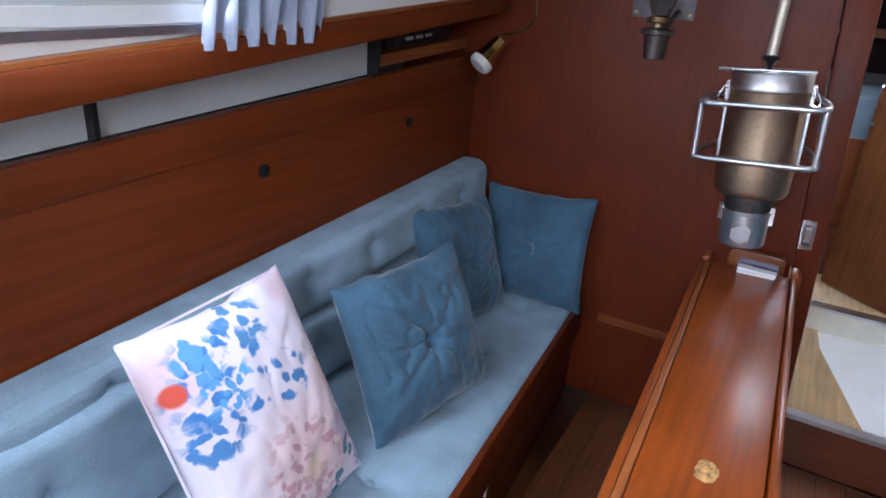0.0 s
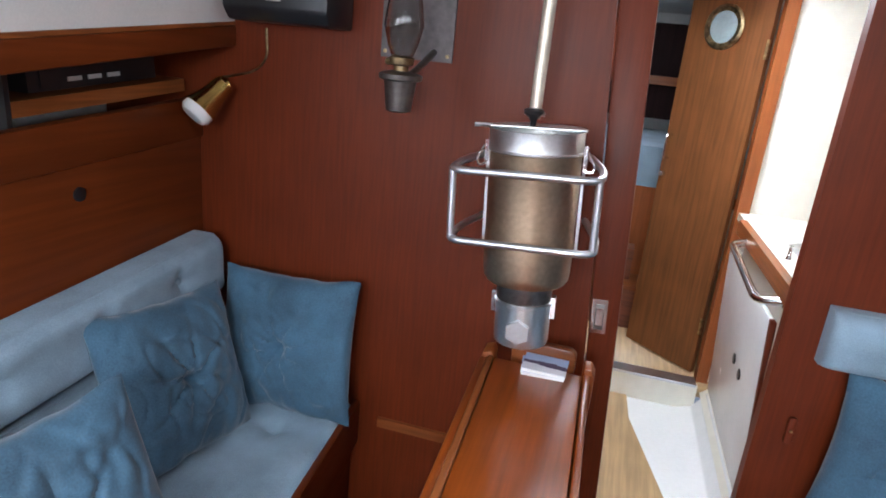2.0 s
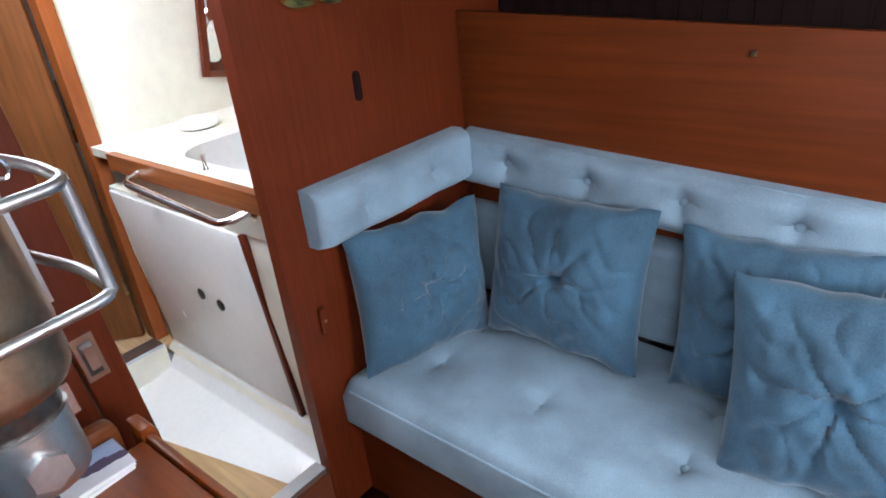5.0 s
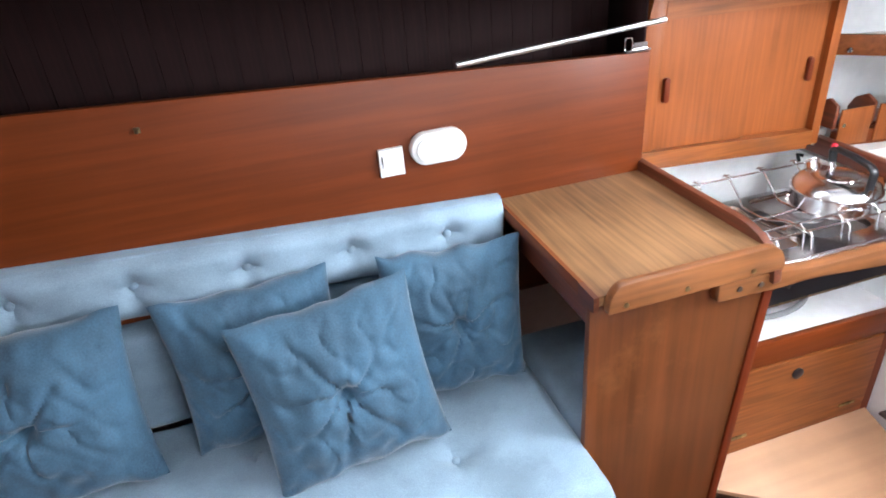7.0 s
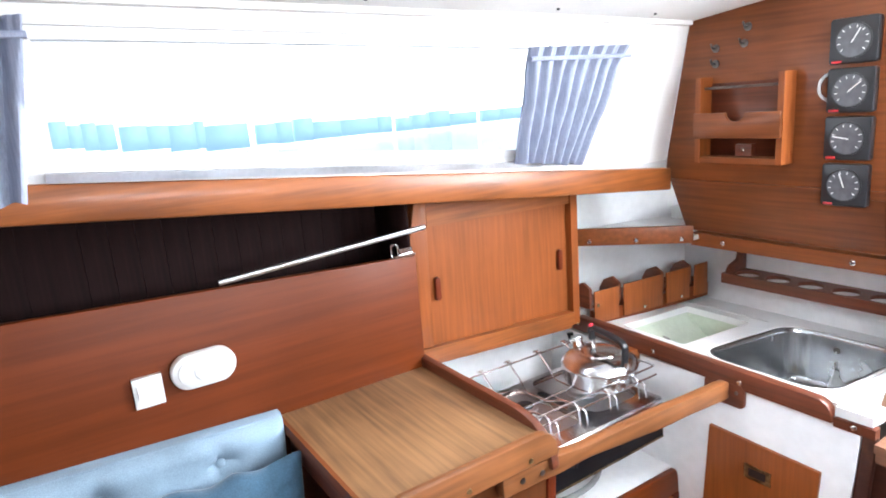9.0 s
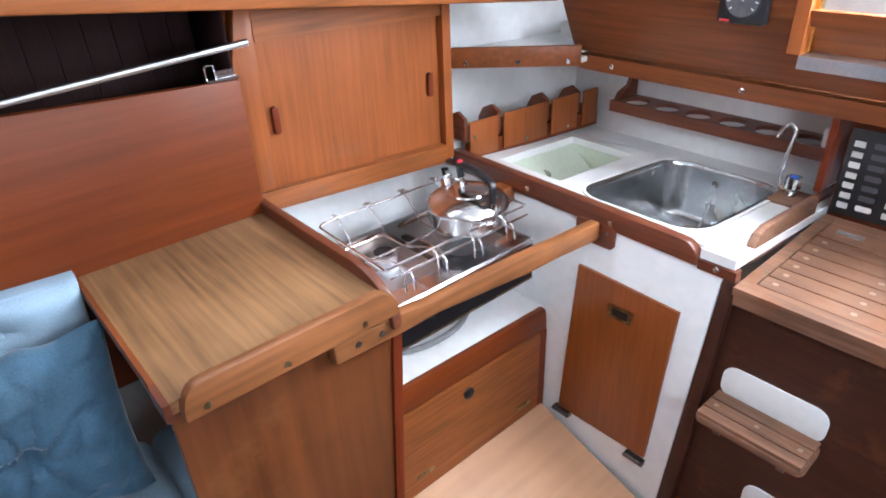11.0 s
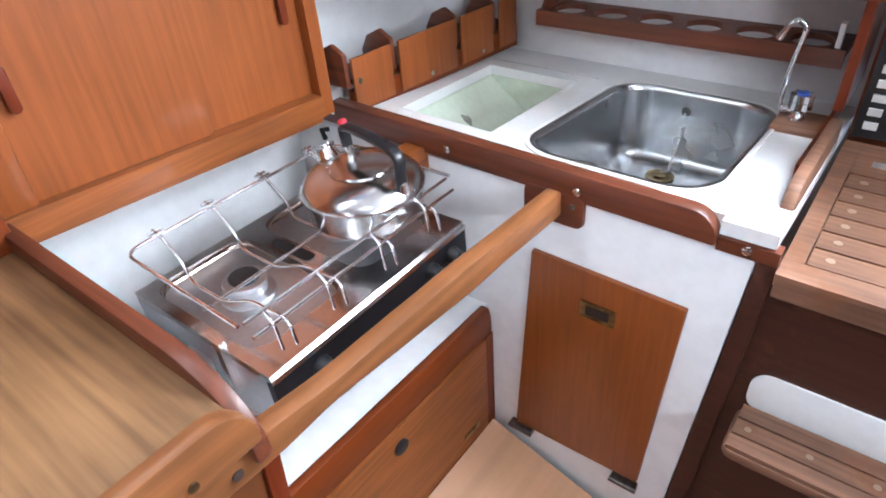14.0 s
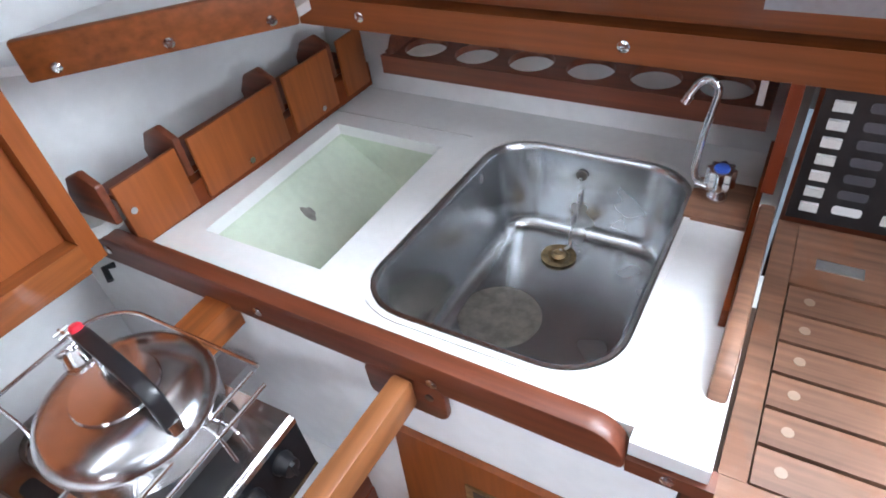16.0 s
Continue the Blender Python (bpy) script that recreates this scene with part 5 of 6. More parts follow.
for y in (0.42, 0.58, 0.72):
    part("screw", lt([(0.006, 0), (0.006, 0.002)], 12, pose(1.216, y, 0.838, 0, -90, 0)), OLD_BRASS, counter)

def slab_bar():
    """Guard bar rising forward, worn thin along its middle."""
    bm = bmesh.new()
    cols = []
    for k in range(29):
        y = -0.332 + 0.812 * k / 28
        mid = 0.738 + 0.060 * (y + 0.332)
        thin = 0.007 * math.exp(-((y - 0.20) / 0.10) ** 2) + 0.002 * noise.noise(Vector((y * 9, 0, 0)))
        cols.append([bm.verts.new(p) for p in ((1.236 + 0.5 * thin, y, mid - 0.025 + thin), (1.266, y, mid - 0.025), (1.268, y, mid + 0.025 - thin), (1.238, y, mid + 0.024 - 1.2 * thin))])
    for p, q in zip(cols, cols[1:]):
        for k in range(4):
            bm.faces.new((p[k], p[(k + 1) % 4], q[(k + 1) % 4], q[k]))
    bm.faces.new(cols[0])
    bm.faces.new(cols[-1][::-1])
    bmesh.ops.recalc_face_normals(bm, faces=bm.faces)
    return finish(bm, 0.006, 2)


bar = thing("stove_guard_bar", "worn teak guard bar before the stove", "bar")
part("bar", slab_bar(), WORN_RAIL, bar)
part("end_block", pr(rounded(1.195, 1.318, 0.690, 0.758, 0.016), "y", -0.3445, -0.333, 0.003), MAHOGANY_X, bar, "dark end block")
for y in (0.372, 0.428):
    part("screw", lt([(0.007, 0), (0.007, 0.002)], 12, pose(1.2365, y, 0.738 + 0.060 * (y + 0.332), 0, -90, 0)), PEWTER, bar)
part("screw", lt([(0.006, 0), (0.006, 0.002)], 12, pose(1.218, -0.333, 0.735, -90, 0, 0)), PEWTER, bar)

struct("wall_stove_back", "white painted back of the stove recess", slab(-0.346, 0.330, line(0.36, 0), line(0.90, 0), lambda z: 1.985 - 0.16 * max(0.0, z - 0.7), lambda z: 2.02), WHITE_PAINT)
# no opening is cut: black colour gives the dark inside the hole
thing("recess_hole", "black disc for a round hole in the white recess wall", "hole", lt([(0.010, 0), (0.013, 0.0), (0.013, 0.003), (0.006, 0.003)], 18, pose(1.972, -0.152, 0.726, 0, -90, 0)), BLACK)
struct("wall_stove_fore", "white painted side of the stove recess", bx(1.30, 1.99, 0.318, 0.3295, 0.36, 0.79, bevel=0), WHITE_PAINT)
tilt_along(struct("shelf_under_stove", "white painted shelf below the stove", bx(1.42, 1.985, -0.345, 0.318, 0.375, 0.400, bevel=0.002), WHITE_PAINT), 0.03, -0.32)

drawers = thing("drawer_unit", "teak drawer unit below the stove", "drawer unit")
part("top_rail", pr(fiddle_outline(-0.342, 0.308, 0.325, 0.408, 0.016, 0.0), "x", 1.404, 1.424, 0.004), MAHOGANY_Y, drawers)
dr = part("drawer_front", bx(1.402, 1.42, -0.312, 0.308, 0.062, 0.320, bevel=0.003), TEAK_Y, drawers)
part("finger_pull", lt([(0.011, 0.0), (0.019, 0.0), (0.019, 0.005), (0.011, 0.008)], 20, pose(1.402, -0.003, 0.265, 0, -90, 0)), BLACK, dr)
for y in (-0.24, 0.17):
    part("hinge", bx(1.398, 1.402, y - 0.03, y + 0.03, 0.064, 0.074, bevel=0.001), OLD_BRASS, dr)
part("side_stile", bx(1.403, 1.42, -0.342, -0.3125, -0.13, 0.324, bevel=0.002), MAHOGANY_Z, drawers)
part("plinth", bx(1.403, 1.42, -0.312, 0.308, -0.13, 0.060, bevel=0.002), TEAK_Y, drawers)
tilt_along(drawers, 0.03, -0.32)
hose = thing("gas_hose", "grey rubber hose coiled on the white shelf", "hose", tb([(1.62 + 0.13 * math.cos(t), 0.02 + 0.19 * math.sin(t), 0.426 + 0.03 * 0.19 * math.sin(t) + 0.010 * t / 6) for t in [0.22 * k for k in range(40)]], 0.009, 8), mat("grey_rubber", (0.22, 0.22, 0.22), 0.6, vary=0.1))

# ---- the stove ----
stove = thing("gas_stove", "two-burner stainless steel gas stove with wire pot rails", "stove", at=pose(1.575, -0.020, 0.0, 0, 1.5, 0))
HX, HY = 0.185, 0.238
# bright steel; the brown woodwork it reflects is put into the base colour
BROWN_REFLECTION_STEEL = mat("brown_reflection_steel", (0.42, 0.34, 0.30), 0.16, 1.0, vary=0.2, scale=6)
BLACK_GLASS = mat("black_enamel", (0.010, 0.010, 0.012), 0.40, vary=0.2, scale=8, spec=0.25)
part("body", bx(-HX + 0.012, HX, -HY, HY, 0.552, 0.662, bevel=0.003), ALU, stove)
well = rounded(-HX + 0.055, HX - 0.02, 0.02, HY - 0.02, 0.04, 5)
well2 = rounded(-HX + 0.055, HX - 0.02, -HY + 0.02, -0.02, 0.04, 5)
hobtop = bmesh.new()
plate_with_holes(hobtop, [(-HX, -HY), (HX, -HY), (HX, HY), (-HX, HY)], [well, well2], 0.663, 0.676)
part("hob_top", hobtop, mat("hob_steel", (0.70, 0.68, 0.67), 0.17, 1.0, vary=0.08, scale=6, even=True), stove, "bright worn stainless top")
part("well", bowl(well, 0.676, 0.655, 0.10, 0.0, 4), BROWN_REFLECTION_STEEL, stove, "polished drip well")
part("well", bowl(well2, 0.676, 0.655, 0.10, 0.0, 4), BROWN_REFLECTION_STEEL, stove, "polished drip well")
part("front_panel", bx(-HX - 0.004, -HX + 0.011, -HY, HY, 0.553, 0.660, bevel=0.002), BLACK_GLASS, stove, "glossy black front")
part("front_trim", bx(-HX - 0.006, -HX - 0.001, -HY, HY, 0.661, 0.670, bevel=0.001), CHROME, stove)
part("front_trim", bx(-HX - 0.006, -HX - 0.001, -HY, HY, 0.548, 0.5525, bevel=0.001), OLD_BRASS, stove)
for y in (-0.19, -0.13, 0.15):
    kn = part("knob", lt([(0.018, 0), (0.018, 0.006), (0.015, 0.010), (0.014, 0.022), (0.010, 0.024)], 20, pose(-HX - 0.004, y, 0.628, 0, -90, 0)), BLACK, stove)
    part("pointer", bx(-HX - 0.032, -HX - 0.012, y - 0.003, y + 0.003, 0.615, 0.641, bevel=0.001), BLACK, kn)
for y in (0.118, -0.118):
    part("burner", lt([(0.050, 0.658), (0.048, 0.668), (0.036, 0.672), (0.034, 0.684), (0.040, 0.688), (0.038, 0.694), (0.026, 0.696)], 28, pose(0.02, y, 0)), ALU, stove)
    part("burner_cap", lt([(0.027, 0.6961), (0.027, 0.700), (0.010, 0.702)], 24, pose(0.02, y, 0)), BLACK, stove)
# lies on the uncut hob; black stands for the shade down the slot
part("vent_slot", pr(rounded(-0.02, 0.09, -0.012, 0.012, 0.010), "z", 0.6765, 0.6775), BLACK, stove, "flat black patch for the slot between the burners")
# pot rails: long front and back wires, bent cross wires, and feet
for x, z in ((-0.172, 0.744), (-0.158, 0.764)):
    part("pot_rail", tb([(x, -HY + 0.005, z), (x, HY - 0.005, z)], 0.0032, 8), CHROME, stove)
part("pot_rail", tb(bent([(-0.158, -HY - 0.006, 0.764), (0.09, -HY - 0.006, 0.772), (0.135, -HY + 0.03, 0.776), (0.135, HY + 0.004, 0.782), (-0.158, HY + 0.004, 0.766)], 0.03, 5), 0.0032, 8), CHROME, stove)
for y in (-0.165, -0.045, 0.075, 0.180):
    part("grid_wire", tb(bent([(-0.190, y, 0.700), (-0.184, y, 0.744), (-0.10, y, 0.742), (-0.04, y + 0.012, 0.722), (0.05, y + 0.012, 0.722), (0.085, y, 0.745), (0.13, y, 0.782), (0.150, y, 0.786)], 0.018, 4), 0.003, 8), CHROME, stove)
    for e in (0.131, 0.145):
        part("wire_end", tb([(e, y - 0.012, 0.7855), (e, y + 0.012, 0.7855)], 0.0028, 6), CHROME, stove)
    part("foot", tb(bent([(-0.158, y + 0.02, 0.764), (-0.178, y + 0.02, 0.752), (-0.182, y + 0.02, 0.700)], 0.012, 4), 0.0028, 8), CHROME, stove)
part("grid_wire", tb([(-0.02, -0.22, 0.716), (-0.02, 0.22, 0.716)], 0.003, 8), CHROME, stove)
part("clip", bx(-0.09, -0.075, HY, HY + 0.012, 0.60, 0.70, bevel=0.002), CHROME, stove, "spring clip on the stove side")
part("hanger", bx(-0.02, 0.04, -HY - 0.080, -HY - 0.001, 0.60, 0.625, bevel=0.003), ALU, stove)
part("hanger", bx(-0.02, 0.04, HY + 0.001, HY + 0.098, 0.60, 0.625, bevel=0.003), ALU, stove)
block = thing("gimbal_block", "teak gimbal block on the recess wall", "block", bx(1.555, 1.605, -0.3445, -0.265, 0.715, 0.765, bevel=0.006, seg=3), TEAK_Y)
thing("gimbal_block", "teak gimbal block below the laminate counter", "block", bx(1.50, 1.62, 0.245, 0.317, 0.60, 0.66, bevel=0.006, seg=3), TEAK_Y)
thing("cable_tie", "small black cable end on the white wall", "clip", tb([(1.852, -0.344, 0.732), (1.858, -0.328, 0.735), (1.838, -0.318, 0.722)], 0.006, 8), BLACK)

# ---- the kettle ----
kettle = thing("kettle", "polished stainless steel kettle with a black handle and red whistle tip", "kettle", at=pose(1.541, -0.142, 0.727))
KETTLE_STEEL = mat("kettle_steel", (0.66, 0.66, 0.67), 0.20, 1.0, vary=0.10, scale=7, even=True)
part("body", lt([(0.094, 0.0), (0.104, 0.004), (0.108, 0.012), (0.1118, 0.050), (0.1142, 0.0545), (0.1142, 0.058), (0.1122, 0.061), (0.109, 0.069), (0.096, 0.080), (0.064, 0.089), (0.012, 0.092)], 48), KETTLE_STEEL, kettle, "mirror-bright belly")
part("lid", lt([(0.056, 0.0905), (0.054, 0.0935), (0.030, 0.0965), (0.008, 0.097)], 32), CHROME, kettle)
part("spout", lt([(0.026, 0), (0.022, 0.022), (0.018, 0.034), (0.021, 0.038), (0.021, 0.043), (0.013, 0.044)], 24, pose(0.088, -0.014, 0.060, 0, 34, -9)), CHROME, kettle)
HM = pose(-0.002, -0.012, 0, 0, 0, -9)
def handle_bar(points, wide, thick):
    """A flat bar with rounded edges that follows bends in an upright plane."""
    bm = bmesh.new()
    rings = []
    for i, p in enumerate(points):
        d = (points[min(i + 1, len(points) - 1)] - points[max(i - 1, 0)]).normalized()
        up = d.cross(Vector((0, 1, 0)))
        rings.append([bm.verts.new(HM @ (p + Vector((0, 1, 0)) * (wide * math.copysign(abs(math.cos(a)) ** 0.5, math.cos(a))) + up * (thick * math.copysign(abs(math.sin(a)) ** 0.6, math.sin(a))))) for a in [2 * math.pi * (k + 0.5) / 14 for k in range(14)]])
    for a, b in zip(rings, rings[1:]):
        for k in range(14):
            bm.faces.new((a[k], b[k], b[(k + 1) % 14], a[(k + 1) % 14]))
    bm.faces.new(rings[0])
    bm.faces.new(rings[-1][::-1])
    bmesh.ops.recalc_face_normals(bm, faces=bm.faces)
    for f in bm.faces:
        f.smooth = True
    return bm


grip = [Vector(p) for p in bent([(0.048, 0, 0.112), (0.054, 0, 0.146), (0.040, 0, 0.152), (-0.030, 0, 0.152), (-0.086, 0, 0.146), (-0.101, 0, 0.136), (-0.098, 0, 0.074)], 0.014, 5)]
part("handle", handle_bar(grip, 0.0105, 0.0065), BLACK, kettle, "black plastic handle")
part("handle_post", handle_bar([Vector(p) for p in ((0.036, 0, 0.084), (0.043, 0, 0.100), (0.049, 0, 0.122))], 0.008, 0.004), CHROME, kettle, "bright steel strap")
part("handle_post", handle_bar([Vector(p) for p in ((-0.104, 0, 0.050), (-0.105, 0, 0.066), (-0.104, 0, 0.088))], 0.008, 0.003), CHROME, kettle, "bright steel strap")
part("whistle_tip", lt([(0.006, 0), (0.0085, 0.004), (0.0085, 0.010), (0.005, 0.013)], 14, HM @ pose(0.050, 0, 0.150, 0, 20, 0)), mat("red_plastic", (0.65, 0.03, 0.05), 0.35, vary=0.05), kettle, "red plastic tip")

# ---- cabinet with sliding doors ----
cab = thing("sliding_door_cabinet", "teak cabinet with two sliding doors above the stove", "cabinet")
part("back_box", bx(1.83, 2.05, -0.30, 0.322, 0.86, 1.36, bevel=0), TEAK_Z, cab)
part("stile", pr([(0.281, 0.868), (0.338, 0.868), (0.338, 1.18), (0.300, 1.35), (0.268, 1.35)], "x", 1.792, 1.829, 0.004), TEAK_Z, cab)
part("stile", bx(1.788, 1.86, -0.318, -0.288, 0.80, 1.36, bevel=0.005), TEAK_Z, cab)
part("bottom_rail", slab(-0.287, 0.335, line(0.822, 0.065), line(0.866, 0.065), lambda z: 1.782, lambda z: 1.829), TEAK_Y, cab)
part("bottom_lip", slab(-0.287, 0.335, line(0.806, 0.070), line(0.821, 0.065), lambda z: 1.795, lambda z: 1.84), TEAK_Y, cab)
part("top_rail", slab(-0.287, 0.270, line(1.233, 0.03), line(1.34, 0.09), lambda z: 1.793, lambda z: 1.829), TEAK_Y, cab)
for y0, y1, x in ((-0.03, 0.280, 1.800), (-0.287, 0.02, 1.812)):
    d = part("door", slab(y0, y1, line(0.867, 0.065), line(1.232, 0.03), lambda z, x=x: x, lambda z, x=x: x + 0.010), TEAK_Z, cab)
    hy, hz = (0.252, 1.055) if y0 > -0.1 else (-0.247, 1.038)
    part("handle", pr(rounded(hy - 0.009, hy + 0.009, hz - 0.035, hz + 0.035, 0.008), "x", x - 0.014, x - 0.001, 0.003), MAHOGANY_Z, d)

# ---- sink unit ----
SINKZ = 0.745
def cold_well(quad, top, low):
    """A deep open box whose outboard side slopes in towards its floor, with walls of some thickness."""
    bm = bmesh.new()
    def loop(g, z, cut):
        return [bm.verts.new((x + g * sx - (cut if sx > 0 else 0), y + g * sy, z)) for (x, y), sx, sy in zip(quad, (-1, 1, 1, -1), (-1, -1, 1, 1))]
    rings = [loop(0.0, top - 0.004, 0.0), loop(0.0, top - 0.03, 0.0), loop(0.0, low, 0.235), loop(0.008, low - 0.01, 0.235), loop(0.008, top - 0.004, 0.0)]
    for a, b in zip(rings, rings[1:]):
        for i in range(4):
            bm.faces.new((a[i], b[i], b[(i + 1) % 4], a[(i + 1) % 4]))
    for i in range(4):
        bm.faces.new((rings[-1][i], rings[0][i], rings[0][(i + 1) % 4], rings[-1][(i + 1) % 4]))
    bm.faces.new(rings[2])
    bm.faces.new(rings[3][::-1])
    bmesh.ops.recalc_face_normals(bm, faces=bm.faces)
    return bm


sink_unit = thing("sink_unit", "white sink unit with teak fiddles, cold box and locker door", "sink unit")
sink_hole = rounded(1.019, 1.376, -0.915, -0.407, 0.082, 7)
ice_hole = [(1.478, -0.840), (1.735, -0.846), (1.706, -0.440), (1.461, -0.438)]
st = bmesh.new()
plate_with_holes(st, [(0.888, -1.035), (1.86, -1.035), (1.86, -0.366), (0.9715, -0.366), (0.9715, -0.345), (0.888, -0.345)], [sink_hole, ice_hole], 0.720, SINKZ)
part("worktop", st, FORMICA, sink_unit, "glossy white formica top")
part("upstand", bx(1.440, 1.862, -0.8985, -0.8965, SINKZ + 0.0003, SINKZ + 0.002, bevel=0), GREY_PANEL, sink_unit, "thin joint line")
def pressed_bowl(half_w, half_d, corner, top, low, draft, fillet):
    """A pressed steel bowl: flat flange, nearly upright walls and a broad flat floor with a soft fillet."""
    bm = bmesh.new()
    profile = [(-0.007, top + 0.0042), (-0.001, top + 0.0046), (0.003, top + 0.001), (0.006, top - 0.012)]
    for k in range(9):
        a = math.pi / 2 * k / 8
        profile.append((draft + fillet * (1 - math.cos(a)), low + fillet * (1 - math.sin(a))))
    rings = []
    for off, z in profile:
        rings.append([bm.verts.new((x, y, z)) for x, y in rounded(-half_w + off, half_w - off, -half_d + off, half_d - off, max(0.02, corner - off), 9)])
    n = len(rings[0])
    for a, b in zip(rings, rings[1:]):
        for i in range(n):
            bm.faces.new((a[i], b[i], b[(i + 1) % n], a[(i + 1) % n]))
    bm.faces.new(rings[-1])
    for f in bm.faces:
        f.smooth = True
    bmesh.ops.recalc_face_normals(bm, faces=bm.faces)
    bmesh.ops.translate(bm, vec=(1.1975, -0.661, 0), verts=bm.verts)
    return bm


sk = part("bowl", pressed_bowl(0.1785, 0.254, 0.082, SINKZ, 0.556, 0.014, 0.034), SINK_STEEL, sink_unit, "worn brushed stainless bowl")
rim = bmesh.new()
plate_with_holes(rim, rounded(1.001, 1.394, -0.933, -0.389, 0.098, 7), [rounded(1.010, 1.385, -0.924, -0.398, 0.090, 7)], SINKZ + 0.0005, SINKZ + 0.004)
part("bowl_rim", rim, WHITE_PLASTIC, sk, "pale sealed rim")
seal = bmesh.new()
plate_with_holes(seal, rounded(1.0103, 1.3847, -0.9237, -0.3983, 0.0897, 7), [rounded(1.0135, 1.3815, -0.9205, -0.4015, 0.087, 7)], SINKZ + 0.0005, SINKZ + 0.002)
part("seal", seal, PEWTER, sk, "dark sealant line")
part("drain", lt([(0.030, 0), (0.034, 0.002), (0.034, 0.004), (0.022, 0.003), (0.020, 0.001), (0.008, 0.001)], 28, pose(1.227, -0.815, 0.5565)), OLD_BRASS, sk, "brass drain")
part("drain_plug", lt([(0.013, 0), (0.015, 0.004), (0.009, 0.009)], 20, pose(1.227, -0.815, 0.560)), OLD_BRASS, sk)
part("overflow", lt([(0.005, 0), (0.011, 0), (0.011, 0.003), (0.005, 0.003)], 18, pose(1.216, -0.904, 0.703, -86, 0, 0)), PEWTER, sk)
path = bent([(1.216, -0.896, 0.698), (1.217, -0.895, 0.64), (1.221, -0.888, 0.600), (1.224, -0.868, 0.567), (1.215, -0.845, 0.562), (1.226, -0.823, 0.568)], 0.03, 5)
for p in path:
    part("chain_link", lt([(0.0022, -0.003), (0.0034, 0), (0.0022, 0.003)], 8, Matrix.Translation(p)), STAINLESS, sk)
part("stain", lt([(0.075, 0.0), (0.075, 0.0004), (0.069, 0.0005)], 36, pose(1.265, -0.625, 0.5563)), mat("water_stain", (0.50, 0.47, 0.41), 0.40, 1.0, vary=0.15, scale=30), sk, "dull round water stain")
# cold box: liner and lid set into the top
ICE = mat("pale_green_acrylic", (0.66, 0.73, 0.60), 0.16, vary=0.05, scale=3)
ice_box = part("cold_box", cold_well([(1.475, -0.843), (1.738, -0.849), (1.709, -0.437), (1.458, -0.435)], 0.722, 0.55), ICE, sink_unit, "pale green moulded well with a sloping hull side")
notch = bmesh.new()
prism(notch, [(0.017 * math.cos(t) * (1 + 0.3 * math.sin(3 * t)), 0.011 * math.sin(t)) for t in [2 * math.pi * k / 16 for k in range(16)]], "z", 0.0005, 0.0015)
bmesh.ops.transform(notch, matrix=pose(1.662, -0.628, 0.6827, 0, -36.7, 0), verts=notch.verts)
part("chip", notch, mat("chipped_paint", (0.30, 0.29, 0.26), 0.7, vary=0.3), ice_box, "chipped spot")
# front, door and fiddles
part("front_panel", pr([(0.968, -0.13), (1.99, -0.13), (1.99, 0.743), (0.911, 0.743)], "y", -0.366, -0.346, 0.002), WHITE_PAINT, sink_unit, "white painted front")
ld = part("locker_door", pr([(1.018, 0.066), (1.333, 0.056), (1.299, 0.607), (0.991, 0.597)], "y", -0.3455, -0.3335, 0.002), mat("teak_door", (0.25, 0.060, 0.010), 0.42, vary=0.14, scale=3, grain="z", bump=0.05, bump_scale=110, coat=0.2), sink_unit, "warm teak flush door")
pull = part("door_pull", bx(1.113, 1.187, -0.3334, -0.3305, 0.494, 0.534, bevel=0.002), OLD_BRASS, ld, "tarnished brass flush pull")
# a black slip on the plate paints the shade of the finger recess
part("pull_recess", bx(1.126, 1.174, -0.3304, -0.3298, 0.503, 0.526, bevel=0.001), BLACK, pull)
for x in (1.318, 1.046):
    hg = part("hinge", bx(x - 0.030, x + 0.030, -0.345, -0.328, 0.034, 0.052, bevel=0.004), PEWTER, ld, "dark bronze strap hinge")
    part("hinge_pin", tb([(x - 0.032, -0.327, 0.043), (x + 0.032, -0.327, 0.043)], 0.006, 8), PEWTER, hg)
part("fiddle", pr([(x, z + 0.018 * (x - 0.97)) for x, z in fiddle_outline(0.972, 1.895, 0.741, 0.797, 0.045, 0.012)], "y", -0.3655, -0.3345, 0.006), MAHOGANY_X, sink_unit, "mahogany fiddle with a swept end")
part("edge_strip", bx(0.880, 0.9715, -0.3655, -0.340, 0.735, 0.7595, bevel=0.004), MAHOGANY_X, sink_unit)
for x in (1.815, 1.495, 1.211, 0.926):
    part("screw", lt([(0.007, 0), (0.008, 0.002), (0.005, 0.004)], 14, pose(x, -0.3345 if x > 1 else -0.340, (0.758 if x > 1 else 0.750) + 0.034 * (x - 0.93), -90, 0, 0)), CHROME, sink_unit)
part("side_fiddle", pr([(-0.800, 0.704), (-0.800, 0.791), (-0.49, 0.789), (-0.455, 0.776), (-0.438, 0.750), (-0.432, 0.704)], "x", 0.890, 0.912, 0.006), WORN_TEAK, sink_unit, "worn teak side fiddle")
part("side_cap", bx(0.9125, 0.921, -1.03, -0.56, 0.7455, 0.775, bevel=0.003), MAHOGANY_Y, sink_unit)
part("corner_post", pr([(0.925, -0.13), (0.9675, -0.13), (0.9095, 0.7345), (0.879, 0.7345)], "y", -0.3695, -0.346, 0.004), DARK_SHADED_MAHOGANY, sink_unit, "dark corner post")
for ob in sink_unit.children_recursive:
    if ob.name.split(".")[0] not in ("front_panel", "locker_door", "door_pull", "pull_recess", "hinge", "hinge_pin", "fiddle", "edge_strip", "screw", "corner_post", "chip"):
        for v in ob.data.vertices:
            v.co.z += 0.095 * (v.co.y + 0.79) * min(1.0, max(0.0, (v.co.z - 0.40) / 0.3))
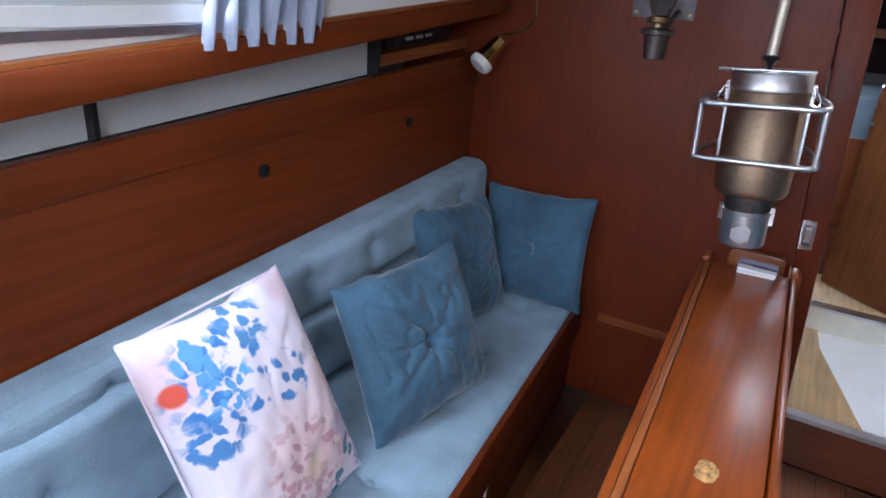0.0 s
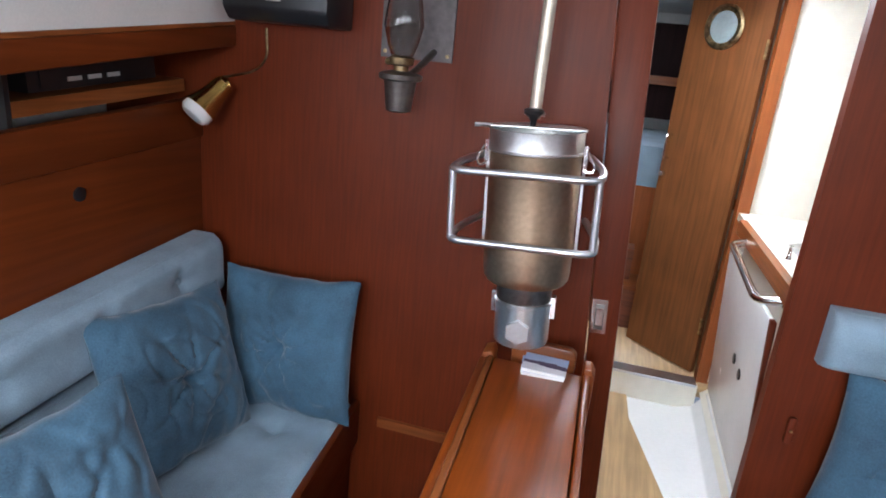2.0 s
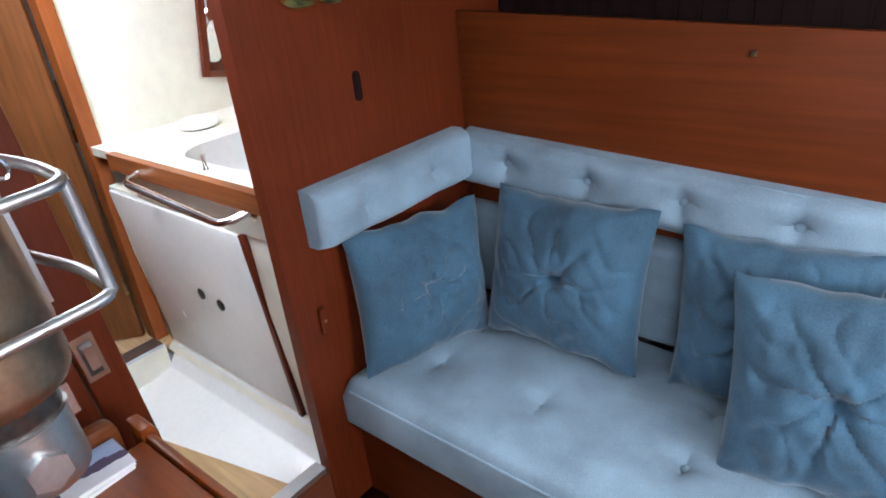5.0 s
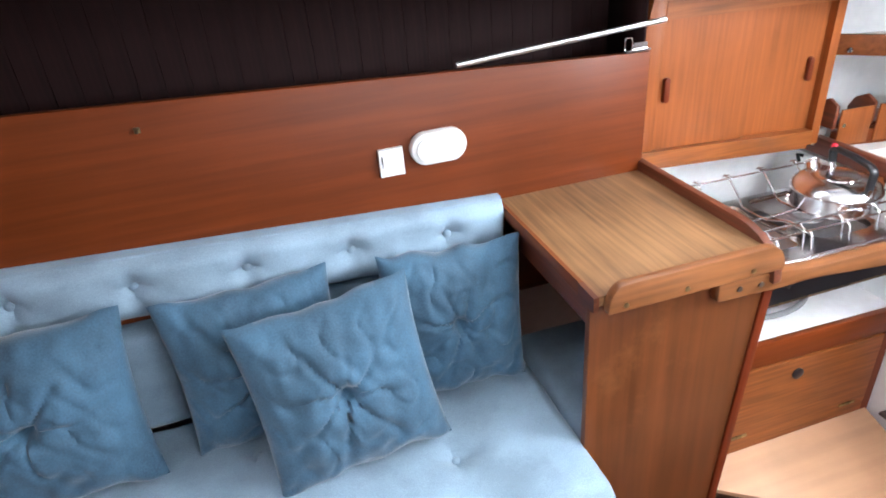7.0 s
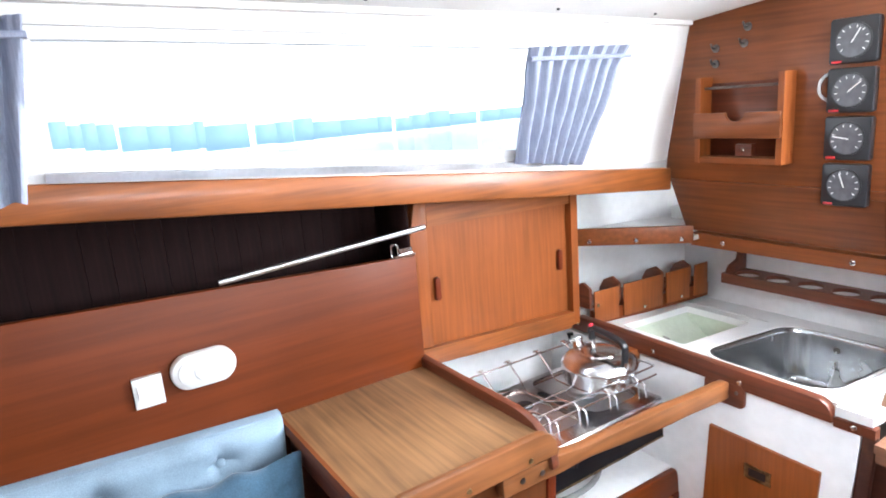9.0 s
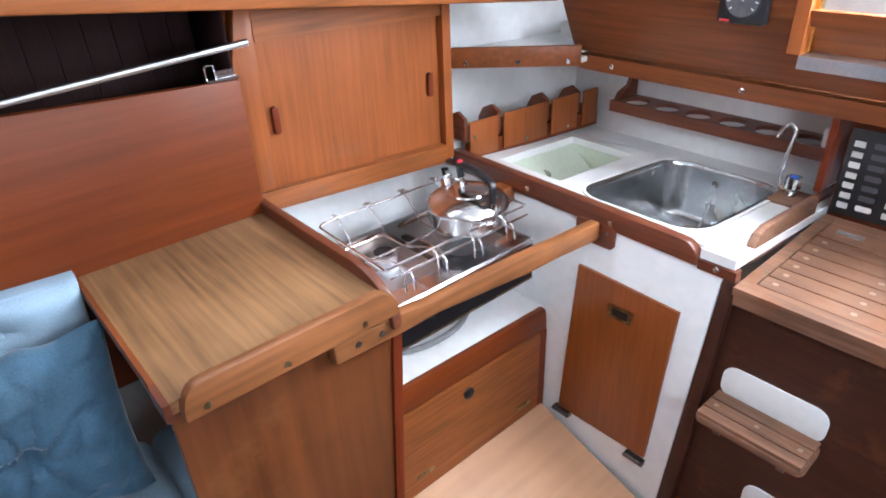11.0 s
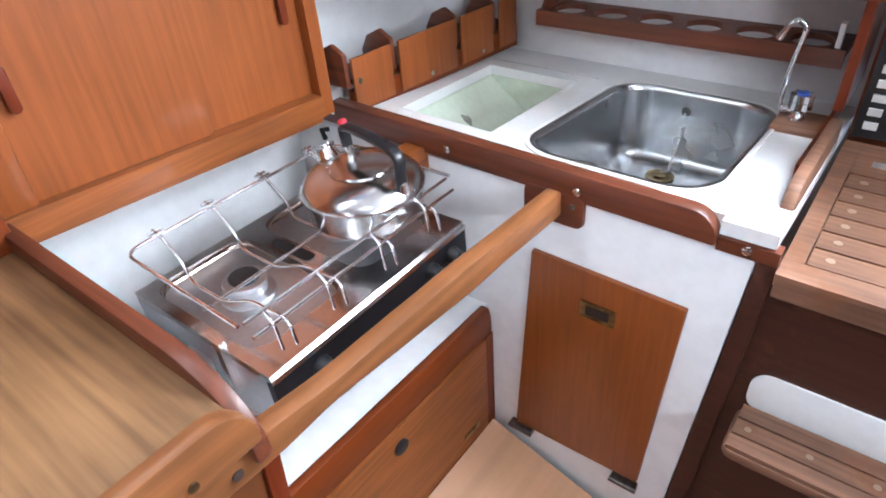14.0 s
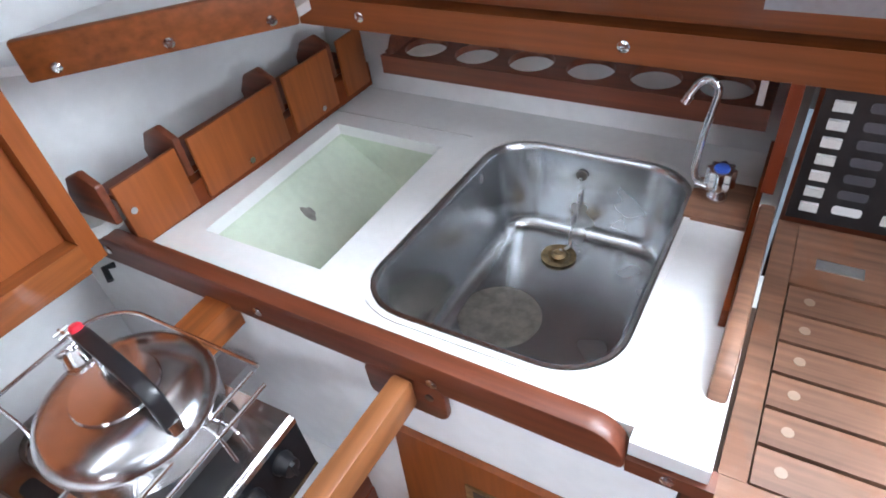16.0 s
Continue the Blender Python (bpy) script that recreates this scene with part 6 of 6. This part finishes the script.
tap = thing("water_tap", "chrome swan-neck tap with a blue-capped knob", "tap", at=pose(0.975, -0.835, SINKZ + 0.0095))
part("neck", tb(bent([(0.020, -0.015, 0.004), (0.042, -0.015, 0.024), (0.038, -0.015, 0.095), (0.027, -0.015, 0.180), (0.045, -0.015, 0.192), (0.057, -0.012, 0.184), (0.070, -0.008, 0.156)], 0.022, 6), 0.0058, 12), CHROME, tap)
part("nozzle", tb([(0.066, -0.009, 0.164), (0.071, -0.008, 0.153)], 0.0072, 12), CHROME, tap)
part("valve_body", lt([(0.016, 0), (0.016, 0.008), (0.011, 0.014), (0.011, 0.022), (0.014, 0.024)], 20), CHROME, tap)
kb = bmesh.new()
for k in range(2):
    pts = [((0.020 + 0.0025 * math.cos(8 * t)) * math.cos(t), (0.020 + 0.0025 * math.cos(8 * t)) * math.sin(t)) for t in [2 * math.pi * i / 48 for i in range(48)]]
    prism(kb, pts, "z", 0.025 + 0.016 * k, 0.040 + 0.016 * k)
part("knob", kb, CHROME, tap)
part("cap", lt([(0.012, 0.0561), (0.011, 0.059), (0.005, 0.060)], 18), mat("blue_cap", (0.03, 0.08, 0.35), 0.35, vary=0.05), tap, "blue cold-water cap")
part("elbow", tb([(0.0, 0.0, 0.014), (0.034, -0.008, 0.014)], 0.008, 10), CHROME, tap)
thing("tap_block", "stained plywood block under the tap", "block", bx(0.922, 1.012, -0.884, -0.778, SINKZ - 0.0085, SINKZ + 0.009, bevel=0.003), WORN_TEAK)

# walls around the sink
struct("wall_galley_aft", "white painted wall behind the sink", bx(0.88, 2.06, -1.06, -1.036, 0.0, 1.30, bevel=0), WHITE_PAINT)
struct("wall_galley_hull", "white painted hull side beside the sink", pr([(2.03, -0.33), (2.05, -0.33), (1.90, -1.035), (1.88, -1.035)], "z", 0.70, 1.42, 0), WHITE_PAINT)
struct("shelf_corner", "white corner shelf above the spice rack", pr([(2.03, -0.318), (1.865, -0.405), (1.59, -0.672), (1.60, -1.03), (1.87, -1.03)], "z", 1.055, 1.07, 0), WHITE_PAINT)
def strut(bm, a, b, w, h):
    """A square bar from a to b: w across, h high."""
    a, b = Vector(a), Vector(b)
    d = (b - a)
    m = Matrix.Translation((a + b) / 2) @ d.to_track_quat("X", "Z").to_matrix().to_4x4()
    box(bm, -d.length / 2, d.length / 2, -w / 2, w / 2, -h / 2, h / 2, m)
    return bm


lip = thing("corner_shelf_lip", "reddish teak lip with chrome screws along the corner shelf", "shelf")
part("lip", finish(strut(bmesh.new(), (1.872, -0.392, 1.078), (1.590, -0.668, 1.078), 0.018, 0.062), 0.005), TEAK_X, lip)
for t in (0.12, 0.52, 0.90):
    p = Vector((1.872, -0.392, 1.064)).lerp(Vector((1.590, -0.668, 1.064)), t) + Vector((-0.007, 0.0075, 0))
    part("screw", lt([(0.008, -0.002), (0.008, 0.003), (0.005, 0.006)], 14, Matrix.Translation(p) @ pose(0, 0, 0, -90, 0, 45)), CHROME, lip)

rack = thing("spice_rack", "teak rack with slotted front boards beside the cold box", "rack")
part("base_rail", bx(1.765, 1.790, -1.025, -0.368, SINKZ + 0.0005, 0.800, bevel=0.003), MAHOGANY_Y, rack)
part("shelf", bx(1.7905, 1.90, -1.025, -0.40, 0.80, 0.812, bevel=0.002), MAHOGANY_Y, rack)
for y0, y1, h in ((-0.485, -0.361, 0.878), (-0.728, -0.512, 0.882), (-0.893, -0.752, 0.886), (-1.010, -0.926, 0.890)):
    part("board", pr([(y0, 0.760), (y1, 0.760), (y1, h - 0.003), (y0, h)], "x", 1.757, 1.7645, 0.002), TEAK_Z, rack, "honey-coloured teak board")
for y in (-0.352, -0.500, -0.740, -0.910):
    part("divider", pr([(1.766, 0.812), (1.86, 0.812), (1.86, 0.85), (1.84, 0.885), (1.80, 0.904), (1.766, 0.885)], "y", y - 0.007, y + 0.007, 0.004), MAHOGANY_X, rack, "dark rounded divider")
for y in (-0.375, -0.62, -0.84):
    part("screw", lt([(0.006, 0), (0.006, 0.003)], 12, pose(1.757, y, 0.826 if y > -0.4 else 0.775, 0, -90, 0)), CHROME, rack)
tilt_along(rack, 0.06, -0.87)
thing("plastic_bag", "crumpled clear grey plastic in the corner behind the rack", "bag", lt([(0.03, 0), (0.05, 0.01), (0.045, 0.03), (0.02, 0.045)], 9, pose(1.86, -0.36, 0.80)), GREY_PANEL)

bottle = thing("bottle_rack", "dark mahogany bottle rack with six round holes", "rack")
bt = bmesh.new()
holes = []
for i in range(6):
    cx = 1.565 - 0.112 * i
    holes.append([(cx + 0.043 * math.cos(2 * math.pi * k / 24), -0.968 + 0.043 * math.sin(2 * math.pi * k / 24)) for k in range(24)])
plate_with_holes(bt, [(0.932, -1.035), (1.640, -1.035), (1.640, -0.93), (1.625, -0.915), (0.932, -0.910)], holes, 0.863, 0.876)
part("shelf", bt, MAHOGANY_X, bottle)
part("front_lip", bx(0.932, 1.63, -0.9095, -0.900, 0.845, 0.882, bevel=0.003), MAHOGANY_X, bottle)
part("end", pr([(-1.034, 0.8765), (-0.915, 0.8765), (-0.935, 0.905), (-0.985, 0.920), (-1.0, 0.965), (-1.034, 0.97)], "x", 1.610, 1.628, 0.004), MAHOGANY_X, bottle)
part("hook", bx(0.945, 0.955, -0.93, -0.910, 0.8765, 0.93, bevel=0.003), WHITE_PLASTIC, bottle)

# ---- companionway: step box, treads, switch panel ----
# faces away from the companionway light; that shade is in its colour
struct("bridge_front", "dark mahogany front below the companionway, deepened for shade", bx(0.10, 0.935, -0.385, -0.370, -0.13, 0.677, bevel=0.002), DARK_SHADED_MAHOGANY, "panel")
bridge = struct("bridge_top", "worn bare teak bridge deck", bx(0.10, 0.8785, -0.852, -0.345, 0.6775, 0.704, bevel=0.003), WORN_TEAK, "deck")
edge = part("nosing", bx(0.10, 0.880, -0.385, -0.338, 0.7045, 0.726, bevel=0.005), WORN_TEAK, bridge)
part("border", bx(0.850, 0.880, -0.852, -0.3855, 0.7045, 0.726, bevel=0.002), WORN_TEAK, bridge)
part("back_border", bx(0.10, 0.8495, -0.852, -0.716, 0.7045, 0.7255, bevel=0.002), WORN_TEAK, bridge)
plank_mesh = mesh_of("slat", bx(-0.372, 0.372, -0.0245, 0.0245, 0, 0.021, bevel=0.002), WORN_TEAK)
plug_mesh = mesh_of("plug", lt([(0.007, 0), (0.007, 0.0008)], 12), mat("pale_plug", (0.34, 0.24, 0.18), 0.5, vary=0.1))
for i in range(6):
    s = new("slat", plank_mesh)
    s.parent, s.location = bridge, (0.4755, -0.413 - 0.0545 * i, 0.7045)
    for x in (0.82, 0.66, 0.50):
        q = new("plug", plug_mesh)
        q.parent, q.location = bridge, (x, -0.413 - 0.0545 * i, 0.7256)
thing("hasp_plate", "small steel plate let into the bridge deck", "plate", bx(0.76, 0.82, -0.775, -0.755, 0.7256, 0.728, bevel=0.001), STAINLESS)


def tread(x0, x1, z):
    root = thing("companion_step", "worn teak step with a white kick plate on the dark panel", "step", group="companionway steps", at=pose((x0 + x1) / 2, -0.370, z))
    w = (x1 - x0) / 2
    part("kick_plate", pr(rounded(-w, w, -0.01, 0.085, 0.034, 6), "y", 0.0, 0.006, 0.002), FORMICA, root, "white rounded plate")
    part("base", pr(rounded(-w - 0.004, w + 0.004, 0.007, 0.118, 0.02, 4), "z", -0.026, -0.006, 0.003), WORN_TEAK, root)
    for y0, y1 in ((0.010, 0.044), (0.048, 0.082), (0.086, 0.115)):
        sl = part("slat", bx(-w + 0.002, w - 0.002, y0, y1, -0.0058, 0.004, bevel=0.002), WORN_TEAK, root)
    for x in (-0.8 * w, 0.0, 0.8 * w):
        part("plug", lt([(0.006, 0.004), (0.006, 0.0048)], 12, pose(x, 0.065, 0)), plug_mesh.materials[0], root)
    part("bracket", bx(-w * 0.7, -w * 0.55, 0.0065, 0.09, -0.06, -0.0265, bevel=0.003), PEWTER, root)
    part("bracket", bx(w * 0.55, w * 0.7, 0.0065, 0.09, -0.06, -0.0265, bevel=0.003), PEWTER, root)


tread(0.624, 0.868, 0.412)
tread(0.502, 0.752, 0.092)
thing("plinth_block", "small varnished block at the foot of the corner post", "block", bx(0.76, 0.915, -0.369, -0.352, -0.13, -0.03, bevel=0.004), TEAK_X)
struct("wall_switch", "varnished mahogany panel behind the bridge deck", bx(0.10, 0.8795, -0.875, -0.853, 0.60, 1.10, bevel=0), MAHOGANY_X)
struct("wall_sink_divider", "dark board between sink and companionway", bx(0.8985, 0.916, -1.035, -0.815, 0.795, 1.08, bevel=0.003), MAHOGANY_Z)
swp = thing("breaker_board", "black electrical breaker board with pale rocker switches", "breaker board", at=pose(0.874, -0.8525, 0.739))
part("plate", bx(-0.44, 0.0, 0.0, 0.006, 0.0, 0.232, bevel=0.002), BLACK, swp)
for c in range(3):
    for r in range(7):
        rk = part("rocker", bx(-0.038 - 0.105 * c, -0.014 - 0.105 * c, 0.0062, 0.012, 0.020 + 0.028 * r, 0.034 + 0.028 * r, bevel=0.002, m=None), GREY_PANEL, swp, "pale grey rocker")
        part("label", pr(rounded(-0.094 - 0.105 * c, -0.056 - 0.105 * c, 0.021 + 0.028 * r, 0.036 + 0.028 * r, 0.005), "y", 0.0062, 0.0068), mat("label_white" if (r == 0 and c < 2) else "label_dark", (0.7, 0.7, 0.7) if (r == 0 and c < 2) else (0.06, 0.06, 0.07), 0.5, vary=0.05), swp)

# ---- companionway bulkhead ----
aft = struct("wall_aft_starboard", "varnished teak bulkhead beside the companionway", pr([(0.965, 1.245), (1.672, 1.262), (1.660, 1.36), (1.575, 1.80), (0.985, 1.90)], "y", -0.645, -0.622, 0.002), TEAK_X)
struct("wall_aft_ledge", "sloping teak board below the instruments", pr([(-0.612, 1.272), (-0.640, 1.272), (-0.735, 1.075), (-0.705, 1.085)], "x", 0.10, 1.645, 0.004), TEAK_X, "trim")
struct("trim_aft_batten", "teak batten with chrome screws under the sloping board", bx(0.10, 1.62, -0.745, -0.700, 1.030, 1.074, bevel=0.006), TEAK_X)
for x in (1.50, 1.105, 0.70):
    thing("batten_screw", "chrome screw head in the teak batten", "screw", lt([(0.007, 0), (0.008, 0.002), (0.005, 0.004)], 14, pose(x, -0.6995, 1.052, -90, 0, 0)), CHROME, group="screws of the batten")
struct("wall_aft_port", "mahogany bulkhead on the port side of the companionway", bx(-0.96, 0.10, -0.645, -0.622, 0.0, 1.90, bevel=0), MAHOGANY_Z)
struct("wall_cockpit", "wall of the cockpit side under the deck", bx(1.655, 2.06, -1.30, -1.06, 0.0, 1.8, bevel=0), WHITE_PAINT)
struct("trim_companion_sill", "grey aluminium sill of the companionway", bx(0.10, 0.955, -0.66, -0.600, 1.150, 1.178, bevel=0.004), ALU)
struct("trim_companion_post", "varnished teak post of the companionway", bx(0.9555, 0.985, -0.66, -0.607, 1.178, 1.90, bevel=0.004), TEAK_Z)
struct("trim_companion_track", "brass track beside the companionway", bx(0.945, 0.955, -0.655, -0.630, 1.179, 1.88, bevel=0.002), BRASS)
pocket = thing("chart_pocket", "teak wall pocket with a notched front board", "pocket", at=pose(1.380, -0.6215, 1.337, 0, 0, 0))
part("side", bx(-0.135, -0.118, 0, 0.062, 0.0, 0.255, bevel=0.004), TEAK_Z, pocket)
part("side", bx(0.118, 0.135, 0, 0.062, 0.0, 0.255, bevel=0.004), TEAK_Z, pocket)
part("bottom", bx(-0.1175, 0.1175, 0, 0.060, 0.0, 0.018, bevel=0.003), TEAK_X, pocket)
part("backing", bx(-0.1175, 0.1175, 0.0, 0.006, 0.018, 0.235, bevel=0), MAHOGANY_X, pocket)
nb = [(-0.134, 0.075), (0.134, 0.075), (0.134, 0.150)] + [(0.030 * math.cos(t), 0.150 - 0.026 * math.sin(t)) for t in [math.pi * k / 8 for k in range(9)]] + [(-0.134, 0.150)]
part("front_board", pr(nb, "y", 0.0625, 0.074, 0.003), TEAK_X, pocket, "paler front board with a thumb notch")
part("rod", tb([(-0.117, 0.04, 0.222), (0.117, 0.04, 0.222)], 0.004, 8), PEWTER, pocket)
part("catch", bx(-0.03, 0.02, 0.006, 0.03, 0.020, 0.055, bevel=0.003), MAHOGANY_X, pocket)
part("catch_knob", lt([(0.004, 0), (0.006, 0.006), (0.003, 0.009)], 12, pose(-0.005, 0.030, 0.038, -90, 0, 0)), CHROME, pocket)
for x, z in ((1.49, 1.675), (1.49, 1.63), (1.39, 1.725), (1.40, 1.68)):
    hk = thing("brass_hook", "small dark cup hook on the bulkhead", "hook", at=pose(x, -0.6215, z), group="cup hooks on the bulkhead")
    part("plate", lt([(0.012, 0), (0.012, 0.003), (0.006, 0.005)], 14, pose(0, 0, 0, -90, 0, 0)), PEWTER, hk)
    part("hook", tb(bent([(0, 0.003, 0), (0, 0.022, 0), (0, 0.026, 0.014)], 0.008, 4), 0.003, 8), PEWTER, hk)


def gauge(z, angle):
    root = thing("instrument", "square black sailing instrument with a round pointer dial", "gauge", at=pose(1.098, -0.6215, z, 90, 0, 180), group="instruments beside the companionway")
    part("housing", pr(rounded(-0.056, 0.056, -0.056, 0.056, 0.008), "z", 0, 0.026, 0.004), BLACK, root)
    part("dial", lt([(0.040, 0.0262), (0.040, 0.0275)], 36), mat("grey_dial", (0.10, 0.10, 0.11), 0.4, vary=0.15, scale=50), root, "dark grey dial")
    part("bezel", lt([(0.0402, 0.0262), (0.044, 0.0262), (0.044, 0.029), (0.0405, 0.029)], 36, None, True), BLACK, root)
    for k in range(10):
        part("tick", bx(-0.0012, 0.0012, 0.030, 0.037, 0.0276, 0.0280, bevel=0, m=pose(0, 0, 0, 0, 0, -130 + 29 * k)), WHITE_PLASTIC, root)
    part("pointer", bx(-0.0016, 0.0016, -0.006, 0.034, 0.0285, 0.0292, bevel=0, m=pose(0, 0, 0, 0, 0, angle)), WHITE_PLASTIC, root)
    part("badge", bx(-0.048, -0.024, -0.053, -0.047, 0.0262, 0.0268, bevel=0), RED, root, "small red mark")


for z, a in ((1.286, 20), (1.408, 80), (1.530, -50), (1.652, -30)):
    gauge(z, a)
thing("instrument_cable", "grey cable loop beside the instruments", "cable", tb(bent([(1.152, -0.616, 1.58), (1.175, -0.60, 1.56), (1.175, -0.60, 1.52), (1.150, -0.616, 1.50)], 0.02, 5), 0.004, 6), GREY_PANEL)

# rug on the sole
rugm = bpy.data.materials.new("striped_woven_rug")
rugm.use_nodes = True
rn, rl = rugm.node_tree.nodes, rugm.node_tree.links
rtc, rsp, rmul, rfr, rrp = (rn.new("ShaderNode" + k) for k in ("TexCoord", "SeparateXYZ", "Math", "Math", "ValToRGB"))
rmul.operation, rfr.operation = "MULTIPLY", "FRACT"
rmul.inputs[1].default_value = 7.0
rl.new(rtc.outputs["Object"], rsp.inputs[0])
rl.new(rsp.outputs["X"], rmul.inputs[0])
rl.new(rmul.outputs[0], rfr.inputs[0])
rl.new(rfr.outputs[0], rrp.inputs["Fac"])
rrp.color_ramp.interpolation = "CONSTANT"
rrp.color_ramp.elements[0].color = (0.22, 0.03, 0.025, 1)
rrp.color_ramp.elements[1].position, rrp.color_ramp.elements[1].color = 0.3, (0.50, 0.46, 0.38, 1)
for p, c in ((0.42, (0.28, 0.13, 0.05, 1)), (0.6, (0.30, 0.04, 0.03, 1)), (0.78, (0.45, 0.30, 0.14, 1)), (0.9, (0.10, 0.05, 0.04, 1))):
    rrp.color_ramp.elements.new(p).color = c
rl.new(rrp.outputs["Color"], rn["Principled BSDF"].inputs["Base Color"])
rn["Principled BSDF"].inputs["Roughness"].default_value = 0.9
thing("striped_rug", "woven rug striped red, brown and cream on the sole", "rug", bx(0.66, 1.015, -0.215, 0.62, -0.1298, -0.115, bevel=0.003), rugm)

# saloon sole boards
sole = struct("sole_boards", "narrow varnished teak sole boards", bx(0.02, 1.13, 0.81, 2.35, -0.0118, -0.011, bevel=0), SOLE, "floor")
plank = mesh_of("plank", bx(-0.044, 0.044, -0.77, 0.77, -0.0108, 0.0, bevel=0.0015), SOLE)
for i in range(12):
    p = new("plank", plank)
    p.parent, p.location = sole, (0.066 + 0.0905 * i, 1.580, 0)

# ---- cockpit beyond the companionway ----
GELCOAT = mat("white_gelcoat", (0.82, 0.82, 0.80), 0.4, vary=0.04, scale=3, bump=0.03, bump_scale=40)
struct("cockpit_sole", "white gelcoat cockpit sole", bx(0.05, 1.08, -3.4, -1.07, 0.80, 0.86, bevel=0), GELCOAT, "floor")
struct("cockpit_bridge", "white gelcoat bridge behind the companionway", bx(-0.9, 1.75, -1.30, -0.765, 1.10, 1.145, bevel=0), GELCOAT, "floor")
for nm, x0, x1 in (("cockpit_seat_starboard", 1.08, 2.2), ("cockpit_seat_port", -1.1, 0.05)):
    struct(nm, "white gelcoat cockpit seat", bx(x0, x1, -3.4, -1.30, 0.80, 1.24, bevel=0.01), GELCOAT, "seat")
struct("cockpit_transom", "white gelcoat aft wall of the cockpit", bx(-1.1, 2.2, -3.5, -3.4, 0.8, 1.75, bevel=0), GELCOAT, "wall")
struct("water", "grey-blue harbour water round the boat", bx(-120, 120, -120, 120, -2.0, -1.6, bevel=0), mat("harbour_water", (0.30, 0.34, 0.37), 0.08, vary=0.2, scale=0.4, bump=0.4, bump_scale=3), "water")
